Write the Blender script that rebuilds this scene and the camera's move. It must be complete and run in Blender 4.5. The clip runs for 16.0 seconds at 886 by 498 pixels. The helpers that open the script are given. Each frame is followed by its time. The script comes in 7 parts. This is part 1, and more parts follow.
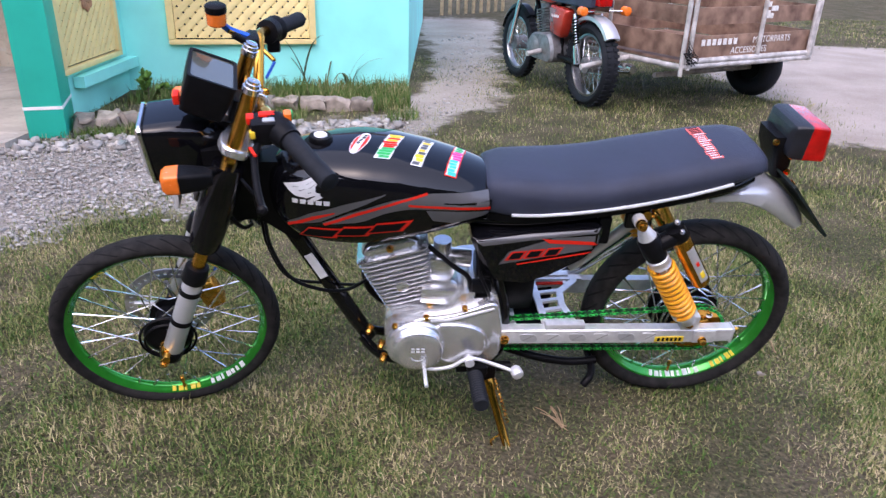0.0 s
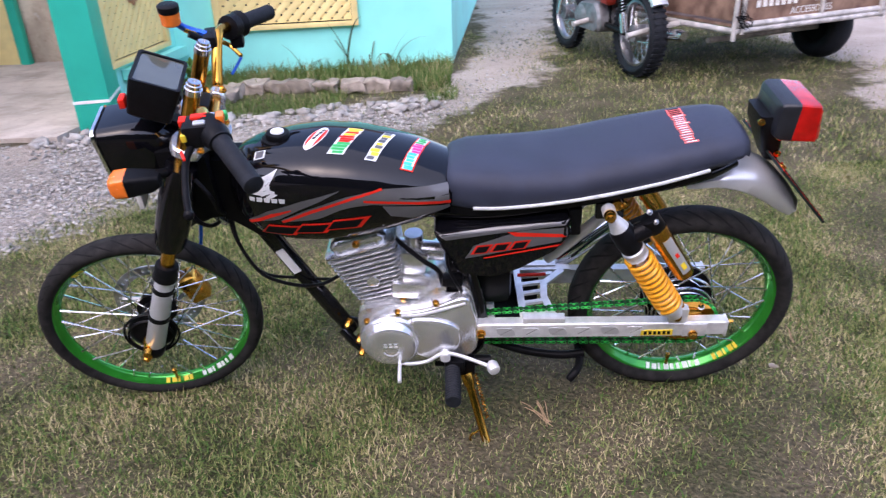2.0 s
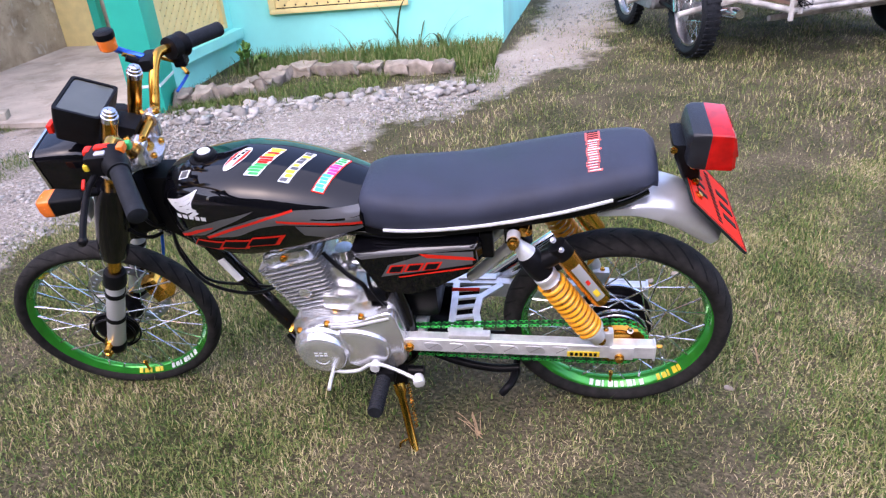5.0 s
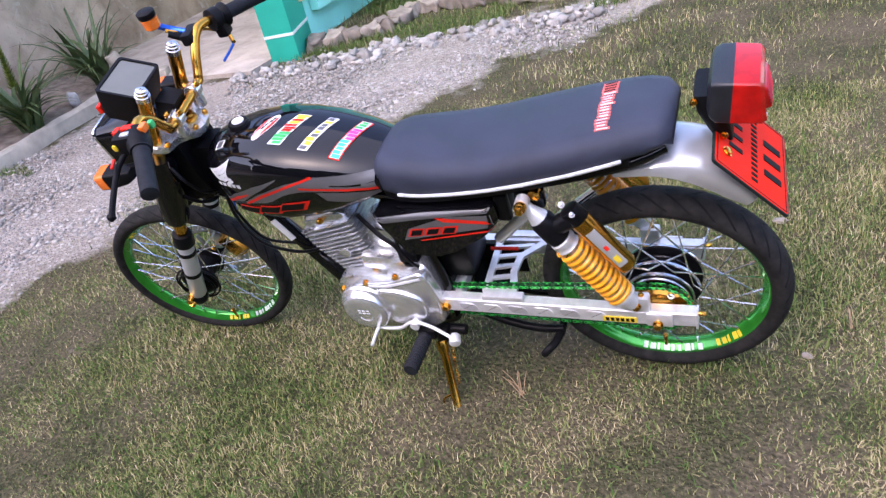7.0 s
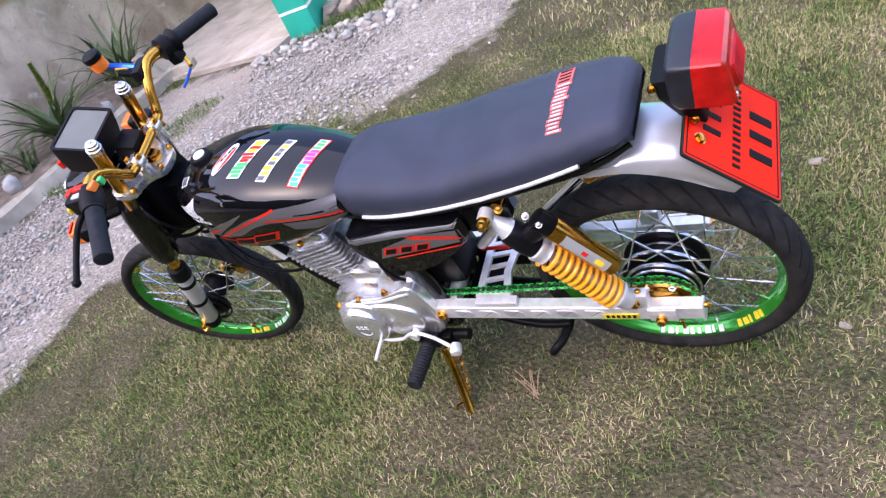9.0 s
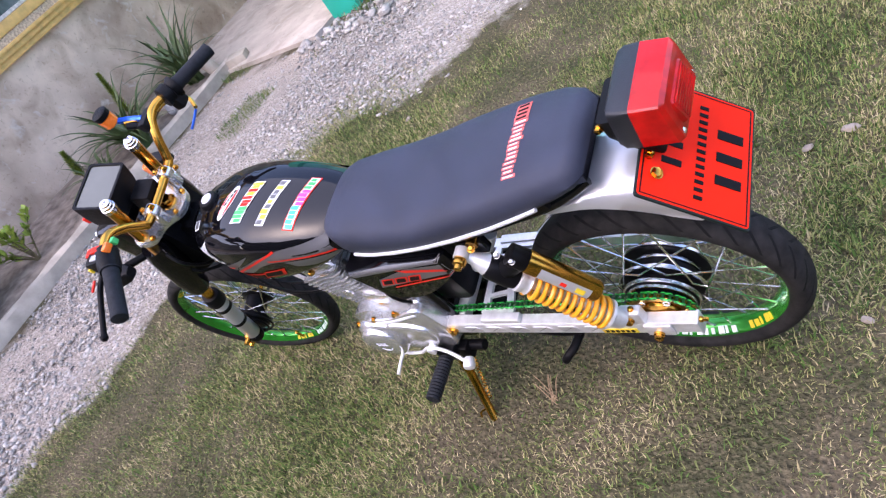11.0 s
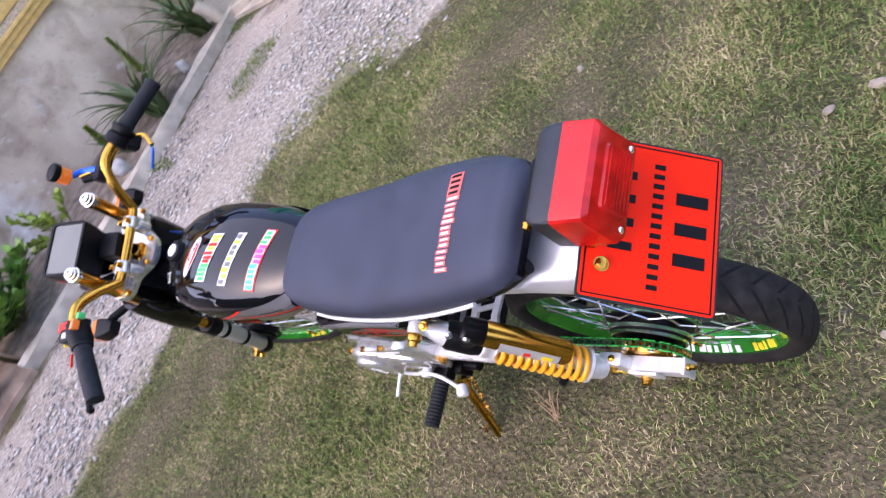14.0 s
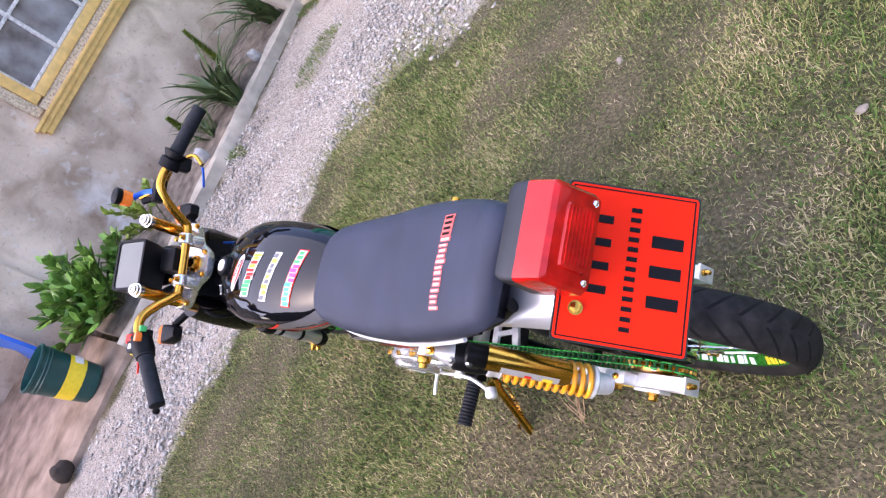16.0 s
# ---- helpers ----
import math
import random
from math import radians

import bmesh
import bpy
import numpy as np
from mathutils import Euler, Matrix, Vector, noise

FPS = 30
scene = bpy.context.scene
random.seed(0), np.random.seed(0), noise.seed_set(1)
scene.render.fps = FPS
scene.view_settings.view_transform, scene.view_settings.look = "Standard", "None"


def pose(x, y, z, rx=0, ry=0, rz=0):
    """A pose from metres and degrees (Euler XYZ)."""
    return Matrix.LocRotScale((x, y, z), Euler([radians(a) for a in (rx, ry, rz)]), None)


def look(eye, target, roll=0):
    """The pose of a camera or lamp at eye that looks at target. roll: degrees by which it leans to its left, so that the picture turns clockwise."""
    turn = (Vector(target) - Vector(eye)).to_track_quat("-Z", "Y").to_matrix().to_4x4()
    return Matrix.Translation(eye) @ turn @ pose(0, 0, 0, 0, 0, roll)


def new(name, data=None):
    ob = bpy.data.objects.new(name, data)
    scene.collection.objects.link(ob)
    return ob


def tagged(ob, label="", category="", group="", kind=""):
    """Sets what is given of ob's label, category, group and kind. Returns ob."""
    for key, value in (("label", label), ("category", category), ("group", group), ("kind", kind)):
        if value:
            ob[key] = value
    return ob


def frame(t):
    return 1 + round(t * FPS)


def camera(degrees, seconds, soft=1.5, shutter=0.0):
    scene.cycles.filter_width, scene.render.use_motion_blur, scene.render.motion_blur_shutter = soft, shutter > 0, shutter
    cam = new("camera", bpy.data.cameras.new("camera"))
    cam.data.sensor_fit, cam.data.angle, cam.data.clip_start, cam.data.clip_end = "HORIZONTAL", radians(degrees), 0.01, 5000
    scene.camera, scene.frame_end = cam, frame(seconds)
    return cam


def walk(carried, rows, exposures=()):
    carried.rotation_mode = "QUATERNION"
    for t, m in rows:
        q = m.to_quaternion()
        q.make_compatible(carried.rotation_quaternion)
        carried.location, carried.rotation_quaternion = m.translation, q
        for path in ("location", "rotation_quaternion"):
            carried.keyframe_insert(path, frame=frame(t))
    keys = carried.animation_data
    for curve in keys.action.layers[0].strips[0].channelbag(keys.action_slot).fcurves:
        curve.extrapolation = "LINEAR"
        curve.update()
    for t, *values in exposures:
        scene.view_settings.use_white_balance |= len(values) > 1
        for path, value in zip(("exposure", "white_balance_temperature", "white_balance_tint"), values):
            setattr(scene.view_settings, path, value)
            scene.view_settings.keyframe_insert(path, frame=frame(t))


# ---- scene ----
cam = camera(63.6, 16.0, 1.25, 0.5)
PATH = [
    (0, (-0.126, -1.49, 1.153), (0.033, 0.333, 0.346), 1.9),
    (0.5, (-0.06, -1.486, 1.155), (0.097, 0.324, 0.319), 1.1),
    (1, (0.017, -1.46, 1.161), (0.088, 0.354, 0.323), 0.4),
    (1.5, (0.079, -1.44, 1.167), (0.145, 0.365, 0.307), -0.4),
    (2, (0.131, -1.44, 1.178), (0.069, 0.358, 0.304), -2.0),
    (2.5, (0.231, -1.455, 1.197), (0.017, 0.328, 0.316), -2.2),
    (3, (0.336, -1.488, 1.235), (-0.012, 0.236, 0.283), -2.7),
    (3.5, (0.385, -1.524, 1.25), (-0.01, 0.178, 0.275), -3.8),
    (4, (0.424, -1.488, 1.269), (0.158, 0.252, 0.319), -2.2),
    (4.2, (0.445, -1.473, 1.271), (0.182, 0.284, 0.353), -2.4),
    (6.3, (0.708, -1.241, 1.291), (0.104, 0.373, 0.276), -12.3),
    (6.5, (0.749, -1.237, 1.292), (0.048, 0.335, 0.273), -12.5),
    (7, (0.855, -1.223, 1.289), (0.057, 0.275, 0.231), -13.9),
    (7.5, (0.915, -1.2, 1.288), (0.088, 0.262, 0.202), -17.9),
    (8, (0.947, -1.13, 1.288), (0.11, 0.318, 0.193), -21.4),
    (8.5, (0.977, -1.044, 1.299), (0.061, 0.352, 0.197), -23.0),
    (9, (1.01, -0.969, 1.305), (0.008, 0.336, 0.168), -26.6),
    (9.2, (1.023, -0.948, 1.306), (-0.004, 0.328, 0.158), -27.6),
    (11.3, (1.235, -0.752, 1.351), (-0.022, 0.308, 0.212), -39.9),
    (11.5, (1.253, -0.735, 1.347), (-0.017, 0.305, 0.206), -41.1),
    (12, (1.278, -0.668, 1.345), (0.003, 0.37, 0.206), -41.8),
    (12.5, (1.274, -0.58, 1.358), (-0.04, 0.412, 0.223), -42.6),
    (13, (1.273, -0.496, 1.356), (-0.044, 0.463, 0.196), -48.7),
    (13.5, (1.277, -0.436, 1.345), (-0.061, 0.437, 0.143), -49.5),
    (14, (1.304, -0.398, 1.355), (-0.081, 0.379, 0.139), -51.4),
    (14.5, (1.36, -0.343, 1.358), (-0.121, 0.276, 0.165), -51.6),
    (15, (1.416, -0.301, 1.359), (-0.075, 0.343, 0.192), -54.1),
    (15.5, (1.448, -0.278, 1.361), (-0.089, 0.324, 0.231), -56.4),
    (16, (1.46, -0.271, 1.362), (-0.094, 0.325, 0.254), -57.6),
]
walk(cam, [(t, look(eye, target, roll)) for t, eye, target, roll in PATH],
     [(0, 1.61, 6230, 24), (2.5, 1.73, 6300, 26), (4, 1.95, 6350, 28), (6.5, 1.88, 6300, 27), (8, 2.07, 6360, 26), (9, 2.01, 6370, 26), (12.5, 2.02, 6450, 27), (13.3, 1.96, 6470, 27), (14.2, 2.1, 6500, 27), (16, 2.22, 6550, 27)])

# ---- world and light ----
world = bpy.data.worlds.new("overcast_sky")
scene.world = world
world.use_nodes = True
wn = world.node_tree.nodes
sky = wn.new("ShaderNodeTexSky")
sky.sky_type, sky.sun_disc = "NISHITA", False
sky.sun_elevation, sky.sun_rotation = radians(52), radians(200)
sky.air_density, sky.dust_density = 1.0, 2.0
soft_sky = wn.new("ShaderNodeHueSaturation")
soft_sky.inputs["Saturation"].default_value = 1.0
world.node_tree.links.new(sky.outputs[0], soft_sky.inputs["Color"])
world.node_tree.links.new(soft_sky.outputs[0], wn["Background"].inputs["Color"])
wn["Background"].inputs["Strength"].default_value = 0.15
sun = new("sun", bpy.data.lights.new("sun", "SUN"))
sun.data.energy, sun.data.angle, sun.data.color = 0.6, radians(120), (1.0, 0.94, 0.87)
sun.matrix_basis = look((0, 0, 10), (2.6, 5.6, 0))


# ---- materials ----
def mat(name, col, rough=0.5, metal=0.0, var=0.15, scale=30.0, bump=0.0, bscale=250.0, coat=0.0, trans=0.0, island=0.0, rnd=0.0, col2=None, spec=0.5):
    m = bpy.data.materials.new(name)
    m.use_nodes = True
    nt = m.node_tree
    n, l = nt.nodes, nt.links
    b = n["Principled BSDF"]
    tc = n.new("ShaderNodeTexCoord")
    nz = n.new("ShaderNodeTexNoise")
    nz.inputs["Scale"].default_value, nz.inputs["Detail"].default_value = scale, 6
    l.new(tc.outputs["Object"], nz.inputs["Vector"])
    ramp = n.new("ShaderNodeValToRGB")
    c1 = [max(0, c * (1 - var)) for c in col]
    c2 = list(col2) if col2 else [min(1, c * (1 + var)) for c in col]
    ramp.color_ramp.elements[0].position, ramp.color_ramp.elements[1].position = 0.3, 0.7
    ramp.color_ramp.elements[0].color, ramp.color_ramp.elements[1].color = (*c1, 1), (*c2, 1)
    l.new(nz.outputs["Fac"], ramp.inputs["Fac"])
    out = ramp.outputs["Color"]
    if island or rnd:
        src = n.new("ShaderNodeNewGeometry").outputs["Random Per Island"] if island else n.new("ShaderNodeObjectInfo").outputs["Random"]
        hs = n.new("ShaderNodeHueSaturation")
        mr = n.new("ShaderNodeMapRange")
        k = island or rnd
        mr.inputs["To Min"].default_value, mr.inputs["To Max"].default_value = 1 - k, 1 + k
        l.new(src, mr.inputs["Value"])
        l.new(mr.outputs["Result"], hs.inputs["Value"])
        l.new(out, hs.inputs["Color"])
        out = hs.outputs["Color"]
    l.new(out, b.inputs["Base Color"])
    fine = n.new("ShaderNodeTexNoise")
    fine.inputs["Scale"].default_value, fine.inputs["Detail"].default_value = bscale, 4
    l.new(tc.outputs["Object"], fine.inputs["Vector"])
    rr = n.new("ShaderNodeMapRange")
    rr.inputs["To Min"].default_value, rr.inputs["To Max"].default_value = max(0.02, rough * 0.8), min(1, rough * 1.25)
    l.new(nz.outputs["Fac"], rr.inputs["Value"])
    l.new(rr.outputs["Result"], b.inputs["Roughness"])
    b.inputs["Metallic"].default_value = metal
    b.inputs["Specular IOR Level"].default_value = spec
    b.inputs["Coat Weight"].default_value = coat
    b.inputs["Coat Roughness"].default_value = 0.03
    b.inputs["Coat IOR"].default_value = 1.5
    b.inputs["Transmission Weight"].default_value = trans
    if bump:
        bp = n.new("ShaderNodeBump")
        bp.inputs["Strength"].default_value, bp.inputs["Distance"].default_value = min(1, bump), 0.002 * max(1, bump)
        l.new(fine.outputs["Fac"], bp.inputs["Height"])
        l.new(bp.outputs["Normal"], b.inputs["Normal"])
    return m


GLOSS_BLACK = mat("gloss_black_paint", (0.004, 0.004, 0.0055), 0.05, 0, 0.2, 8, coat=0.9, spec=0.0)
BLACK = mat("satin_black_metal", (0.006, 0.006, 0.007), 0.33, 0, 0.3, 40, 0.1, spec=0.1)
PLASTIC = mat("black_plastic", (0.006, 0.0063, 0.0075), 0.4, 0, 0.25, 60, 0.25, 900, spec=0.12)
RUBBER = mat("grip_rubber", (0.014, 0.016, 0.02), 0.62, 0, 0.3, 80, 0.3, 700, spec=0.18)
VINYL = mat("seat_vinyl", (0.031, 0.037, 0.06), 0.5, 0, 0.18, 14, 0.45, 1400, spec=0.32)
GOLD = mat("gold_anodised", (0.64, 0.33, 0.055), 0.2, 1.0, 0.25, 30, 0.05)
ORANGE = mat("orange_spring_paint", (0.95, 0.4, 0.015), 0.35, 0.0, 0.12, 60, coat=0.4)
ALU = mat("brushed_aluminium", (0.78, 0.79, 0.8), 0.36, 0.5, 0.12, 50, 0.15, 500)
CAST = mat("cast_engine_silver", (0.74, 0.75, 0.765), 0.2, 0.78, 0.1, 30, 0.12, 500)
CHROME = mat("chrome", (0.8, 0.8, 0.82), 0.12, 1.0, 0.08, 40)
SILVER = mat("silver_paint", (0.6, 0.61, 0.63), 0.3, 0.55, 0.06, 15, 0.1, 700, coat=0.3)
LEVER = mat("white_silver_lever", (0.78, 0.79, 0.8), 0.35, 0.4, 0.08, 60)
GREEN = mat("green_rim_paint", (0.022, 0.33, 0.03), 0.22, 0.55, 0.2, 20, coat=0.6)
GREENCH = mat("green_chain_plate", (0.01, 0.56, 0.07), 0.3, 0.2, 0.2, 90)
CHAINB = mat("dark_chain_roller", (0.008, 0.09, 0.02), 0.4, 0.4, 0.3, 90)
RED = mat("red_decal", (0.75, 0.025, 0.01), 0.4, 0, 0.06, 30, spec=0.2)
REDPL = mat("red_plate_enamel", (0.85, 0.02, 0.002), 0.5, 0, 0.05, 12, 0.08, 300, spec=0.1)
BLACKD = mat("black_decal", (0.006, 0.006, 0.007), 0.5, 0, 0.1, spec=0.1)
GREYD = mat("grey_decal", (0.11, 0.11, 0.117), 0.35, 0.1, 0.12, 15, coat=0.5)
WHITE = mat("white_decal", (0.8, 0.8, 0.8), 0.45, 0, 0.06, 50)
YELLOW = mat("yellow_decal", (0.85, 0.62, 0.03), 0.45, 0, 0.08, 50)
TEAL = mat("teal_decal", (0.03, 0.55, 0.5), 0.45, 0, 0.08, 50)
PINK = mat("pink_decal", (0.8, 0.06, 0.3), 0.45, 0, 0.08, 50)
GREEND = mat("green_decal", (0.03, 0.45, 0.12), 0.45, 0, 0.08, 50)
SALMON = mat("faded_red_decal", (0.75, 0.13, 0.11), 0.55, 0, 0.1, 60)
BLUE = mat("blue_anodised", (0.02, 0.12, 0.6), 0.3, 0.6, 0.1, 50)
REDLENS = mat("red_lens", (0.46, 0.006, 0.004), 0.2, 0, 0.35, 30, 0.2, 900, coat=0.6, spec=0.2)
ORLENS = mat("orange_lens", (0.95, 0.2, 0.02), 0.25, 0, 0.1, 60, 0.2, 900, coat=0.4)
GLASS = mat("lamp_glass", (0.16, 0.165, 0.16), 0.1, 0.3, 0.1, 60, coat=1.0)
SCREEN = mat("gauge_glass", (0.085, 0.09, 0.07), 0.12, 0, 0.12, 12, coat=0.9)
LAMPB = mat("dusty_black_lamp_plastic", (0.013, 0.0145, 0.019), 0.4, 0, 0.3, 40, 0.3, 700, spec=0.5)
DISC = mat("disc_steel", (0.4, 0.4, 0.41), 0.3, 1.0, 0.2, 60)
STEEL = mat("spoke_steel", (0.75, 0.76, 0.78), 0.22, 1.0, 0.1, 60)


def tyre_material():
    m = mat("tyre_rubber", (0.016, 0.0155, 0.0155), 0.75, 0, 0.3, 40, 0.2, 800, col2=(0.032, 0.03, 0.029), spec=0.14)
    n, l = m.node_tree.nodes, m.node_tree.links
    uv = n.new("ShaderNodeUVMap")
    uv.uv_map = "tread"
    sx = n.new("ShaderNodeSeparateXYZ")
    l.new(uv.outputs[0], sx.inputs[0])

    def op(kind, a, b=None):
        q = n.new("ShaderNodeMath")
        q.operation = kind
        for k, v in enumerate((a, b)):
            if v is None:
                continue
            if isinstance(v, (int, float)):
                q.inputs[k].default_value = v
            else:
                l.new(v, q.inputs[k])
        return q.outputs[0]
    av = op("ABSOLUTE", sx.outputs["Y"])
    ph = op("FRACT", op("ADD", op("MULTIPLY", sx.outputs["X"], 34.0), op("MULTIPLY", av, 1.5)))
    groove = op("MULTIPLY", op("LESS_THAN", ph, 0.16), op("MULTIPLY", op("LESS_THAN", av, 0.78), op("GREATER_THAN", av, 0.06)))
    bp = n.new("ShaderNodeBump")
    bp.invert = True
    bp.inputs["Strength"].default_value, bp.inputs["Distance"].default_value = 1.0, 0.004
    l.new(groove, bp.inputs["Height"])
    b = n["Principled BSDF"]
    worn = b.inputs["Base Color"].links[0].from_socket
    mixc = n.new("ShaderNodeMix")
    mixc.data_type = "RGBA"
    l.new(groove, mixc.inputs[0])
    l.new(worn, mixc.inputs[6])
    mixc.inputs[7].default_value = (0.008, 0.008, 0.008, 1)
    l.new(mixc.outputs[2], b.inputs["Base Color"])
    old = b.inputs["Normal"].links[0].from_socket
    l.new(old, bp.inputs["Normal"])
    l.new(bp.outputs["Normal"], b.inputs["Normal"])
    return m


TYRE = tyre_material()


# ---- mesh helpers ----
def V(*a):
    return Vector(a)


def mesh_of(name, bm, material, angle=38):
    bmesh.ops.recalc_face_normals(bm, faces=bm.faces)
    me = bpy.data.meshes.new(name)
    bm.to_mesh(me)
    bm.free()
    me.materials.append(material)
    me.polygons.foreach_set("use_smooth", [True] * len(me.polygons))
    me.set_sharp_from_angle(angle=radians(angle))
    return me


def part(name, bm, material, parent=None, label="", m=None, angle=38):
    ob = new(name, mesh_of(name, bm, material, angle) if isinstance(bm, bmesh.types.BMesh) else bm)
    if parent:
        ob.parent = parent
    if m is not None:
        ob.matrix_basis = m
    return tagged(ob, label)


def thing(name, label, category, m=None, group="", kind=""):
    ob = new(name)
    if m is not None:
        ob.matrix_basis = m
    return tagged(ob, label, category, group, kind)


def loft(bm, rings, caps=True, closed=False):
    vs = [[bm.verts.new(p) for p in r] for r in rings]
    k = len(vs[0])
    pairs = list(zip(vs, vs[1:])) + ([(vs[-1], vs[0])] if closed else [])
    for a, b in pairs:
        for i in range(k):
            j = (i + 1) % k
            bm.faces.new((a[i], a[j], b[j], b[i]))
    if caps and not closed:
        bm.faces.new(vs[0])
        bm.faces.new(list(reversed(vs[-1])))
    return vs


def spline(pts, k=6):
    p = [Vector(q) for q in pts]
    out = []
    for i in range(len(p) - 1):
        a, b, c, d = p[max(0, i - 1)], p[i], p[i + 1], p[min(len(p) - 1, i + 2)]
        for s in range(k):
            t = s / k
            out.append(0.5 * ((2 * b) + (c - a) * t + (2 * a - 5 * b + 4 * c - d) * t * t + (3 * b - a - 3 * c + d) * t ** 3))
    out.append(p[-1])
    return out


def tube(bm, pts, r, n=10, caps=True):
    pts = [Vector(p) for p in pts]
    rs = r if isinstance(r, (list, tuple)) else [r] * len(pts)
    up = None
    rings = []
    for i, p in enumerate(pts):
        d = (pts[min(i + 1, len(pts) - 1)] - pts[max(i - 1, 0)]).normalized()
        if up is None:
            up = d.orthogonal().normalized()
        else:
            up = (up - d * up.dot(d)).normalized()
        s = d.cross(up)
        rings.append([p + (up * math.cos(a) + s * math.sin(a)) * rs[i] for a in [2 * math.pi * q / n for q in range(n)]])
    loft(bm, rings, caps)


def cyl(bm, a, b, r, r2=None, n=16, bev=0.0):
    a, b = Vector(a), Vector(b)
    r2 = r if r2 is None else r2
    d = (b - a).normalized()
    if bev:
        tube(bm, [a, a + d * bev * 0.3, a + d * bev, b - d * bev, b - d * bev * 0.3, b], [r - bev, r - bev * 0.3, r, r2, r2 - bev * 0.3, r2 - bev], n)
    else:
        tube(bm, [a, b], [r, r2], n)


def lathe(bm, prof, origin, axis=(0, 1, 0), n=32, ring=False):
    o, ax = Vector(origin), Vector(axis).normalized()
    u = ax.orthogonal().normalized()
    v = ax.cross(u)
    rings = [[o + ax * h + (u * math.cos(a) + v * math.sin(a)) * max(r, 1e-4) for a in [2 * math.pi * q / n for q in range(n)]] for h, r in prof]
    loft(bm, rings, not ring, ring)


def box(bm, c, s, rot=None, bev=0.0):
    r = bmesh.ops.create_cube(bm, size=1)
    vs = r["verts"]
    m = Matrix.Translation(c) @ (rot or Matrix()) @ Matrix.Diagonal((*s, 1))
    bmesh.ops.transform(bm, matrix=m, verts=vs)
    if bev:
        es = list({e for v in vs for e in v.link_edges})
        bmesh.ops.bevel(bm, geom=es, offset=bev, segments=2, affect="EDGES", profile=0.6)


def prism(bm, outline, a, b, to=lambda u, v, w: (u, w, v)):
    """An outline in u, v pulled along w from a to b."""
    loft(bm, [[to(u, v, a) for u, v in outline], [to(u, v, b) for u, v in outline]])


def plate_bev(bm, outline, a, b, inset, to=lambda u, v, w: (u, w, v)):
    """A plate whose face at b is chamfered by inset."""
    cu = sum(u for u, v in outline) / len(outline)
    cv = sum(v for u, v in outline) / len(outline)
    size = max(abs(u - cu) for u, v in outline)
    k = 1 - inset / size
    d = (b - a) / abs(b - a) * inset
    small = [(cu + (u - cu) * k, cv + (v - cv) * k) for u, v in outline]
    loft(bm, [[to(u, v, a) for u, v in outline], [to(u, v, b - d) for u, v in outline], [to(u, v, b) for u, v in small]])


def rounded(outline, r=0.01, k=3):
    """Rounds the corners of an outline."""
    out = []
    n = len(outline)
    for i in range(n):
        p, q, s = (Vector(outline[(i + d) % n]).to_2d() for d in (-1, 0, 1))
        a, b = (p - q), (s - q)
        ra = min(r, a.length * 0.45)
        rb = min(r, b.length * 0.45)
        a, b = q + a.normalized() * ra, q + b.normalized() * rb
        for t in range(k + 1):
            f = t / k
            out.append(tuple((1 - f) ** 2 * a + 2 * f * (1 - f) * q + f * f * b))
    return out


def bolt(bm, p, d, r=0.008, h=0.008):
    d = Vector(d).normalized()
    p = Vector(p)
    tube(bm, [p, p + d * h * 0.4], [r * 1.25, r * 1.25], 12)
    tube(bm, [p + d * h * 0.4, p + d * h, p + d * h * 1.15], [r, r, r * 0.7], 6)


def steered(bm, m):
    bmesh.ops.transform(bm, matrix=m, verts=bm.verts)
    return bm


def new_bm():
    return bmesh.new()

# ---- ground ----
GROUND = -0.018
GRAVEL = [(-1.9, -4.0), (-1.93, -0.6), (-1.8, 0.2), (-1.66, 0.7), (-1.66, 1.15), (-1.2, 1.5), (-0.72, 1.75), (-0.35, 2.5), (0.1, 2.95), (0.75, 3.9), (0.95, 5.2), (1.6, 10.0), (0.4, 10.0),
          (0.3, 4.75), (-0.05, 3.55), (-0.8, 3.15), (-2.0, 2.78), (-2.25, 2.5), (-3.1, 2.45), (-3.15, -4.0)]
DIRT = [(3.1, 3.9), (2.6, 2.9), (3.4, 2.3), (6.0, 2.6), (12.0, 3.0), (12.0, 6.0), (5.5, 7.6), (3.2, 8.2), (2.9, 6.5)]


def inside_depth(poly, X, Y):
    """Signed distance of points from an outline: positive inside."""
    best = np.full(X.shape, 1e9)
    ins = np.zeros(X.shape, bool)
    for (x0, y0), (x1, y1) in zip(poly, poly[1:] + poly[:1]):
        dx, dy = x1 - x0, y1 - y0
        t = np.clip(((X - x0) * dx + (Y - y0) * dy) / (dx * dx + dy * dy), 0, 1)
        best = np.minimum(best, np.hypot(X - x0 - t * dx, Y - y0 - t * dy))
        if abs(dy) > 1e-9:
            cross = (y0 > Y) != (y1 > Y)
            ins ^= cross & (X < x0 + (Y - y0) * dx / dy)
    return np.where(ins, best, -best)


def wobble(X, Y):
    return 0.09 * np.sin(7.1 * X + 3.3 * Y) * np.sin(5.3 * Y - 2.2 * X) + 0.05 * np.sin(17.0 * X - 9 * Y) * np.sin(13.0 * Y + 5 * X)


def gravel_depth(X, Y):
    return np.maximum(inside_depth(GRAVEL, X, Y), inside_depth(DIRT, X, Y)) + wobble(X, Y)


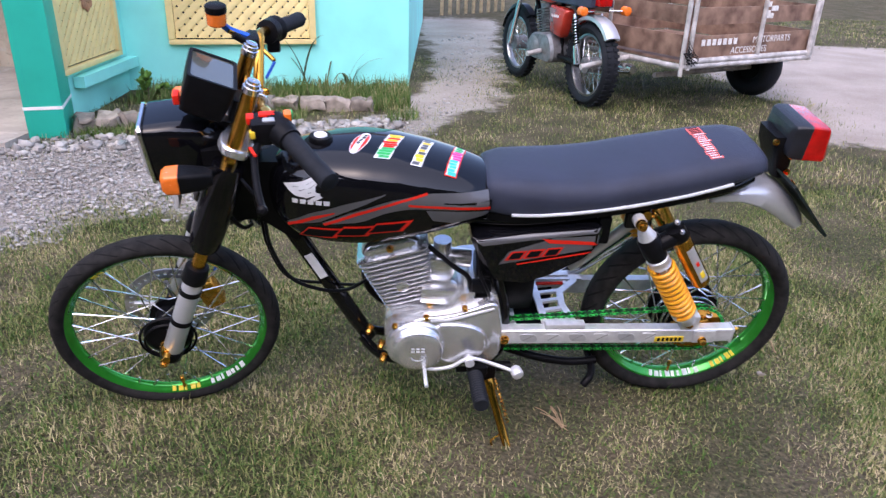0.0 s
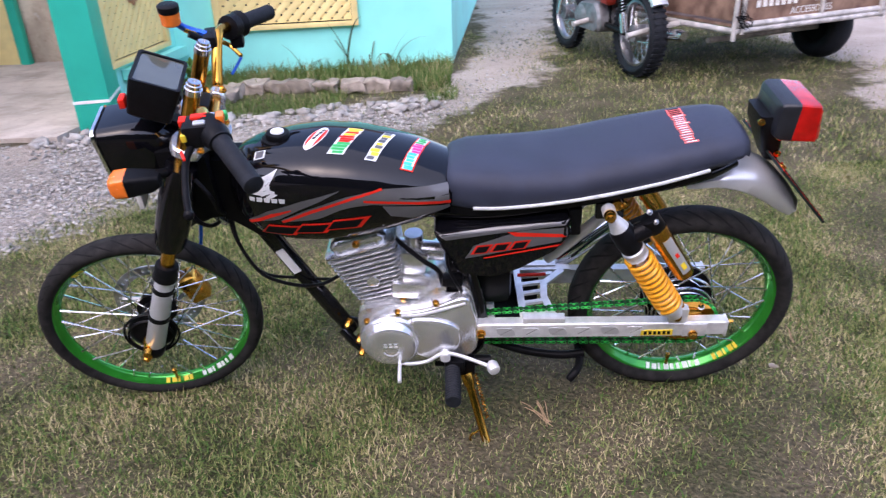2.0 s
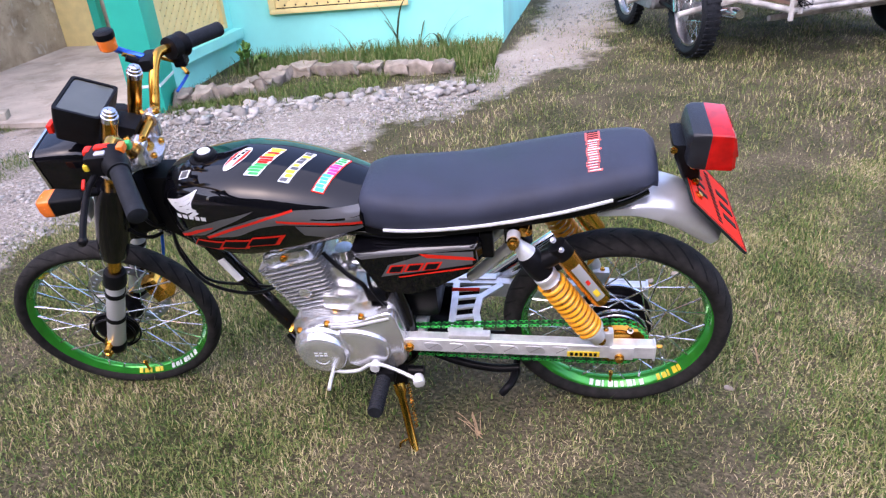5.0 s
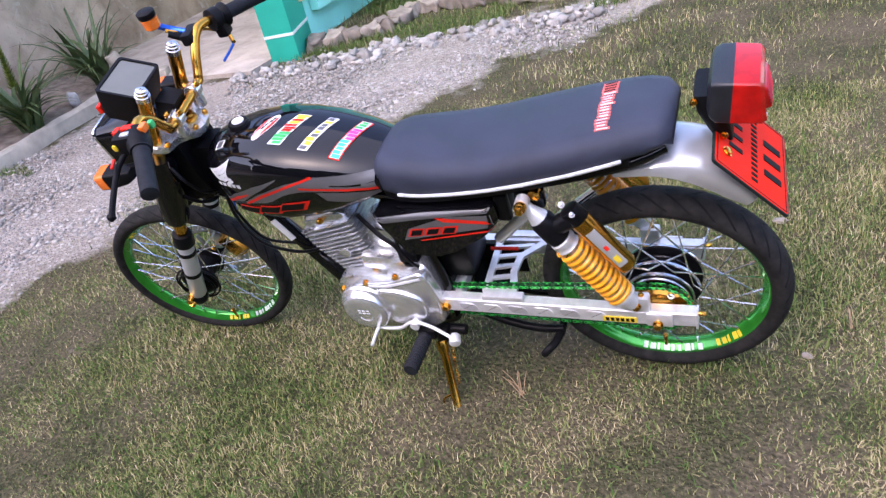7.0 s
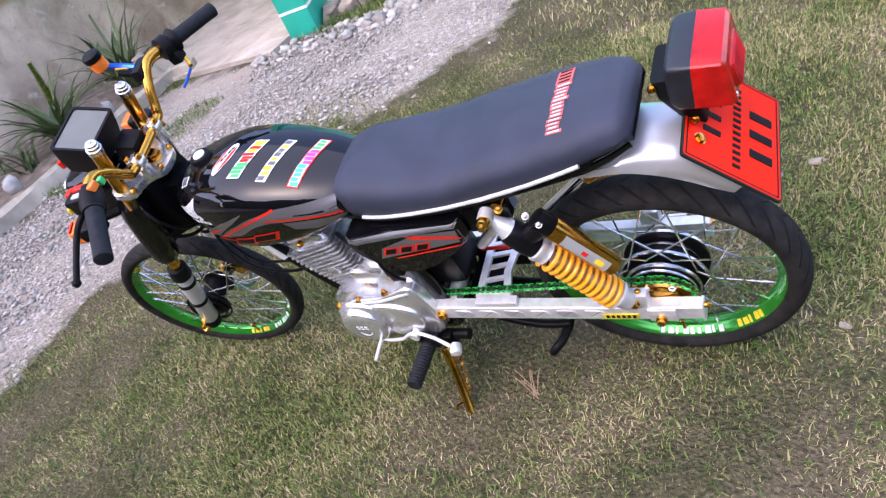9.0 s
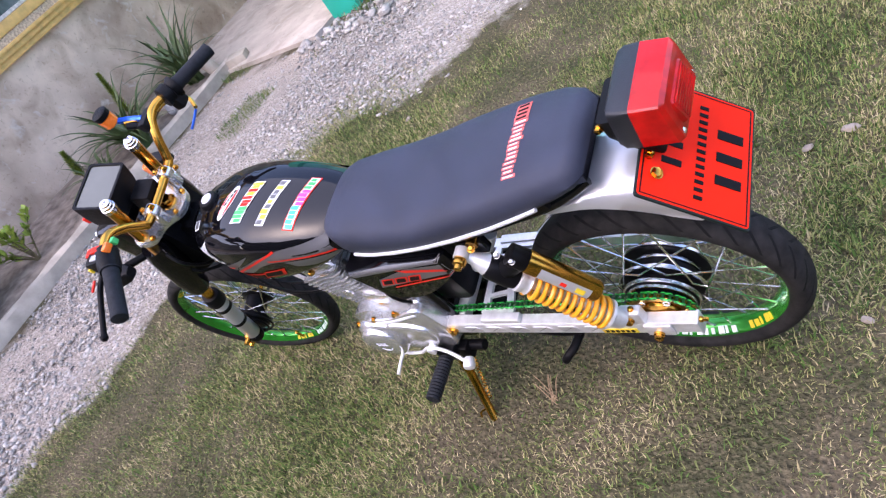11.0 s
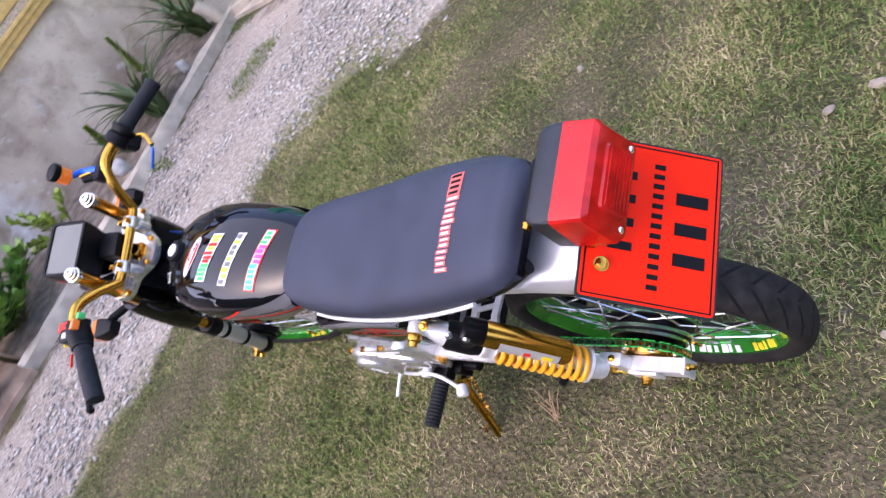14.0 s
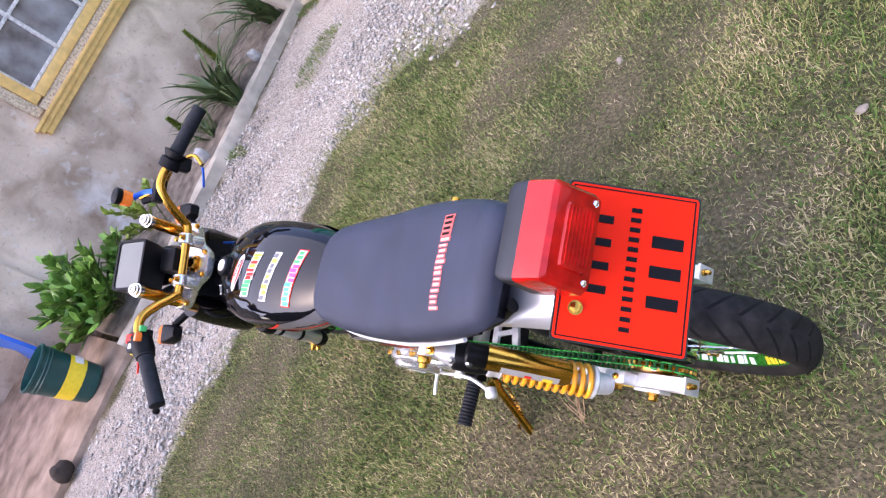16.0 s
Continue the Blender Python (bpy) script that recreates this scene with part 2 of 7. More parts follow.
def axis_steps(lo, hi, step, far):
    inner = list(np.arange(lo, hi + 1e-6, step))
    out, d = [], step
    while (out[-1] if out else hi) < far:
        d *= 1.5
        out.append((out[-1] if out else hi) + d)
    left, d = [], step
    while (left[-1] if left else lo) > -far:
        d *= 1.5
        left.append((left[-1] if left else lo) - d)
    return np.array(left[::-1] + inner + out)


def build_ground():
    xs, ys = axis_steps(-4.5, 5.0, 0.07, 400), axis_steps(-2.5, 8.0, 0.07, 400)
    X, Y = np.meshgrid(xs, ys)
    near = np.exp(-((X / 8) ** 2 + ((Y - 2) / 8) ** 2))
    Z = GROUND + near * (0.006 * np.sin(3.1 * X + 1.7 * Y) + 0.005 * np.sin(8.3 * X - 6.1 * Y))
    nx, ny = len(xs), len(ys)
    idx = np.arange(nx * ny).reshape(ny, nx)
    faces = np.stack([idx[:-1, :-1], idx[:-1, 1:], idx[1:, 1:], idx[1:, :-1]], -1).reshape(-1, 4)
    me = bpy.data.meshes.new("ground")
    me.from_pydata(np.stack([X, Y, Z], -1).reshape(-1, 3).tolist(), [], faces.tolist())
    a = me.attributes.new("gravel", "FLOAT", "POINT")
    a.data.foreach_set("value", np.clip(gravel_depth(X, Y) * 5 + 0.5, 0, 1).ravel().astype(np.float32))
    a = me.attributes.new("dust", "FLOAT", "POINT")
    a.data.foreach_set("value", np.clip(np.maximum(inside_depth(DIRT, X, Y) * 3 + 0.6, (Y - 2.9) * 0.8 + 1.6 * (X < -2.15) * np.clip(Y - 1.5, 0, 1)), 0, 1).ravel().astype(np.float32))
    me.polygons.foreach_set("use_smooth", [True] * len(me.polygons))
    m = bpy.data.materials.new("soil_and_gravel")
    m.use_nodes = True
    n, l = m.node_tree.nodes, m.node_tree.links
    b = n["Principled BSDF"]
    tc, at = n.new("ShaderNodeTexCoord"), n.new("ShaderNodeAttribute")
    at.attribute_name = "gravel"

    def noise_node(scale, detail=6):
        q = n.new("ShaderNodeTexNoise")
        q.inputs["Scale"].default_value, q.inputs["Detail"].default_value = scale, detail
        l.new(tc.outputs["Object"], q.inputs["Vector"])
        return q.outputs["Fac"]

    def ramp(fac, *stops):
        q = n.new("ShaderNodeValToRGB")
        e = q.color_ramp.elements
        while len(e) < len(stops):
            e.new(0.5)
        for el, (p, c) in zip(e, stops):
            el.position, el.color = p, (*c, 1)
        l.new(fac, q.inputs["Fac"])
        return q.outputs["Color"]

    def mix(fac, a_, b_):
        q = n.new("ShaderNodeMix")
        q.data_type = "RGBA"
        l.new(fac, q.inputs[0])
        l.new(a_, q.inputs[6])
        l.new(b_, q.inputs[7])
        return q.outputs[2]
    turf = ramp(noise_node(90, 8), (0.3, (0.025, 0.021, 0.013)), (0.5, (0.078, 0.066, 0.037)), (0.7, (0.21, 0.17, 0.108)))
    turf2 = ramp(noise_node(3.0), (0.4, (0.07, 0.08, 0.038)), (0.62, (0.17, 0.14, 0.095)))
    half = n.new("ShaderNodeValue")
    half.outputs[0].default_value = 0.45
    turf = mix(half.outputs[0], turf, turf2)
    vor = n.new("ShaderNodeTexVoronoi")
    vor.inputs["Scale"].default_value = 75
    l.new(tc.outputs["Object"], vor.inputs["Vector"])
    sep = n.new("ShaderNodeSeparateColor")
    l.new(vor.outputs["Color"], sep.inputs[0])
    stones = ramp(sep.outputs[0], (0.1, (0.15, 0.14, 0.126)), (0.6, (0.29, 0.27, 0.245)), (0.95, (0.46, 0.435, 0.4)))
    dust = ramp(noise_node(1.6), (0.35, (0.4, 0.335, 0.275)), (0.65, (0.53, 0.46, 0.395)))
    trodden = n.new("ShaderNodeAttribute")
    trodden.attribute_name = "dust"
    share = n.new("ShaderNodeMapRange")
    share.inputs["To Min"].default_value, share.inputs["To Max"].default_value = 0.4, 0.85
    l.new(trodden.outputs["Fac"], share.inputs["Value"])
    stones = mix(share.outputs["Result"], stones, dust)
    edge = n.new("ShaderNodeMath")
    edge.operation = "ADD"
    l.new(at.outputs["Fac"], edge.inputs[0])
    sub = n.new("ShaderNodeMath")
    sub.operation = "MULTIPLY_ADD"
    l.new(noise_node(14), sub.inputs[0])
    sub.inputs[1].default_value, sub.inputs[2].default_value = 1.2, -0.6
    l.new(sub.outputs[0], edge.inputs[1])
    fac = ramp(edge.outputs[0], (0.22, (0, 0, 0)), (0.78, (1, 1, 1)))
    l.new(mix(fac, turf, stones), b.inputs["Base Color"])
    b.inputs["Roughness"].default_value = 0.95
    b.inputs["Specular IOR Level"].default_value = 0.1
    bp = n.new("ShaderNodeBump")
    bp.inputs["Strength"].default_value, bp.inputs["Distance"].default_value = 0.9, 0.012
    l.new(vor.outputs["Distance"], bp.inputs["Height"])
    bp2 = n.new("ShaderNodeBump")
    bp2.inputs["Strength"].default_value, bp2.inputs["Distance"].default_value = 0.8, 0.01
    l.new(noise_node(160), bp2.inputs["Height"])
    l.new(bp.outputs["Normal"], bp2.inputs["Normal"])
    l.new(bp2.outputs["Normal"], b.inputs["Normal"])
    me.materials.append(m)
    tagged(new("ground", me), "worn grass lawn giving way to grey gravel and bare dirt", "ground", kind="structure")


build_ground()

# ---- buildings ----
TURQ = mat("turquoise_wall_paint", (0.3, 0.88, 0.78), 0.6, 0, 0.08, 3, 0.3, 120)
TEALP = mat("green_pillar_paint", (0.006, 0.47, 0.33), 0.5, 0, 0.1, 4, 0.2, 120)
YELP = mat("yellow_panel_paint", (0.86, 0.68, 0.3), 0.55, 0, 0.08, 12, 0.2, 200)
YELFR = mat("yellow_window_paint", (0.72, 0.46, 0.15), 0.5, 0, 0.18, 18, 0.3, 150)
CONC = mat("rendered_concrete", (0.46, 0.355, 0.265), 0.9, 0, 0.32, 1.9, 0.6, 60, col2=(0.76, 0.62, 0.485), spec=0.1)


def weathered(m, patches, spots):
    """Lays cloudy patches, fine specks and pale lime blooms (y, z, half width, half height) over a render coat."""
    n, l = m.node_tree.nodes, m.node_tree.links
    b = n["Principled BSDF"]
    col = b.inputs["Base Color"].links[0].from_socket
    tc = n.new("ShaderNodeTexCoord")

    def blend(fac, kind, tone):
        nonlocal col
        q = n.new("ShaderNodeMix")
        q.data_type, q.blend_type = "RGBA", kind
        l.new(fac, q.inputs[0])
        l.new(col, q.inputs[6])
        q.inputs[7].default_value = (*tone, 1)
        col = q.outputs[2]

    def cloud(scale, lo, hi, top):
        q = n.new("ShaderNodeTexNoise")
        q.inputs["Scale"].default_value, q.inputs["Detail"].default_value, q.inputs["Distortion"].default_value = scale, 8, 0.6
        l.new(tc.outputs["Object"], q.inputs["Vector"])
        r = n.new("ShaderNodeMapRange")
        for key, v in (("From Min", lo), ("From Max", hi), ("To Max", top)):
            r.inputs[key].default_value = v
        l.new(q.outputs["Fac"], r.inputs["Value"])
        return r.outputs["Result"]
    blend(cloud(4.5, 0.48, 0.68, patches), "MULTIPLY", (0.62, 0.57, 0.53))
    blend(cloud(38, 0.58, 0.72, patches), "MULTIPLY", (0.7, 0.66, 0.62))
    blend(cloud(11, 0.6, 0.75, patches), "MIX", (0.66, 0.62, 0.57))
    for y, z, hy, hz in spots:
        mp = n.new("ShaderNodeVectorMath")
        mp.operation = "SUBTRACT"
        mp.inputs[1].default_value = (GW, y, z)
        l.new(tc.outputs["Object"], mp.inputs[0])
        sc = n.new("ShaderNodeVectorMath")
        sc.operation = "MULTIPLY"
        sc.inputs[1].default_value = (0, 1 / hy, 1 / hz)
        l.new(mp.outputs[0], sc.inputs[0])
        ln = n.new("ShaderNodeVectorMath")
        ln.operation = "LENGTH"
        l.new(sc.outputs[0], ln.inputs[0])
        ad = n.new("ShaderNodeMath")
        l.new(ln.outputs["Value"], ad.inputs[0])
        l.new(cloud(9, 0.3, 0.7, 0.8), ad.inputs[1])
        r = n.new("ShaderNodeMapRange")
        for key, v in (("From Min", 1.35), ("From Max", 0.5), ("To Max", 0.6)):
            r.inputs[key].default_value = v
        l.new(ad.outputs[0], r.inputs["Value"])
        blend(r.outputs["Result"], "MIX", (0.78, 0.77, 0.76))
    l.new(col, b.inputs["Base Color"])


GW = -4.05
weathered(CONC, 0.75, [(0.78, 0.42, 0.2, 0.24), (0.66, 0.16, 0.16, 0.2)])
PORCH = mat("worn_concrete_floor", (0.5, 0.43, 0.36), 0.9, 0, 0.25, 2.6, 0.5, 90, col2=(0.64, 0.56, 0.48))
weathered(PORCH, 0.6, [])
KERB = mat("kerb_concrete", (0.44, 0.385, 0.31), 0.9, 0, 0.25, 9, 0.7, 120)
STONE = mat("border_stone", (0.29, 0.245, 0.2), 0.9, 0, 0.35, 16, 0.9, 120, rnd=0.2)
# near-black colour standing in for shade, behind lattice and window
SHADE_BLACK = mat("painted_shade_black", (0.02, 0.02, 0.02), 0.9)
SOIL = mat("planter_soil", (0.17, 0.13, 0.1), 0.95, 0, 0.4, 14, 1.0, 80, col2=(0.3, 0.25, 0.2))
WHITEP = mat("white_line_paint", (0.75, 0.82, 0.78), 0.6, 0, 0.1, 20)
TRIM = mat("flowered_trim", (0.6, 0.45, 0.36), 0.6, 0, 0.5, 60, 0.2, 100, col2=(0.75, 0.62, 0.42))
TARP = mat("blue_tarpaulin", (0.02, 0.14, 0.62), 0.4, 0, 0.2, 8, 0.4, 40)


def wall_between(name, p, q, thick, height, material, label, z0=-0.1, parent=None):
    """A wall whose front runs from p to q; its thickness lies to the left of that way."""
    p, q = Vector((*p, 0)), Vector((*q, 0))
    d = (q - p).normalized()
    nrm = V(-d.y, d.x, 0) * thick
    bm = new_bm()
    loft(bm, [[v + V(0, 0, z) for v in (p, q, q + nrm, p + nrm)] for z in (z0, height)])
    return tagged(part(name, bm, material, parent, angle=20), label, "" if parent else "wall", kind="" if parent else "structure")


HC, HL, HF = (0.058, 4.5), (-2.06, 4.15), (-2.13, 3.08)
wall_between("wall_north", HL, HC, 0.14, 2.7, TURQ, "turquoise painted house wall above a grassy border")
wall_between("wall_side", (0.062, 4.51), (0.42, 9.5), 0.14, 2.7, TURQ, "turquoise painted side wall of the house")
wall_between("wall_porch", HF, HL, 0.14, 2.7, TURQ, "turquoise porch wall with a yellow lattice")


def lattice(p, q, u0, u1, z0, z1, name="lattice_panel"):
    """A framed panel of crossing slats on the wall from p to q, between u0 and u1 metres along it."""
    p, q = Vector((*p, 0)), Vector((*q, 0))
    d = (q - p).normalized()
    ang = math.degrees(math.atan2(d.y, d.x))
    o = p + d * u0
    top = thing(name, "pale yellow lattice panel with small diamond holes in a painted frame", "lattice", pose(o.x, o.y, 0, 0, 0, ang))
    w = u1 - u0
    # flat black sheet: the shade in the holes is painted, not a hollow
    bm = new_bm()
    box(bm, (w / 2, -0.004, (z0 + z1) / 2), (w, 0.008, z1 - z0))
    part("shade_sheet", bm, SHADE_BLACK, top, "black sheet standing in for the shade in the lattice holes")
    for nm, c, s in (("frame_rail", (w / 2, -0.02, z0 - 0.012), (w + 0.1, 0.05, 0.035)), ("frame_rail", (w / 2, -0.02, z1 + 0.012), (w + 0.1, 0.05, 0.035)),
                     ("frame_stile", (-0.025, -0.02, (z0 + z1) / 2), (0.05, 0.05, z1 - z0 - 0.012)), ("frame_stile", (w + 0.025, -0.02, (z0 + z1) / 2), (0.05, 0.05, z1 - z0 - 0.012))):
        bm = new_bm()
        box(bm, c, s, bev=0.004)
        part(nm, bm, YELP, top)
    pitch = 0.085
    for sgn in (1, -1):
        k = -int((z1 - z0) / pitch) - 2
        while k * pitch < w + (z1 - z0):
            bm = new_bm()
            c = V(k * pitch, -0.014 - 0.007 * (sgn > 0), z0 + (0 if sgn > 0 else z1 - z0))
            box(bm, c, (3.0, 0.007, 0.047), Matrix.Rotation(radians(-45 * sgn), 4, "Y"), 0.002)
            for co, no in (((0.002, 0, 0), (-1, 0, 0)), ((w - 0.002, 0, 0), (1, 0, 0)), ((0, 0, z0 + 0.016), (0, 0, -1)), ((0, 0, z1 - 0.006), (0, 0, 1))):
                bmesh.ops.bisect_plane(bm, geom=bm.verts[:] + bm.edges[:] + bm.faces[:], plane_co=co, plane_no=no, clear_outer=True)
            if bm.faces:
                bmesh.ops.holes_fill(bm, edges=[e for e in bm.edges if e.is_boundary])
                part("slat", bm, YELP, top)
            else:
                bm.free()
            k += 1
    return top


def along(p, q):
    return (Vector(q) - Vector(p)).length


LW = along(HL, HC)
lattice(HL, HC, LW - 1.78, LW - 0.79, 0.36, 1.1)
porch_panel = lattice(HF, HL, 0.08, 0.86, 0.31, 1.15)
ROSE = mat("brick_red_rosette", (0.42, 0.2, 0.1), 0.7, 0, 0.3, 40)
bm = new_bm()
for k in range(8):
    a = math.pi * k / 4
    lathe(bm, [(0, 0.001), (0.001, 0.032), (0.008, 0.026), (0.012, 0.006)], V(0.42 + 0.062 * math.cos(a), -0.026, 0.72 + 0.075 * math.sin(a)), (0, -1, 0), 12)
lathe(bm, [(0, 0.001), (0.001, 0.05), (0.01, 0.042), (0.014, 0.008)], V(0.42, -0.026, 0.72), (0, -1, 0), 16)
part("rosette", bm, ROSE, porch_panel, "brick red flower rosette")
wall_between("trim_ledge", (HF[0] + 0.02, HF[1] + 0.19), (HL[0] + 0.02, HL[1] - 0.02), -0.07, 0.25, TURQ, "turquoise ledge below the porch lattice", z0=0.18)

# pillar with a white line round its foot
PIL = thing("pillar", "green painted square porch pillar with a white line near its foot", "pillar", pose(-2.155, 2.97, 0, 0, 0, 14), kind="structure")
bm = new_bm()
box(bm, (0, 0, 1.3), (0.205, 0.36, 2.75), bev=0.006)
part("shaft", bm, TEALP, PIL)
bm = new_bm()
box(bm, (0, 0, 0.155), (0.211, 0.366, 0.018))
part("white_line", bm, WHITEP, PIL, "thin white painted line")

# grey house with its window
wall_between("wall_west", (GW, 0.07), (GW, 5.2), 0.2, 3.0, CONC, "bare grey rendered concrete house wall")
wall_between("wall_west_end", (GW + 0.03, -0.32), (GW + 0.03, 0.07), 0.24, 3.0, CONC, "lighter rendered end of the grey house wall")
wall_between("wall_far_porch", (GW, 4.86), (-2.06, 5.0), 0.15, 2.7, CONC, "plain back wall of the porch")
wall_between("wall_yard", (-5.6, -5.0), (-5.6, -0.3), 0.2, 2.6, CONC, "plain wall behind the yard edge")


# invented hedge behind the camera, dark so gloss paint reflects black and skylight drops
UNSEEN_HEDGE = mat("unseen_hedge_dark", (0.025, 0.04, 0.016), 0.8, 0, 0.5, 5, 1.0, 12, spec=0.1)
bm = new_bm()
rings = []
for k in range(80):
    x = -5.6 + 23.6 * k / 79
    e, h = 0.35 * noise.noise((x * 1.3, 0, 3)), 3.9 + 0.9 * noise.noise((x * 0.9, 2, 0)) + 0.4 * noise.noise((x * 3.1, 5, 0))
    rings.append([V(x, -5.3 + e, -0.1), V(x, -5.2 + e, h * 0.5), V(x, -5.5 + e, h * 0.85), V(x, -6.0 + e, h), V(x, -6.6, h * 0.8), V(x, -6.7, -0.1)])
loft(bm, rings)
tagged(part("hedge", bm, UNSEEN_HEDGE), "added dark hedge out of view, darkening the tank's reflections", "hedge", kind="structure")
# made-up wall outside the view, blocks bright low sky from reflections
wall_between("unseen_wall_east", (18.0, 24.0), (18.0, -6.5), -0.2, 2.8, CONC, "added plain wall out of view, darkening reflections of the horizon")
# assumed roofs above the view, added to shut sky out of the tank's reflections
ROOF = mat("unseen_roof_sheet", (0.16, 0.12, 0.1), 0.7, 0.2, 0.3, 4, 0.3, 60)
for nm, pts, lbl in (("unseen_roof_west", ((-3.8, -0.5, 3.0), (-3.8, 5.4, 3.0), (-8.0, 5.4, 5.6), (-8.0, -0.5, 5.6)), "added roof sheet out of view over the grey house, blocking sky from reflections"),
                     ("unseen_roof_north", ((-2.2, 4.0, 2.72), (0.25, 4.4, 2.72), (0.8, 9.8, 5.8), (-3.7, 9.8, 5.8)), "added roof sheet out of view over the turquoise house, blocking sky from reflections")):
    bm = new_bm()
    loft(bm, [[V(x, y, z + dz) for x, y, z in pts] for dz in (0, 0.06)])
    tagged(part(nm, bm, ROOF, angle=20), lbl, "roof", kind="structure")


def build_window():
    top = thing("window_1", "white sashed glass window in a yellow moulded frame with a flowered border", "window", pose(GW, 1.05, 0.9), kind="structure")
    w, h = 1.75, 1.25
    bm = new_bm()
    for k, (off, wd) in enumerate(((-0.01, 0.085), (0.03, 0.05), (0.07, 0.024))):
        box(bm, (0.02 + 0.014 * k, w / 2 - 0.02 * k, 0.03 + off * 0.6), (0.05, w + 0.1, wd), bev=0.004)
    part("window_sill", bm, YELFR, top, "yellow moulded sill")
    for y in (0.04, w - 0.04):
        bm = new_bm()
        box(bm, (0.015, y, h / 2 + 0.1), (0.04, 0.07, h), bev=0.004)
        part("flowered_border", bm, TRIM, top, "flower patterned border strip")
    bm = new_bm()
    box(bm, (0.015, w / 2, 0.105), (0.04, w - 0.16, 0.06), bev=0.004)
    part("flowered_border", bm, TRIM, top, "flower patterned border strip")
    for y in (0.115, w - 0.115):
        bm = new_bm()
        box(bm, (0.018, y, h / 2 + 0.14), (0.056, 0.075, h - 0.02), bev=0.006)
        part("window_frame", bm, YELFR, top)
    bm = new_bm()
    box(bm, (0.018, w / 2, 0.172), (0.056, w - 0.305, 0.072), bev=0.006)
    part("window_frame", bm, YELFR, top)
    sash = mat("chipped_white_sash", (0.6, 0.57, 0.53), 0.7, 0, 0.3, 40, 0.4, 200, col2=(0.74, 0.72, 0.69))
    pane = mat("dusty_window_glass", (0.1, 0.105, 0.11), 0.1, 0, 0.45, 6, coat=1.0, col2=(0.26, 0.27, 0.28))
    edges = (0.155, 0.52, 0.875, 1.23, w - 0.155)
    for y in edges:
        bm = new_bm()
        box(bm, (0.016, y, h / 2 + 0.2), (0.04, 0.026, h - 0.02), bev=0.003)
        part("sash_stile", bm, sash, top, "chipped white stile")
    levels = (0.222, 0.56, 0.9, 1.24)
    for z in levels:
        for y0, y1 in zip(edges, edges[1:]):
            bm = new_bm()
            box(bm, (0.014, (y0 + y1) / 2, z), (0.032, y1 - y0 - 0.028, 0.024), bev=0.003)
            part("sash_rail", bm, sash, top, "chipped white rail")
    # thin black sheet paints the interior's darkness; no room is modelled
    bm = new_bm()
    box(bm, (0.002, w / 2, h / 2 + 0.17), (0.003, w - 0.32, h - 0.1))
    part("interior_shade_sheet", bm, SHADE_BLACK, top, "black sheet painted as the unlit interior behind the panes")
    for y0, y1 in zip(edges, edges[1:]):
        for z0, z1 in zip(levels, levels[1:]):
            bm = new_bm()
            box(bm, (0.011, (y0 + y1) / 2, (z0 + z1) / 2), (0.005, y1 - y0 - 0.027, z1 - z0 - 0.025))
            part("pane", bm, pane, top)
    return top


build_window()

# porch floor, step, kerb, planter
bm = new_bm()
loft(bm, [[V(x, y, z) for x, y in ((GW, 2.62), (-3.2, 2.52), (-2.24, 2.55), (-2.14, 3.3), (-2.1, 5.2), (GW, 5.2))] for z in (-0.1, 0.015)])
tagged(part("porch_floor", bm, PORCH, angle=20), "worn bare concrete porch floor with dust", "floor", kind="structure")
bm = new_bm()
n_k = 40
rings = []
for k in range(n_k + 1):
    y = -0.15 + 2.72 * k / n_k
    j = 0.008 * math.sin(5.3 * y) + 0.006 * math.sin(17 * y)
    rings.append([V(-3.16 + j, y, -0.05), V(-3.165 + j, y, 0.06 + j * 0.5), V(-3.18 + j, y, 0.075 + j), V(-3.215 - j, y, 0.075 - j), V(-3.23, y, 0.06), V(-3.235, y, -0.05)])
loft(bm, rings)
tagged(part("kerb", bm, KERB), "low weathered concrete kerb edging the planter", "kerb", kind="structure")
bm = new_bm()
rings = []
for k in range(30):
    y = -0.1 + 2.65 * k / 29
    rings.append([V(-3.225, y, -0.05), V(-3.225, y, 0.045)] + [V(-3.225 - 0.815 * s, y, 0.05 + 0.05 * s + 0.025 * noise.noise((s * 6, y * 5, 0))) for s in (0.2, 0.4, 0.6, 0.8, 1.0)] + [V(-4.04, y, -0.05)])
loft(bm, rings)
tagged(part("planter_soil", bm, SOIL), "dark damp planter soil along the house wall", "soil", kind="structure")

# ---- the black motorcycle ----
from mathutils.bvhtree import BVHTree
MOTO = thing("motorcycle", "gloss black motorcycle with green rims, leaning on its side stand", "motorcycle", pose(0, 0.185, 0, 11, 0, 0))
RC, WR = V(0.663, 0, 0.262), 0.275
FC0, FR = V(-0.668, -0.02, 0.254), 0.269
HEAD = V(-0.407, 0, 0.776)
RAKE = radians(22)
AXIS = V(math.sin(RAKE), 0, math.cos(RAKE))
STEER = Matrix.Translation(HEAD) @ Matrix.Rotation(radians(10), 4, AXIS) @ Matrix.Translation(-HEAD)
NONE = Matrix()


def P(name, bm, material, parent=MOTO, label="", st=False, angle=38):
    if st:
        steered(bm, STEER)
    return part(name, bm, material, parent, label, angle=angle)


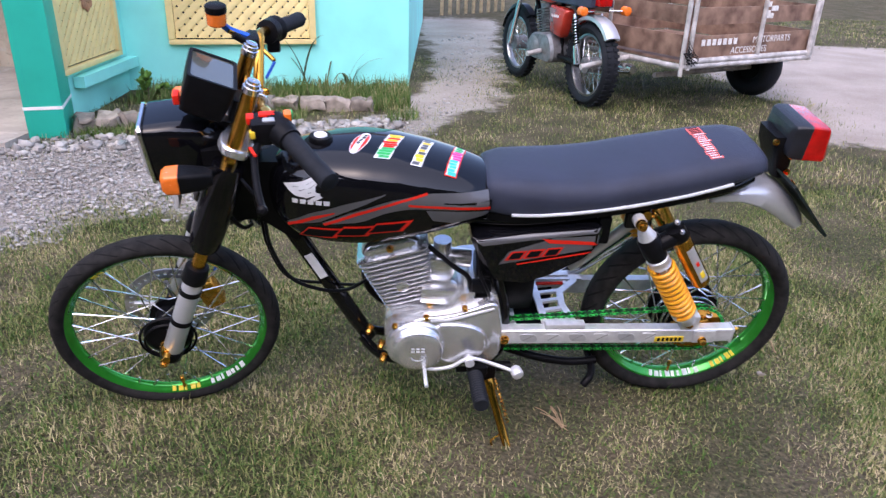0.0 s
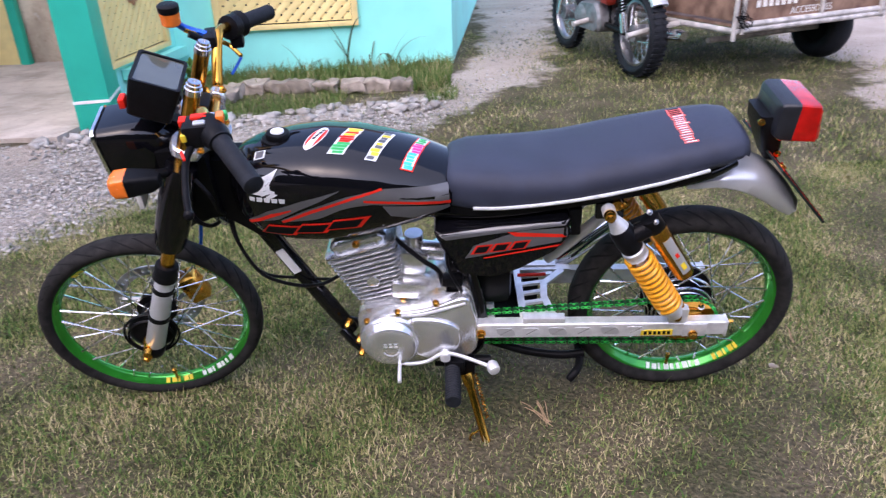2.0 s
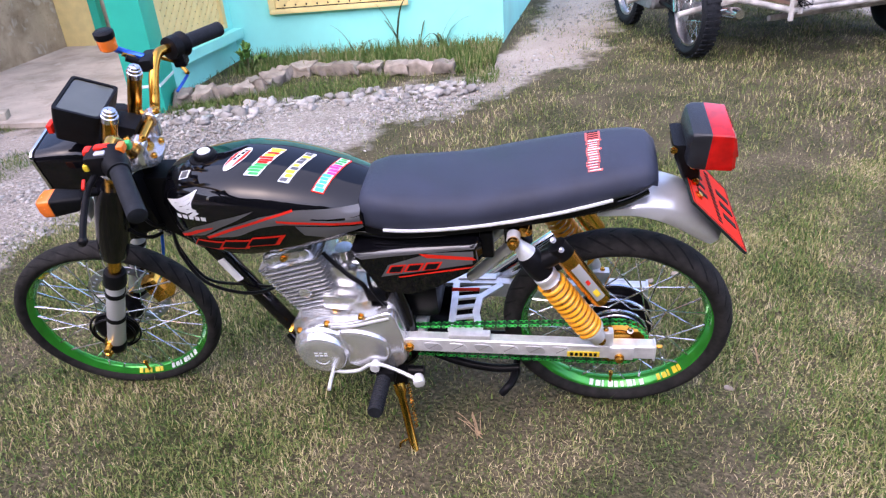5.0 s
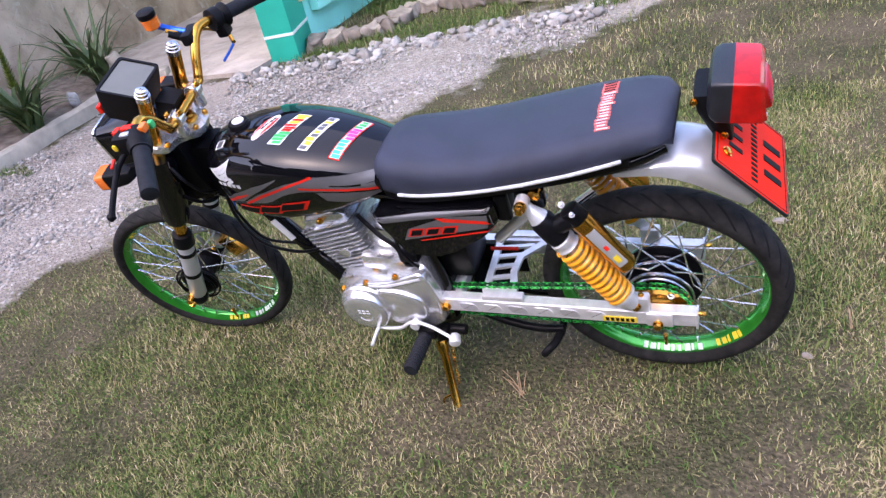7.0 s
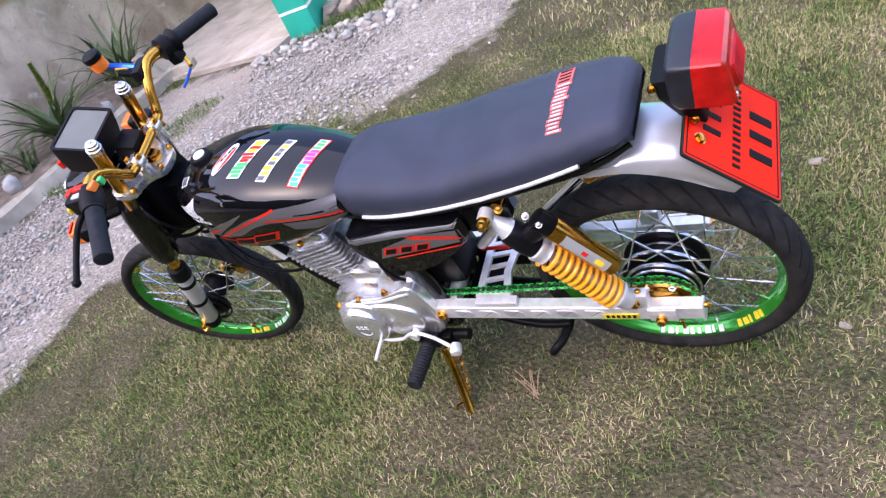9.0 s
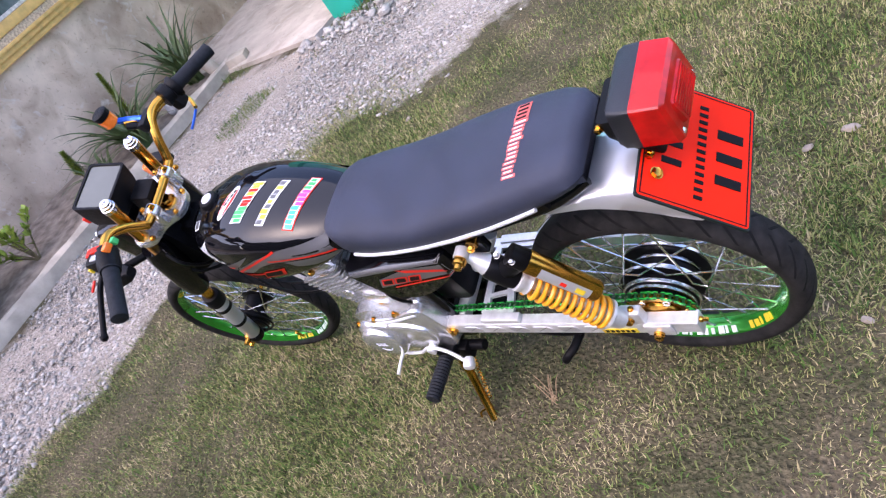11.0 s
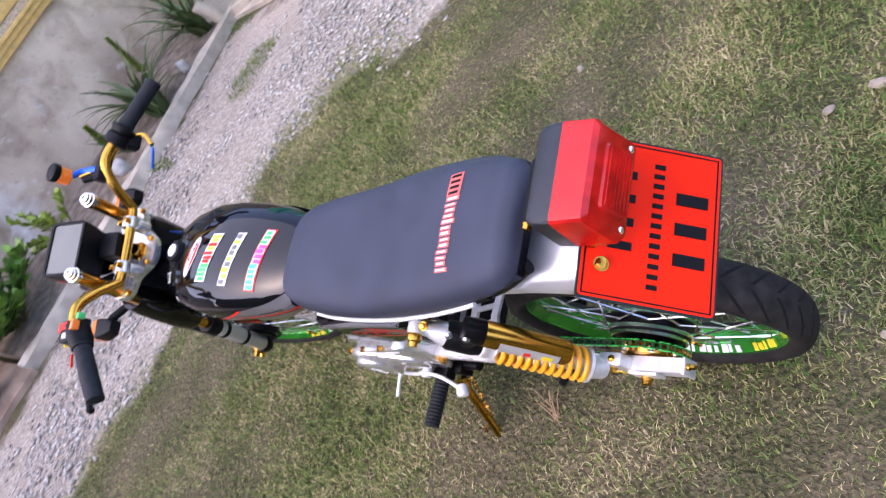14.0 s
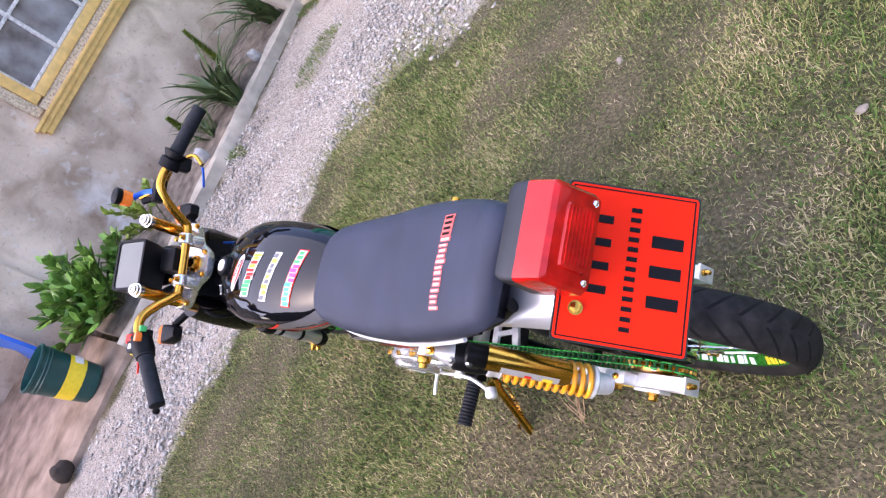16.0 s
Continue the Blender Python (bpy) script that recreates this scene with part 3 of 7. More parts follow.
def tyre_mesh(width, R, rim_r, c, st):
    bm = new_bm()
    uv = bm.loops.layers.uv.new("tread")
    prof = []
    h, w = R - rim_r, width / 2
    for k in range(15):
        a = radians(-146 + 292 * k / 14)
        prof.append((w * math.sin(a), R - h * 0.56 + h * 0.56 * math.cos(a)))
    n = 96
    rows = []
    for i in range(n):
        a = 2 * math.pi * i / n
        rows.append([bm.verts.new(c + V(r * math.cos(a), y, r * math.sin(a))) for y, r in prof])
    k = len(prof)
    for i in range(n):
        a, b = rows[i], rows[(i + 1) % n]
        for j in range(k - 1):
            f = bm.faces.new((a[j], b[j], b[j + 1], a[j + 1]))
            for lp, (ii, jj) in zip(f.loops, ((i, j), (i + 1, j), (i + 1, j + 1), (i, j + 1))):
                lp[uv].uv = (ii / n, -1.6 + 3.2 * jj / (k - 1))
    return steered(bm, STEER) if st else bm


def wheel(name, c, R, bead, width, hub_prof, flange, st, marks):
    bm = new_bm()
    lathe(bm, hub_prof, c, n=40)
    hub = P(name, bm, BLACK, MOTO, "black spoked hub", st)
    part("tyre", tyre_mesh(width, R, R * bead * 0.975, c, st), TYRE, hub, "black street tyre with slanted grooves", angle=60)
    bm = new_bm()
    hw = width * 0.31
    k_ = R * bead / 0.893
    lathe(bm, [(y * hw, r * k_) for y, r in ((-1, 0.893), (-1.05, 0.886), (-1.04, 0.872), (-0.97, 0.862), (-0.72, 0.846), (-0.5, 0.83), (-0.3, 0.813), (0, 0.808), (0.3, 0.813), (0.5, 0.83), (0.72, 0.846), (0.97, 0.862), (1.04, 0.872),
               (1.05, 0.886), (1, 0.893), (0.7, 0.875), (0, 0.83), (-0.7, 0.875))], c, n=96, ring=True)
    rim = P("rim", bm, GREEN, hub, "bright green painted rim", st)
    base = (STEER if st else NONE) @ Matrix.Translation(c)
    kinds = []
    for side in (-1, 1):
        for lean in (-1, 1):
            bm = new_bm()
            a = V(flange * math.sin(lean * 1.0), side * 0.034, flange * math.cos(1.0))
            b = V(0, side * 0.008, k_ * 0.812)
            tube(bm, [a, b], 0.0021, 6)
            tube(bm, [a + (b - a) * 0.88, b], 0.0032, 6)
            kinds.append((side, lean, mesh_of("spoke", bm, STEEL)))
    for i in range(9):
        for j, (side, lean, me) in enumerate(kinds):
            part("spoke", me, STEEL, hub, m=base @ Matrix.Rotation(2 * math.pi * (i + j / 4) / 9, 4, "Y"))
    # marks on the inner face of the rim
    for a0, a1, material, lbl in marks:
        count = max(1, round((a1 - a0) / 4.2))
        for k in range(count):
            s, e = a0 + (a1 - a0) * k / count, a0 + (a1 - a0) * (k + 0.6 + 0.25 * math.sin(k * 2.4)) / count
            bm = new_bm()
            rings = []
            for q in range(4):
                a = radians(s + (e - s) * q / 3)
                y0, y1 = -hw * (0.95 - 0.06 * math.sin(k * 3.1)), -hw * (0.45 + 0.08 * math.sin(k * 1.7))
                rings.append([c + V(math.sin(a) * r_, y, -math.cos(a) * r_) for y, r_ in ((y0, 0.861 * k_), (y1, 0.827 * k_), (y1, 0.82 * k_), (y0, 0.852 * k_))])
            loft(bm, rings)
            P("rim_mark", bm, material, hub, lbl, st)
    bm = new_bm()
    cyl(bm, c + V(0.0, -0.014, -k_ * 0.812), c + V(0.0, -0.014, -k_ * 0.7), 0.004)
    lathe(bm, [(0, 0.006), (0.012, 0.006), (0.014, 0.003)], c + V(0, -0.014, -k_ * 0.72), (0, 0, 1), 10)
    P("valve_cap", bm, GOLD, hub, "gold valve cap", st)
    return hub


wheel("rear_wheel", RC, WR, 0.852, 0.084, [(-0.06, 0.02), (-0.058, 0.05), (-0.05, 0.07), (-0.046, 0.073), (-0.04, 0.073), (-0.037, 0.06), (-0.026, 0.062), (-0.024, 0.085), (-0.016, 0.085), (-0.014, 0.066), (-0.004, 0.066), (-0.002, 0.07),
      (0.006, 0.07), (0.008, 0.066), (0.022, 0.066), (0.024, 0.088), (0.034, 0.088), (0.036, 0.07), (0.05, 0.06), (0.06, 0.02)], 0.078, False,
      [(-14, 24, WHITE, "white lettering band"), (32, 52, YELLOW, "yellow brush lettering")])
for y, r in ((-0.053, 0.066), (-0.043, 0.0735), (-0.02, 0.086), (-0.008, 0.068), (0.014, 0.068), (0.029, 0.089)):
    bm = new_bm()
    lathe(bm, [(y - 0.0035, r - 0.001), (y - 0.003, r + 0.003), (y + 0.003, r + 0.003), (y + 0.0035, r - 0.001)], RC, n=48, ring=True)
    P("hub_ring", bm, STEEL, bpy.data.objects["rear_wheel"], "bright machined hub ring")
wheel("front_wheel", FC0, FR, 0.889, 0.06, [(-0.055, 0.02), (-0.053, 0.04), (-0.045, 0.055), (-0.04, 0.058), (-0.034, 0.058), (-0.03, 0.035), (0.03, 0.035), (0.034, 0.05), (0.045, 0.05), (0.05, 0.02)], 0.05, True,
      [(-8, 12, YELLOW, "yellow brush lettering"), (18, 46, WHITE, "white lettering band"), (-150, -142, YELLOW, "yellow brush lettering")])
bm = new_bm()
lathe(bm, [(-0.062, 0.05), (-0.064, 0.054), (-0.06, 0.056), (-0.056, 0.054), (-0.056, 0.05)], FC0, n=36, ring=True)
lathe(bm, [(-0.052, 0.062), (-0.054, 0.066), (-0.05, 0.068), (-0.046, 0.066), (-0.046, 0.062)], FC0, n=36, ring=True)
P("hub_cover", bm, BLACK, MOTO, "black ringed hub cover", True)
# front disc with holes, and caliper
bm = new_bm()
for k in range(36):
    a, b = 2 * math.pi * k / 36, 2 * math.pi * (k + 1) / 36
    for r0, r1 in ((0.085, 0.094), (0.101, 0.112)):
        prism(bm, [(FC0.x + r0 * math.cos(a), FC0.z + r0 * math.sin(a)), (FC0.x + r1 * math.cos(a), FC0.z + r1 * math.sin(a)), (FC0.x + r1 * math.cos(b), FC0.z + r1 * math.sin(b)), (FC0.x + r0 * math.cos(b), FC0.z + r0 * math.sin(b))], 0.058, 0.062)
    c2 = (a + b) / 2 - 0.06
    prism(bm, [(FC0.x + r_ * math.cos(q), FC0.z + r_ * math.sin(q)) for r_, q in ((0.093, c2), (0.102, c2), (0.102, c2 + 0.11), (0.093, c2 + 0.11))], 0.0585, 0.0615)
for k in range(5):
    a = 2 * math.pi * k / 5
    tube(bm, [FC0 + V(0.04 * math.cos(a), 0.058, 0.04 * math.sin(a)), FC0 + V(0.088 * math.cos(a + 0.3), 0.06, 0.088 * math.sin(a + 0.3))], 0.006, 6)
P("brake_disc", bm, DISC, MOTO, "drilled steel brake disc", True)
bm = new_bm()
box(bm, FC0 + V(0.1, 0.07, 0.035), (0.05, 0.05, 0.085), Matrix.Rotation(radians(-20), 4, "Y"), 0.01)
box(bm, FC0 + V(0.085, 0.095, 0.04), (0.045, 0.02, 0.06), Matrix.Rotation(radians(-20), 4, "Y"), 0.006)
caliper = P("caliper", bm, GOLD, MOTO, "gold front brake caliper", True)
bm = new_bm()
cyl(bm, FC0 + V(-0.0, -0.125, 0), FC0 + V(0, 0.12, 0), 0.009)
lathe(bm, [(0, 0.012), (0.02, 0.017), (0.035, 0.017), (0.04, 0.01)], FC0 + V(0, -0.105, 0), n=20)
P("front_axle", bm, GOLD, MOTO, "gold axle with spacer", True)

# ---- fork ----
LEGTOP, LEGBOT = V(-0.398, 0.09, 0.915), V(-0.662, 0.098, 0.235)


def leg_at(z, side):
    f = (z - LEGBOT.z) / (LEGTOP.z - LEGBOT.z)
    p = LEGBOT.lerp(LEGTOP, f)
    return V(p.x, p.y * side - 0.006, p.z)


for s in (-1, 1):
    bm = new_bm()
    cyl(bm, leg_at(0.25, s), leg_at(0.46, s), 0.0235, 0.0225, 20, 0.004)
    box(bm, leg_at(0.235, s), (0.03, 0.03, 0.04), None, 0.008)
    lower = P("fork_lower", bm, SILVER, MOTO, "silver lower fork leg with black bands", True)
    for z in (0.335, 0.42):
        bm = new_bm()
        cyl(bm, leg_at(z, s), leg_at(z + 0.012, s), 0.025, n=20)
        P("band", bm, BLACK, lower, "black clamp band", True)
    bm = new_bm()
    cyl(bm, leg_at(0.222, s), leg_at(0.252, s), 0.025, 0.0255, 20, 0.006)
    P("leg_end", bm, BLACK, lower, "black leg end", True)
    bm = new_bm()
    bolt(bm, leg_at(0.232, s) + V(-0.012, 0.02 * s, 0), (-0.3, s * 0.8, -0.3), 0.009, 0.014)
    P("leg_bolt", bm, GOLD, lower, "gold bolt", True)
    bm = new_bm()
    cyl(bm, leg_at(0.455, s), leg_at(0.497, s), 0.0285, 0.026, 20, 0.005)
    P("dust_seal", bm, PLASTIC, MOTO, "black fork dust seal", True)
    bm = new_bm()
    cyl(bm, leg_at(0.49, s), leg_at(0.912, s), 0.0158, n=20)
    P("fork_tube", bm, GOLD, MOTO, "gold anodised fork tube", True)
    bm = new_bm()
    tube(bm, [leg_at(z, s) for z in (0.545, 0.56, 0.6, 0.66, 0.72, 0.75)], [0.029, 0.034, 0.037, 0.038, 0.037, 0.032], 20)
    P("fork_shroud", bm, GLOSS_BLACK, MOTO, "gloss black fork shroud", True)
    bm = new_bm()
    d = (leg_at(1, s) - leg_at(0, s)).normalized()
    lathe(bm, [(0, 0.0175), (0.012, 0.0175), (0.013, 0.015), (0.02, 0.015), (0.021, 0.0125), (0.026, 0.012), (0.027, 0.005), (0.021, 0.004)], leg_at(0.905, s), d, 16)
    P("fork_cap", bm, CHROME, MOTO, "chrome fork cap", True)

# top and bottom clamps
TILT = Matrix.Translation(HEAD) @ Matrix.Rotation(RAKE, 4, "Y")


def clamp_to(u, v, w):
    return TILT @ V(u, v, w)


out = rounded([(0.045, -0.03), (0.045, 0.03), (0.0, 0.065), (-0.012, 0.118), (-0.062, 0.118), (-0.075, 0.07), (-0.055, 0.03), (-0.055, -0.03), (-0.075, -0.07), (-0.062, -0.118), (-0.012, -0.118), (0.0, -0.065)], 0.02)
bm = new_bm()
loft(bm, [[clamp_to(u * k, v * k, w) for u, v in out] for k, w in ((0.97, -0.022), (1, -0.018), (1, -0.004), (0.97, 0.0))])
P("top_clamp", bm, CAST, MOTO, "cast aluminium top fork clamp", True)
bm = new_bm()
loft(bm, [[clamp_to(u * k, v * k, w) for u, v in out] for k, w in ((0.97, -0.222), (1, -0.218), (1, -0.192), (0.97, -0.188))])
cyl(bm, clamp_to(0, 0, -0.2), clamp_to(0, 0, -0.02), 0.03, n=24)
P("steering_stem", bm, BLACK, MOTO, "black lower clamp and stem", True)
bm = new_bm()
lathe(bm, [(0, 0.022), (0.004, 0.022), (0.006, 0.017)], clamp_to(0, 0, 0.0), AXIS, 24)
tube(bm, [clamp_to(0, 0, 0.005), clamp_to(0, 0, 0.018)], 0.014, 6)
P("stem_nut", bm, GOLD, MOTO, "gold stem nut", True)
for s in (-1, 1):
    for u_, v_ in ((-0.01, 0.104), (0.03, 0.03)):
        bm = new_bm()
        bolt(bm, clamp_to(u_, s * v_, 0.0), AXIS, 0.006, 0.008)
        P("clamp_bolt", bm, GOLD, MOTO, "gold clamp bolt", True)
for s in (-1, 1):
    bm = new_bm()
    cyl(bm, V(-0.395, s * 0.055, 0.77), V(-0.392, s * 0.055, 0.81), 0.016, n=16, bev=0.003)
    lathe(bm, [(-0.014, 0.017), (-0.012, 0.019), (0.012, 0.019), (0.014, 0.017)], V(-0.391, s * 0.055, 0.815), n=18)
    riser = P("bar_riser", bm, CAST, MOTO, "cast handlebar riser", True)
    bm = new_bm()
    for dx in (-0.017, 0.017):
        bolt(bm, V(-0.391 + dx, s * 0.055, 0.826), (0, 0, 1), 0.0065, 0.011)
    P("riser_bolt", bm, GOLD, riser, "gold clamp bolts", True)
bm = new_bm()
bar = [V(-0.285, -0.362, 0.868), V(-0.345, -0.25, 0.892), V(-0.372, -0.2, 0.904), V(-0.378, -0.165, 0.9), V(-0.384, -0.13, 0.868), V(-0.389, -0.1, 0.828), V(-0.391, -0.075, 0.815)]
tube(bm, spline(bar + [V(p.x, -p.y, p.z) for p in reversed(bar)], 5), 0.0115, 14)
P("handlebar", bm, GOLD, MOTO, "gold anodised handlebar", True)
for s in (-1, 1):
    a, b = V(-0.337, s * 0.262, 0.889), V(-0.28, s * 0.372, 0.866)
    bm = new_bm()
    pts, rs = [], []
    for k in range(33):
        pts.append(a.lerp(b, k / 32))
        rs.append(0.0172 + (0.0009 if k % 2 else 0.0) if 2 < k < 30 else 0.0182)
    tube(bm, [a.lerp(b, -0.03), a.lerp(b, -0.01)] + pts + [a.lerp(b, 1.02)], [0.022, 0.022] + rs + [0.013], 18)
    P("grip", bm, RUBBER, MOTO, "black ribbed rubber grip", True)
# switch box with coloured buttons
bm = new_bm()
d = (V(-0.285, -0.362, 0.868) - V(-0.345, -0.25, 0.892)).normalized()
c = V(-0.352, -0.236, 0.894)
lathe(bm, [(-0.03, 0.02), (-0.028, 0.025), (0.012, 0.026), (0.02, 0.024), (0.03, 0.022)], c, d, 18)
box(bm, c + V(-0.028, 0.01, 0.002), (0.05, 0.05, 0.045), None, 0.01)
sw = P("switch_box", bm, PLASTIC, MOTO, "black switch housing with coloured buttons", True)
for off, size, mt, nm in (((-0.022, 0.02, 0.024), (0.03, 0.016, 0.01), RED, "red button"), ((0.014, 0.02, 0.02), (0.014, 0.022, 0.016), ORLENS, "orange button"), ((0.018, 0.04, 0.012), (0.012, 0.014, 0.016), GREEND, "green button"),
                          ((-0.052, 0.02, 0.018), (0.014, 0.022, 0.014), RED, "red button"), ((-0.02, 0.0, 0.024), (0.022, 0.014, 0.006), SILVER, "silver switch plate"), ((-0.05, -0.012, 0.004), (0.01, 0.012, 0.014), YELLOW, "yellow horn button")):
    bm = new_bm()
    box(bm, c + V(*off), size, None, 0.003)
    P("button", bm, mt, sw, nm, True)
bm = new_bm()
tube(bm, spline([c + V(-0.035, 0.01, -0.012), c + V(-0.05, -0.04, -0.025), c + V(-0.05, -0.1, -0.05), c + V(-0.044, -0.142, -0.066)], 5), [0.0065] * 15 + [0.008], 10)
lathe(bm, [(-0.008, 0.004), (-0.004, 0.009), (0.004, 0.009), (0.008, 0.004)], c + V(-0.044, -0.145, -0.067), (0, 1, -0.3), 12)
box(bm, c + V(-0.03, 0.02, -0.014), (0.03, 0.05, 0.022), None, 0.005)
lv = P("clutch_lever", bm, BLACK, MOTO, "black clutch lever", True)
bm = new_bm()
box(bm, c + V(-0.052, -0.045, -0.012), (0.005, 0.03, 0.004), Matrix.Rotation(0.3, 4, "Z"))
P("lever_mark", bm, RED, lv, "red mark", True)
# throttle side
bm = new_bm()
c = V(-0.352, 0.236, 0.894)
d = V(d.x, -d.y, d.z)
lathe(bm, [(-0.02, 0.02), (-0.018, 0.027), (0.006, 0.028), (0.01, 0.022), (0.024, 0.03), (0.028, 0.03), (0.03, 0.02)], c, d, 20)
box(bm, c + V(0.004, 0.0, -0.03), (0.03, 0.035, 0.035), None, 0.006)
P("throttle_housing", bm, PLASTIC, MOTO, "black throttle housing", True)
bm = new_bm()
box(bm, V(-0.392, 0.165, 0.9), (0.03, 0.06, 0.03), None, 0.007)
tube(bm, [V(-0.4, 0.15, 0.9), V(-0.43, 0.14, 0.925)], 0.008)
P("brake_master", bm, PLASTIC, MOTO, "black brake master cylinder", True)
bm = new_bm()
tube(bm, [V(-0.392, 0.175, 0.895), V(-0.42, 0.16, 0.915), V(-0.44, 0.15, 0.93)], 0.005, 8)
tube(bm, spline([V(-0.4, 0.19, 0.885), V(-0.405, 0.24, 0.872), V(-0.4, 0.27, 0.85), V(-0.375, 0.28, 0.83), V(-0.35, 0.25, 0.815)], 5), 0.0055, 8)
P("brake_lever", bm, GOLD, MOTO, "gold brake lever", True)
bm = new_bm()
tube(bm, spline([V(-0.45, 0.15, 0.945), V(-0.435, 0.165, 0.925), V(-0.4, 0.165, 0.91)], 5), 0.008, 8)
P("blue_hose", bm, BLUE, MOTO, "blue hose", True)
bm = new_bm()
tube(bm, spline([V(-0.35, 0.245, 0.813), V(-0.36, 0.225, 0.804), V(-0.372, 0.2, 0.795)], 5), 0.0035, 8)
P("blue_cable", bm, BLUE, MOTO, "thin blue cable", True)
bm = new_bm()
lathe(bm, [(0, 0.017), (0.003, 0.02), (0.026, 0.021), (0.028, 0.018)], V(-0.462, 0.148, 0.945), (0.05, 0, 1), 18)
res = P("fluid_reservoir", bm, ORLENS, MOTO, "small orange brake fluid reservoir", True)
bm = new_bm()
lathe(bm, [(0, 0.021), (0.002, 0.0225), (0.014, 0.0225), (0.017, 0.018)], V(-0.4606, 0.148, 0.973), (0.05, 0, 1), 18)
P("reservoir_cap", bm, PLASTIC, res, "dark cap", True)

# ---- lamp, gauge, indicators ----
def rrect(w, h, r, k=4):
    return rounded([(-w, -h), (w, -h), (w, h), (-w, h)], r, k)


bm = new_bm()
rings = []
for x, w, h, r, dz in ((-0.625, 0.07, 0.068, 0.02, 0), (-0.62, 0.076, 0.073, 0.024, 0), (-0.57, 0.08, 0.075, 0.028, 0.002), (-0.53, 0.076, 0.07, 0.035, 0.004), (-0.495, 0.06, 0.054, 0.035, 0.005), (-0.475, 0.036, 0.032, 0.026, 0.006)):
    rings.append([V(x + 0.008 - 0.08 * v, u, 0.756 + v + dz) for u, v in rrect(w * 0.92, h * 0.92, r)])
loft(bm, rings)
lamp = P("headlight", bm, GLOSS_BLACK, MOTO, "square gloss black headlight", True)
bm = new_bm()
loft(bm, [[V(x + 0.008 - 0.08 * v, u, 0.756 + v) for u, v in rrect(w * 0.92, w * 0.92, 0.016)] for x, w in ((-0.624, 0.066), (-0.633, 0.065), (-0.641, 0.055), (-0.643, 0.03))])
P("lens", bm, GLASS, lamp, "clear ribbed lamp glass", True)
bm = new_bm()
loft(bm, [[V(x + 0.008 - 0.08 * v, u, 0.756 + v) for u, v in rrect(w * 0.92, w * 0.92, 0.02)] for x, w in ((-0.626, 0.073), (-0.632, 0.073), (-0.632, 0.0665), (-0.626, 0.0665))], False, True)
P("lamp_rim", bm, CHROME, lamp, "bright lamp rim", True)
GAUGE = Matrix.Translation(V(-0.487, -0.02, 0.885)) @ Matrix.Rotation(radians(24), 4, "Y")
bm = new_bm()
rings = []
for z, w, h in ((-0.045, 0.034, 0.05), (-0.037, 0.042, 0.06), (0.0, 0.046, 0.065), (0.034, 0.048, 0.066), (0.042, 0.048, 0.066), (0.042, 0.042, 0.06), (0.036, 0.041, 0.059)):
    rings.append([GAUGE @ V(u, v, z) for u, v in rrect(w, h, 0.01)])
loft(bm, rings)
gauge = P("speedometer", bm, PLASTIC, MOTO, "square black gauge housing", True)
bm = new_bm()
loft(bm, [[GAUGE @ V(u, v, z) for u, v in rrect(0.041, 0.059, 0.006)] for z in (0.034, 0.039)])
P("gauge_glass", bm, SCREEN, gauge, "pale grey gauge screen", True)
bm = new_bm()
box(bm, GAUGE @ V(-0.052, -0.045, -0.02), (0.012, 0.03, 0.02), None, 0.003)
P("warning_light", bm, RED, gauge, "red warning light", True)
bm = new_bm()
box(bm, V(-0.425, 0.0, 0.825), (0.05, 0.06, 0.05), Matrix.Rotation(RAKE, 4, "Y"), 0.006)
box(bm, V(-0.45, 0.0, 0.79), (0.07, 0.03, 0.012), Matrix.Rotation(RAKE, 4, "Y"))
P("gauge_bracket", bm, PLASTIC, MOTO, "black gauge bracket", True)
for s in (-1, 1):
    bm = new_bm()
    tube(bm, [V(-0.47, s * 0.09, 0.73), V(-0.52, s * 0.15, 0.768)], 0.01)
    rings = [[V(x - 0.03, s * 0.172 + u * 0.78, 0.768 + v * 0.78) for u, v in rrect(w, h, 0.012)] for x, w, h in ((-0.46, 0.016, 0.016), (-0.475, 0.026, 0.023), (-0.522, 0.033, 0.028))]
    loft(bm, rings)
    ind = P("indicator", bm, PLASTIC, MOTO, "black turn signal", True)
    bm = new_bm()
    rings = [[V(x - 0.03, s * 0.172 + u * 0.78, 0.768 + v * 0.78) for u, v in rrect(w, h, 0.012)] for x, w, h in ((-0.521, 0.033, 0.028), (-0.545, 0.032, 0.027), (-0.553, 0.024, 0.02))]
    loft(bm, rings)
    P("indicator_lens", bm, ORLENS, ind, "orange lens", True)
bm = new_bm()
box(bm, V(-0.585, -0.03, 0.645), (0.012, 0.05, 0.05), None, 0.003)
P("fork_tag", bm, WHITE, MOTO, "small white tag below the lamp", True)
# shroud front and horn
bm = new_bm()
rings = [[V(-0.47 + dx, u, z) for u, dx in ((-w, 0.05), (-w, -0.045), (w, -0.045), (w, 0.05))] for z, w, in ((0.77, 0.075), (0.66, 0.075), (0.58, 0.06))]
loft(bm, rings)
P("headstock_cover", bm, BLACK, MOTO, "black headstock cover", True)

# ---- tank ----
TANK_X = [-0.384, -0.374, -0.35, -0.313, -0.25, -0.18, -0.10, -0.03, 0.04, 0.085, 0.105, 0.112]
TANK_T = [0.688, 0.709, 0.729, 0.741, 0.751, 0.754, 0.746, 0.731, 0.712, 0.696, 0.689, 0.680]
TANK_B = [0.630, 0.595, 0.570, 0.551, 0.544, 0.545, 0.557, 0.570, 0.586, 0.602, 0.613, 0.633]
TANK_W = [0.035, 0.058, 0.081, 0.100, 0.119, 0.130, 0.131, 0.126, 0.116, 0.105, 0.095, 0.075]


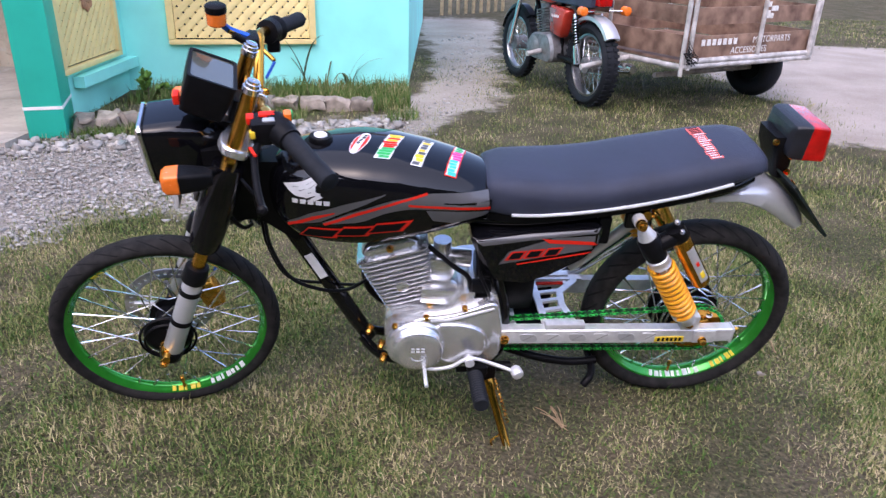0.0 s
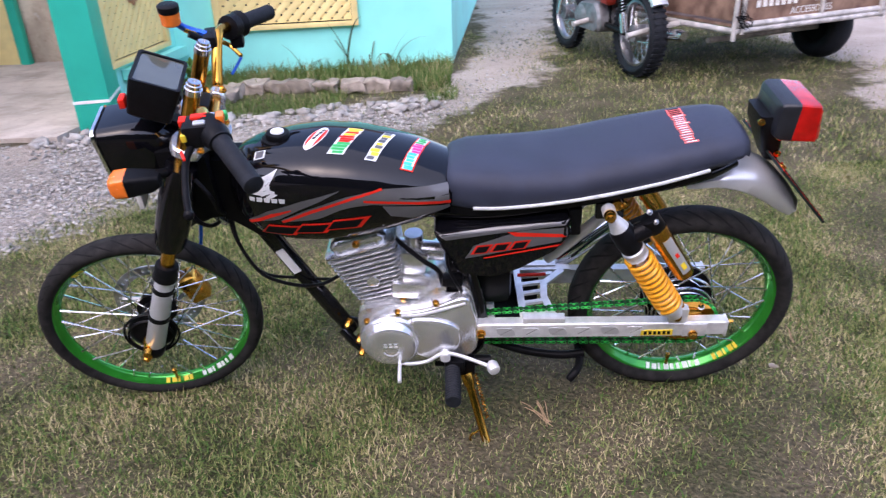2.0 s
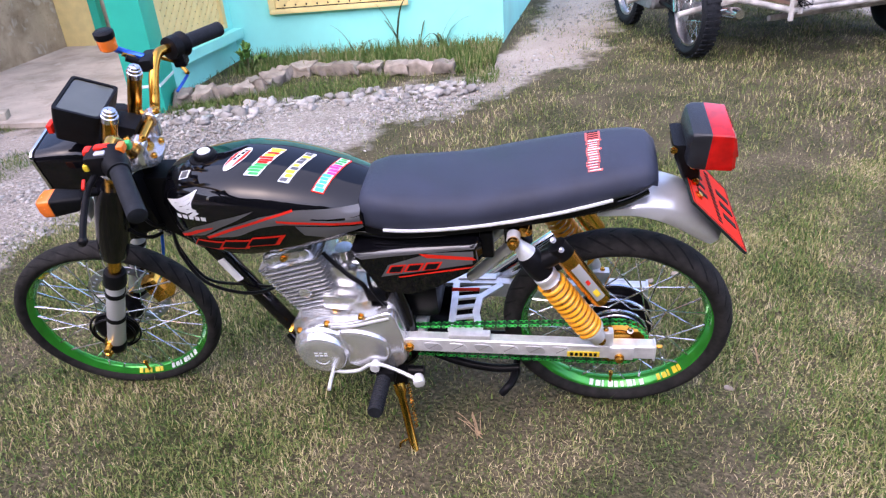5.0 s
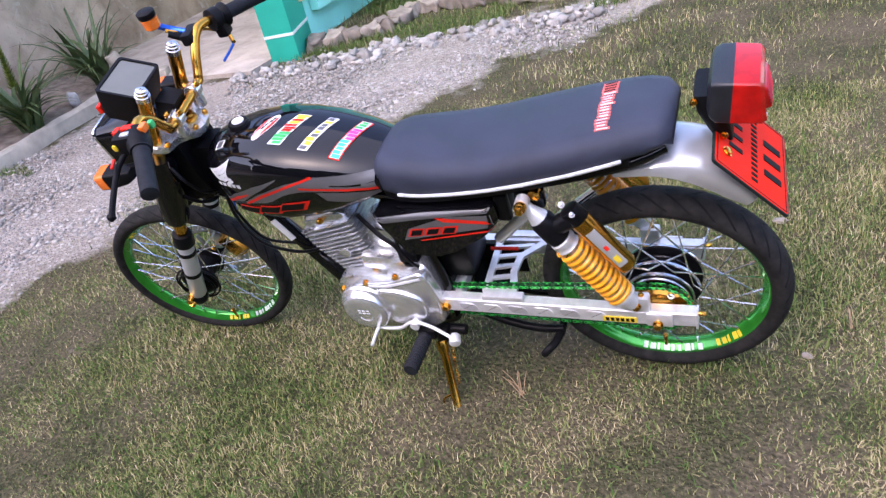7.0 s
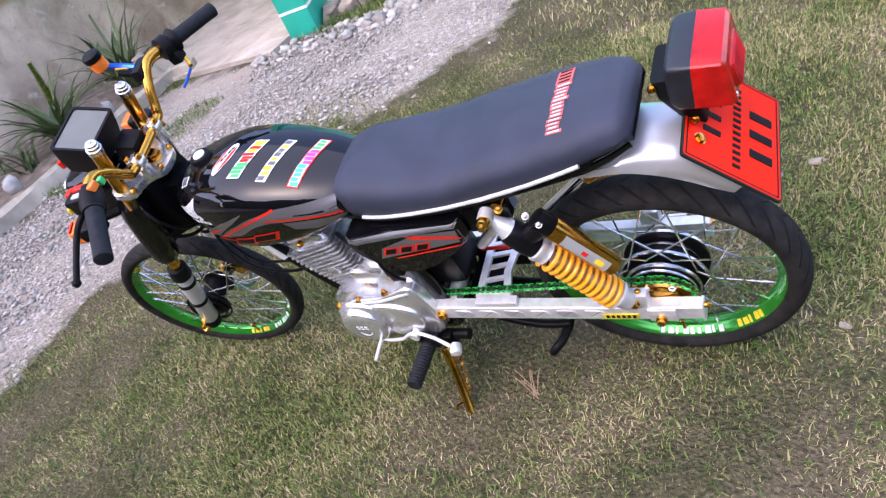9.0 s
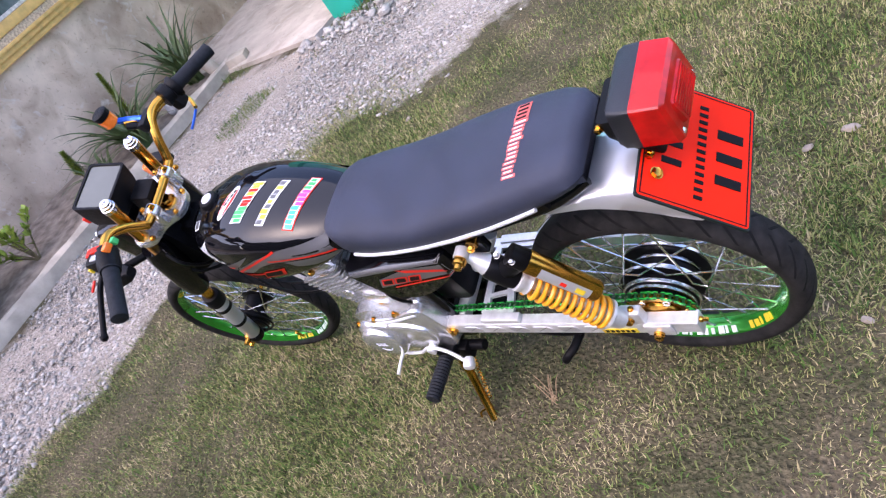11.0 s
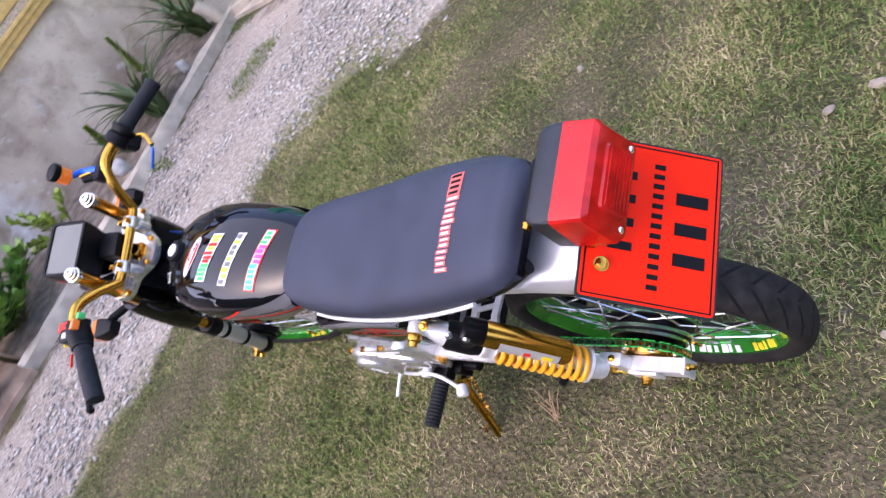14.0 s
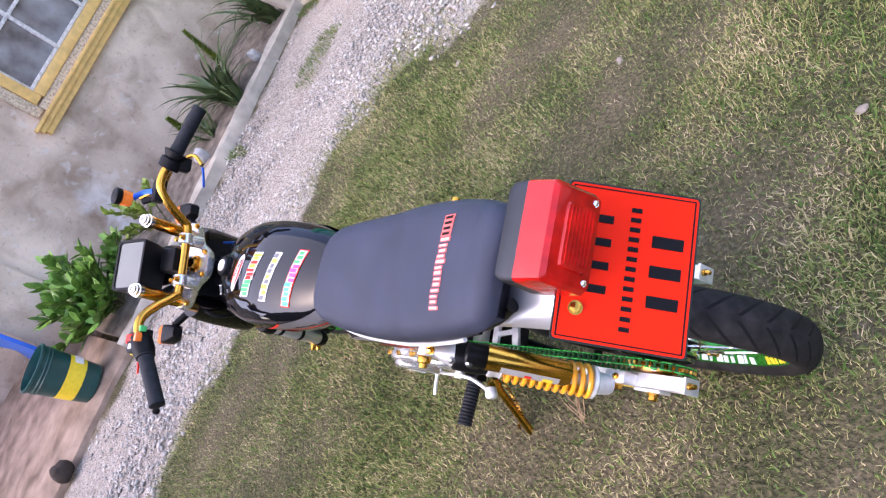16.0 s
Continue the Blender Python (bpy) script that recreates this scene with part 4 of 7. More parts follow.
def tank_section(x):
    i = x
    t, b, w = (float(np.interp(i, TANK_X, a)) for a in (TANK_T, TANK_B, TANK_W))
    h = t - b
    half = [(0.0, t), (w * 0.32, t - 0.0025), (w * 0.58, t - 0.009), (w * 0.77, t - 0.019), (w * 0.89, t - 0.032), (w * 0.95, t - 0.045), (w * 0.983, t - 0.06), (w * 1.0, t - h * 0.43), (w * 0.985, t - h * 0.55), (w * 0.95, b + h * 0.25), (w * 0.9, b + h * 0.1), (w * 0.82, b + 0.004), (w * 0.5, b), (0.0, b)]
    return [V(x, -u, v) for u, v in half] + [V(x, u, v) for u, v in reversed(half[1:-1])]


xs_t = sorted(set([round(float(v), 4) for v in np.concatenate([np.linspace(-0.384, -0.31, 8), np.linspace(-0.31, 0.08, 18), np.linspace(0.08, 0.112, 5)])]))
bm = new_bm()
loft(bm, [tank_section(x) for x in xs_t])
bmesh.ops.recalc_face_normals(bm, faces=bm.faces)
TANK_TREE = BVHTree.FromBMesh(bm)
tank = P("fuel_tank", bm, GLOSS_BLACK, MOTO, "gloss black fuel tank with stickers", angle=50)


def decal(name, tree, edge_a, edge_b, material, parent, label="", lift=0.0012, way="side", nu=16, nv=4):
    """A thin film between two edges laid on a surface: way side (edges in x, z) or top (edges in x, y)."""
    def walk_edge(e, f):
        seg = [((Vector(b) - Vector(a)).length) for a, b in zip(e, e[1:])]
        d = f * sum(seg)
        for (a, b), s in zip(zip(e, e[1:]), seg):
            if d <= s + 1e-9:
                return Vector(a).lerp(Vector(b), d / max(s, 1e-9))
            d -= s
        return Vector(e[-1])
    bm = new_bm()
    grid = []
    for i in range(nu + 1):
        a, b = walk_edge(edge_a, i / nu), walk_edge(edge_b, i / nu)
        row = []
        for j in range(nv + 1):
            q = a.lerp(b, j / nv)
            if way == "side":
                hit = tree.ray_cast(V(q.x, -0.6, q.y), V(0, 1, 0))
            else:
                hit = tree.ray_cast(V(q.x, q.y, 1.2), V(0, 0, -1))
            if hit[0] is None:
                row.append(None)
            else:
                nn = hit[1] if hit[1].dot(V(0, -1, 0) if way == "side" else V(0, 0, 1)) > 0 else -hit[1]
                row.append(bm.verts.new(hit[0] + nn * lift))
        grid.append(row)
    for i in range(nu):
        for j in range(nv):
            q = (grid[i][j], grid[i + 1][j], grid[i + 1][j + 1], grid[i][j + 1])
            if None not in q:
                bm.faces.new(q)
    if not bm.faces:
        bm.free()
        return None
    ob = P(name, bm, material, parent, label, angle=60)
    want = V(0, -1, 0) if way == "side" else V(0, 0, 1)
    if sum((p.normal for p in ob.data.polygons), V(0, 0, 0)).dot(want) < 0:
        ob.data.flip_normals()
    return ob


# sweeping grey and red side graphics
decal("tank_graphic", TANK_TREE, [(-0.342, 0.591), (-0.29, 0.626), (-0.21, 0.662), (-0.125, 0.688)], [(-0.335, 0.588), (-0.27, 0.606), (-0.22, 0.637), (-0.13, 0.684)], GREYD, tank, "grey swoosh")
decal("tank_graphic", TANK_TREE, [(-0.263, 0.606), (-0.2, 0.641), (-0.12, 0.672), (-0.04, 0.686), (0.098, 0.672)], [(-0.26, 0.602), (-0.18, 0.616), (-0.12, 0.645), (-0.07, 0.652), (0.1, 0.634)], GREYD, tank, "grey swoosh")
decal("tank_graphic", TANK_TREE, [(-0.04, 0.646), (0.03, 0.638), (0.1, 0.628)], [(-0.025, 0.618), (0.02, 0.606), (0.1, 0.618)], GREYD, tank, "grey swoosh")
decal("tank_stripe", TANK_TREE, [(-0.343, 0.587), (-0.285, 0.619), (-0.235, 0.638)], [(-0.339, 0.581), (-0.28, 0.612), (-0.235, 0.634)], RED, tank, "thin red stripe", 0.0018)
decal("tank_stripe", TANK_TREE, [(-0.262, 0.604), (-0.19, 0.641), (-0.1, 0.673), (-0.039, 0.688)], [(-0.258, 0.599), (-0.185, 0.635), (-0.1, 0.667), (-0.037, 0.683)], RED, tank, "thin red stripe", 0.0018)
decal("tank_stripe", TANK_TREE, [(-0.078, 0.664), (-0.02, 0.657), (0.102, 0.64)], [(-0.078, 0.658), (-0.02, 0.651), (0.102, 0.632)], RED, tank, "thin red stripe", 0.0018)


def slanted(x0, x1, z0, z1, sk):
    return [(x0, z0), (x1, z0 + (x1 - x0) * 0.1)], [(x0 + sk, z1), (x1 + sk, z1 + (x1 - x0) * 0.1)]


for k, (x0, x1) in enumerate(((-0.318, -0.235), (-0.24, -0.165), (-0.17, -0.09))):
    z0 = 0.558 + 0.013 * k
    a, b = slanted(x0, x1, z0, z0 + 0.031, 0.024)
    decal("model_mark", TANK_TREE, a, b, RED, tank, "red outlined model mark", 0.0018)
    a, b = slanted(x0 + 0.0065, x1 - 0.0085, z0 + 0.0045, z0 + 0.0265, 0.017)
    decal("model_mark_core", TANK_TREE, a, b, BLACKD, tank, "", 0.0026)
# white wing and bar
for k in range(5):
    decal("wing_mark", TANK_TREE, [(-0.342 + 0.014 * k, 0.6880 - 0.006 * k), (-0.302 + 0.01 * k, 0.7000 - 0.005 * k), (-0.252 - 0.007 * k, 0.7250 - 0.0105 * k)], [(-0.337 + 0.014 * k, 0.6815 - 0.006 * k), (-0.297 + 0.01 * k, 0.6925 - 0.005 * k), (-0.259 - 0.007 * k, 0.7145 - 0.0105 * k)],
          WHITE, tank, "white wing shape", 0.0016, nu=8, nv=2)
decal("wing_mark", TANK_TREE, [(-0.342, 0.6880), (-0.332, 0.6760), (-0.317, 0.6660), (-0.292, 0.6660)], [(-0.332, 0.6910), (-0.319, 0.6840), (-0.303, 0.6770), (-0.283, 0.6770)], WHITE, tank, "white wing shape", 0.0017, nu=8, nv=2)
for k in range(5):
    x = -0.325 + 0.017 * k
    decal("name_mark", TANK_TREE, [(x, 0.6480 + 0.0012 * k), (x + 0.012, 0.6490 + 0.0012 * k)], [(x, 0.6590 + 0.0012 * k), (x + 0.014, 0.6600 + 0.0012 * k)], WHITE, tank, "white bars", 0.0017, nu=2, nv=1)
# stickers across the top
def sticker(x, y0, y1, w, slant, layers):
    w *= 0.78
    x, y0, y1 = x + 0.022, y0 - 0.008, y1 - 0.016
    for k, (fa, fb, ga, gb, material, lbl) in enumerate(layers):
        ya, yb = y0 + (y1 - y0) * fa, y0 + (y1 - y0) * fb
        xa, xb = -w / 2 + w * ga, -w / 2 + w * gb
        decal("sticker", TANK_TREE, [(x + xa + slant * (fa - 0.5), ya), (x + xa + slant * (fb - 0.5), yb)], [(x + xb + slant * (fa - 0.5), ya), (x + xb + slant * (fb - 0.5), yb)], material, tank, lbl, 0.0014 + 0.0007 * min(k, 2), "top", 6, 3)


def glyph_bars(colours, ga=0.16, gb=0.84):
    n_ = len(colours)
    rb = random.Random(n_)
    return [((k + 0.02 + rb.uniform(0, 0.06)) / n_ * 0.96 + 0.02, (k + 0.78 + rb.uniform(0, 0.18)) / n_ * 0.96 + 0.02, ga + rb.uniform(-0.1, 0.14), gb - rb.uniform(-0.1, 0.14), c_, "") for k, c_ in enumerate(colours)]


def oval(rx, ry, material, lbl, lift, cut=1.0):
    """An oval film across the top of the tank, cut short fore and aft."""
    an = [math.pi * k / 12 for k in range(13)]
    pt = lambda a, s: (-0.181 - 0.03 * ry * math.cos(a) / 0.09 + s * rx * min(cut, math.sin(a)), -0.017 - ry * math.cos(a))
    decal("sticker", TANK_TREE, [pt(a, -1) for a in an], [pt(a, 1) for a in an], material, tank, lbl, lift, "top", 18, 3)


oval(0.017, 0.045, WHITE, "white and red oval sticker", 0.0013)
oval(0.015, 0.042, RED, "", 0.0019)
oval(0.015, 0.0425, WHITE, "", 0.0024, 0.5)
sticker(-0.203, -0.043, 0.033, 0.034, 0.026, glyph_bars([BLACKD] * 6, 0.34, 0.66))
sticker(-0.14, -0.064, 0.05, 0.044, 0.034, [(0, 1, 0, 1, WHITE, "green, red and yellow lettered sticker")] + glyph_bars([GREEND, GREEND, GREEND, GREEND, RED, RED, RED, YELLOW, RED, YELLOW, YELLOW], 0.12, 0.9))
sticker(-0.068, -0.07, 0.052, 0.03, 0.034, [(0, 1, 0, 1, WHITE, "pale yellow and grey lettered sticker")] + glyph_bars([GREYD, YELLOW, YELLOW, GREYD, YELLOW, GREYD, GREYD, YELLOW, GREYD]))
sticker(0.006, -0.076, 0.062, 0.034, 0.034, [(0, 1, 0, 1, RED, "teal, pink and green lettered sticker"), (0.02, 0.98, 0.1, 0.9, WHITE, "")] + glyph_bars([TEAL, TEAL, TEAL, TEAL, TEAL, PINK, PINK, PINK, PINK, GREEND, GREEND, GREEND]))
sticker(-0.318, -0.06, -0.03, 0.03, 0.0, [(0, 1, 0, 1, WHITE, "small silver label"), (0.1, 0.9, 0.15, 0.85, GREYD, "")])
bm = new_bm()
lathe(bm, [(-0.01, 0.034), (0.002, 0.036), (0.006, 0.034), (0.008, 0.026), (0.016, 0.026), (0.02, 0.023), (0.021, 0.0)], V(-0.268, 0.0, 0.74), (0.05, 0, 1), 28)
cap = P("tank_cap", bm, PLASTIC, MOTO, "round black fuel cap")
bm = new_bm()
lathe(bm, [(0, 0.015), (0.003, 0.014)], V(-0.267, 0, 0.76), (0.05, 0, 1), 20)
P("cap_badge", bm, WHITE, cap, "pale round badge")

# ---- seat ----
SX = [0.088, 0.10, 0.14, 0.2, 0.28, 0.36, 0.44, 0.53, 0.61, 0.665, 0.7, 0.718]
ST = [0.676, 0.694, 0.7, 0.699, 0.700, 0.708, 0.724, 0.742, 0.757, 0.765, 0.764, 0.75]
SB = [0.62, 0.617, 0.618, 0.622, 0.632, 0.644, 0.66, 0.678, 0.697, 0.71, 0.72, 0.726]
SW = [0.07, 0.088, 0.104, 0.114, 0.12, 0.123, 0.124, 0.12, 0.113, 0.104, 0.094, 0.078]


def seat_section(x):
    t, b, w = (float(np.interp(x, SX, a)) for a in (ST, SB, SW))
    h = t - b
    half = [(0, t), (w * 0.35, t - 0.001), (w * 0.64, t - 0.003), (w * 0.83, t - 0.008), (w * 0.94, t - 0.018), (w * 0.99, t - 0.034), (w * 1.0, b + h * 0.25), (w * 0.985, b + 0.006), (w * 0.95, b), (w * 0.5, b - 0.003), (0, b - 0.003)]
    return [V(x, -u, v) for u, v in half] + [V(x, u, v) for u, v in reversed(half[1:-1])]


xs_s = sorted(set([round(float(v), 4) for v in np.concatenate([np.linspace(0.088, 0.14, 6), np.linspace(0.14, 0.665, 18), np.linspace(0.665, 0.718, 7)])]))
bm = new_bm()
loft(bm, [seat_section(x) for x in xs_s])
bmesh.ops.recalc_face_normals(bm, faces=bm.faces)
SEAT_TREE = BVHTree.FromBMesh(bm)
seat = P("seat", bm, VINYL, MOTO, "dark blue-black vinyl bench seat", angle=60)
for s in (-1, 1):
    bm = new_bm()
    pts = [V(x, s * (float(np.interp(x, SX, SW)) + 0.001), float(np.interp(x, SX, SB)) + 0.004) for x in np.linspace(0.15, 0.63, 16)]
    tube(bm, pts, 0.004, 8)
    P("seat_trim", bm, LEVER, seat, "bright trim strip")
bm = new_bm()
loft(bm, [[V(x, u * float(np.interp(x, SX, SW)), float(np.interp(x, SX, SB)) + v) for u, v in ((-0.93, -0.002), (-0.9, -0.022), (0.9, -0.022), (0.93, -0.002))] for x in np.linspace(0.1, 0.64, 14)])
P("seat_base", bm, BLACK, MOTO, "black seat base")
# lettering across the back of the seat, as bars
y0, y1 = -0.076, 0.078
n_l = 17
rs = random.Random(4)
for k in range(n_l):
    pitch = (y1 - y0) / n_l
    a = y0 + pitch * k
    b = a + pitch * rs.uniform(0.62, 0.86)
    front, back = 0.592 - rs.choice((0.011, 0.013, 0.014, 0.021)), 0.592 + rs.choice((0.012, 0.013, 0.014, 0.018))
    boxed = k >= n_l - 4
    if boxed:
        a, b, front, back = a - 0.0006, a + pitch, 0.577, 0.608
    decal("seat_lettering", SEAT_TREE, [(front, a), (front, b)], [(back, a), (back, b)], SALMON, seat, "faded red and white printed bars", 0.0012, "top", 2, 2)
    inset = 0.0024 if boxed else 0.0019
    decal("seat_lettering", SEAT_TREE, [(front + 0.004, a + inset), (front + 0.004, b - inset)], [(back - 0.004, a + inset), (back - 0.004, b - inset)], BLACKD if boxed else WHITE, seat, "", 0.0018, "top", 2, 2)

# ---- side panels ----
for s in (-1, 1):
    outl = rounded([(0.06, 0.566), (0.36, 0.598), (0.362, 0.55), (0.335, 0.515), (0.25, 0.462), (0.19, 0.44), (0.115, 0.45), (0.09, 0.5)], 0.012)
    bm = new_bm()
    plate_bev(bm, outl, s * 0.05, s * 0.12, 0.014)
    bmesh.ops.recalc_face_normals(bm, faces=bm.faces)
    tree = BVHTree.FromBMesh(bm)
    pan = P("side_panel", bm, GLOSS_BLACK, MOTO, "gloss black side panel", angle=30)
    if s < 0:
        decal("panel_graphic", tree, [(0.075, 0.562), (0.2, 0.578), (0.353, 0.592)], [(0.09, 0.55), (0.2, 0.566), (0.345, 0.584)], GREYD, pan, "grey band")
        decal("panel_graphic", tree, [(0.15, 0.535), (0.25, 0.572), (0.35, 0.578)], [(0.13, 0.5), (0.25, 0.524), (0.352, 0.545)], GREYD, pan, "grey panel")
        decal("panel_stripe", tree, [(0.222, 0.57), (0.34, 0.562)], [(0.24, 0.558), (0.352, 0.553)], RED, pan, "red stripe", 0.002)
        decal("panel_stripe", tree, [(0.17, 0.502), (0.35, 0.538)], [(0.172, 0.499), (0.35, 0.533)], RED, pan, "red stripe", 0.002)
        for k in range(3):
            x0 = 0.142 + 0.041 * k
            a, b = slanted(x0, x0 + 0.037, 0.511 + 0.005 * k, 0.535 + 0.005 * k, 0.014)
            decal("number_mark", tree, a, b, RED, pan, "red bars", 0.002, nu=4)
            a, b = slanted(x0 + 0.007, x0 + 0.034, 0.5145 + 0.005 * k, 0.5315 + 0.005 * k, 0.01)
            decal("number_mark_core", tree, a, b, BLACKD, pan, "", 0.0027, nu=4)

# ---- frame ----
bm = new_bm()
tube(bm, [V(-0.385, 0, 0.60), V(-0.30, 0, 0.43), V(-0.205, 0, 0.245), V(-0.17, 0, 0.18)], [0.024, 0.021, 0.021, 0.019], 16)
tube(bm, [V(-0.42, 0, 0.68), V(-0.36, 0, 0.62), V(-0.1, 0, 0.58), V(0.1, 0, 0.58), V(0.2, 0, 0.56)], 0.024, 14)
for s in (-1, 1):
    tube(bm, spline([V(0.05, s * 0.05, 0.58), V(0.2, s * 0.085, 0.598), V(0.4, s * 0.09, 0.63), V(0.62, s * 0.08, 0.672), V(0.7, s * 0.05, 0.69)], 5), 0.013, 10)
    tube(bm, spline([V(0.1, s * 0.06, 0.56), V(0.15, s * 0.07, 0.4), V(0.17, s * 0.08, 0.28), V(0.15, s * 0.07, 0.17), V(0.05, s * 0.06, 0.15), V(-0.12, s * 0.05, 0.15), V(-0.19, 0.02 * s, 0.2)], 5), 0.013, 10)
box(bm, V(0.14, 0, 0.25), (0.06, 0.16, 0.12), None, 0.01)
box(bm, V(0.44, -0.1, 0.61), (0.06, 0.02, 0.04), None, 0.004)
box(bm, V(0.44, 0.1, 0.61), (0.06, 0.02, 0.04), None, 0.004)
frame_ = P("frame", bm, GLOSS_BLACK, MOTO, "gloss black tube frame")
bm = new_bm()
neck = rounded([(-0.46, 0.715), (-0.34, 0.715), (-0.3, 0.585), (-0.325, 0.505), (-0.375, 0.545), (-0.45, 0.6)], 0.02)
loft(bm, [[V(u, y, v) for u, v in neck] for y in (-0.04, 0.04)])
P("neck_gusset", bm, BLACK, frame_, "black neck gusset", angle=30)
bm = new_bm()
box(bm, V(-0.293, -0.0225, 0.425), (0.02, 0.004, 0.075), Matrix.Rotation(radians(-27), 4, "Y"))
P("frame_label", bm, WHITE, frame_, "white label on the down tube")
bm = new_bm()
box(bm, V(0.19, 0, 0.42), (0.1, 0.12, 0.22), None, 0.02)
box(bm, V(0.28, 0, 0.55), (0.18, 0.1, 0.07), None, 0.015)
box(bm, V(0.37, -0.085, 0.572), (0.03, 0.02, 0.07), None, 0.006)
P("battery_box", bm, BLACK, MOTO, "black battery box and inner guard")
bm = new_bm()
cyl(bm, V(0.26, 0.02, 0.335), V(0.33, 0.02, 0.337), 0.0045)
P("red_fitting", bm, RED, MOTO, "small red fitting")
# silver struts from the shock mounts down to the swingarm pivot
for s in (-1, 1):
    bm = new_bm()
    tube(bm, [V(0.45, s * 0.06, 0.58), V(0.415, s * 0.052, 0.535), V(0.34, s * 0.047, 0.455), V(0.32, s * 0.045, 0.435)], [0.013, 0.0135, 0.0135, 0.012], 16)
    P("rear_strut", bm, SILVER, MOTO, "silver frame strut")
# ladder brace lying between the swingarms, before the wheel
bm = new_bm()


def slab(bm, a, b, w, z=0.3, t=0.008):
    a, b = Vector(a), Vector(b)
    d = (b - a).normalized()
    n_ = Vector((-d.y, d.x)) * w / 2
    prism(bm, [tuple(a + n_), tuple(b + n_), tuple(b - n_), tuple(a - n_)], z - t / 2, z + t / 2, lambda u, v, w_: (u, v, w_))


slab(bm, (0.256, 0.09), (0.4, 0.09), 0.02)
brace = P("ladder_brace", bm, ALU, MOTO, "milled aluminium ladder brace")
for nm, p_, q_, w_, t_ in [("stile", (0.268, -0.09), (0.262, 0.08), 0.017, 0.0082), ("stile", (0.338, -0.09), (0.322, -0.02), 0.017, 0.0082), ("stile", (0.323, -0.024), (0.328, 0.03), 0.017, 0.0078), ("stile", (0.326, 0.026), (0.38, 0.08), 0.017, 0.0082),
                           ("foot_plate", (0.262, -0.084), (0.345, -0.084), 0.02, 0.0086)] + [("rung", (0.265, v), (0.326 + max(0, v) * 0.5, v + 0.012), 0.0105, 0.0074) for v in (-0.048, -0.012, 0.024, 0.056)]:
    bm = new_bm()
    slab(bm, p_, q_, w_, t=t_)
    P(nm, bm, ALU, brace)
bm = new_bm()
box(bm, V(0.255, 0.076, 0.245), (0.13, 0.005, 0.1), None, 0.002)
box(bm, V(0.24, 0.0, 0.225), (0.1, 0.15, 0.006), None, 0.002)
P("splash_guard", bm, PLASTIC, MOTO, "black rubber splash guard")

# ---- swingarm ----
for s in (-1, 1):
    bm = new_bm()
    y0, y1 = s * 0.09, s * 0.116
    rings = []
    for x, zb, zt in ((0.148, 0.257, 0.286), (0.165, 0.25, 0.295), (0.62, 0.247, 0.291), (0.745, 0.25, 0.292)):
        rings.append([V(x, y, z) for y, z in ((y0, zb), (y0, zt), (y1 - s * 0.003, zt), (y1, zt - 0.003), (y1, zb + 0.003), (y1 - s * 0.003, zb))])
    loft(bm, rings)
    sa = P("swingarm", bm, ALU, MOTO, "polished aluminium box swingarm", angle=25)
    for k in range(6):
        bm = new_bm()
        x = 0.2 + 0.062 * k
        prism(bm, rounded([(x + 0.008, 0.259), (x + 0.05, 0.259), (x + 0.042, 0.281), (x, 0.283)], 0.01), y1 - s * 0.002, y1 + s * 0.0015)
        P("pressed_panel", bm, ALU if k % 2 else SILVER, sa)
        bm = new_bm()
        tube(bm, [V(x + 0.012, y1 + s * 0.0012, 0.262), V(x + 0.038, y1 + s * 0.0012, 0.28)], 0.0011, 6)
        P("pressed_line", bm, DISC, sa)
    bm = new_bm()
    box(bm, V(0.585, y1 + s * 0.001, 0.262), (0.075, 0.002, 0.016))
    st_ = P("arm_sticker", bm, YELLOW, sa, "yellow and black sticker")
    bm = new_bm()
    for k in range(6):
        box(bm, V(0.558 + 0.011 * k, y1 + s * 0.0022, 0.262), (0.007, 0.001, 0.01))
    P("sticker_bars", bm, BLACKD, sa)
    for nm, c_, z_, bv in (("guide_pad", V(0.315, s * 0.103, 0.301), (0.1, 0.022, 0.016), 0.003), ("shock_lug", V(0.63, s * 0.106, 0.312), (0.045, 0.024, 0.045), 0.006),
                           ("axle_block", V(0.672, s * 0.12, 0.272), (0.055, 0.006, 0.038), 0.002), ("end_cap", V(0.748, s * 0.103, 0.27), (0.005, 0.03, 0.046), 0.001)):
        bm = new_bm()
        box(bm, c_, z_, None, bv)
        P(nm, bm, ALU, sa)
    for p_, d_, r_, h_ in ((V(0.165, y1, 0.268), (0, s, 0), 0.0095, 0.012), (V(0.625, y1 + s * 0.001, 0.312), (0, s, 0), 0.0085, 0.01), (V(0.668, s * 0.122, 0.262), (0, s, 0), 0.009, 0.014),
                           (V(0.75, s * 0.103, 0.282), (1, 0, 0), 0.005, 0.014), (V(0.635, s * 0.106, 0.335), (0, 0, 1), 0.005, 0.006)):
        bm = new_bm()
        bolt(bm, p_, d_, r_, h_)
        P("arm_bolt", bm, GOLD, sa, "gold anodised bolt")
bm = new_bm()
box(bm, V(0.185, 0, 0.272), (0.03, 0.17, 0.03), None, 0.006)
P("arm_cross", bm, ALU, MOTO, "swingarm cross member")

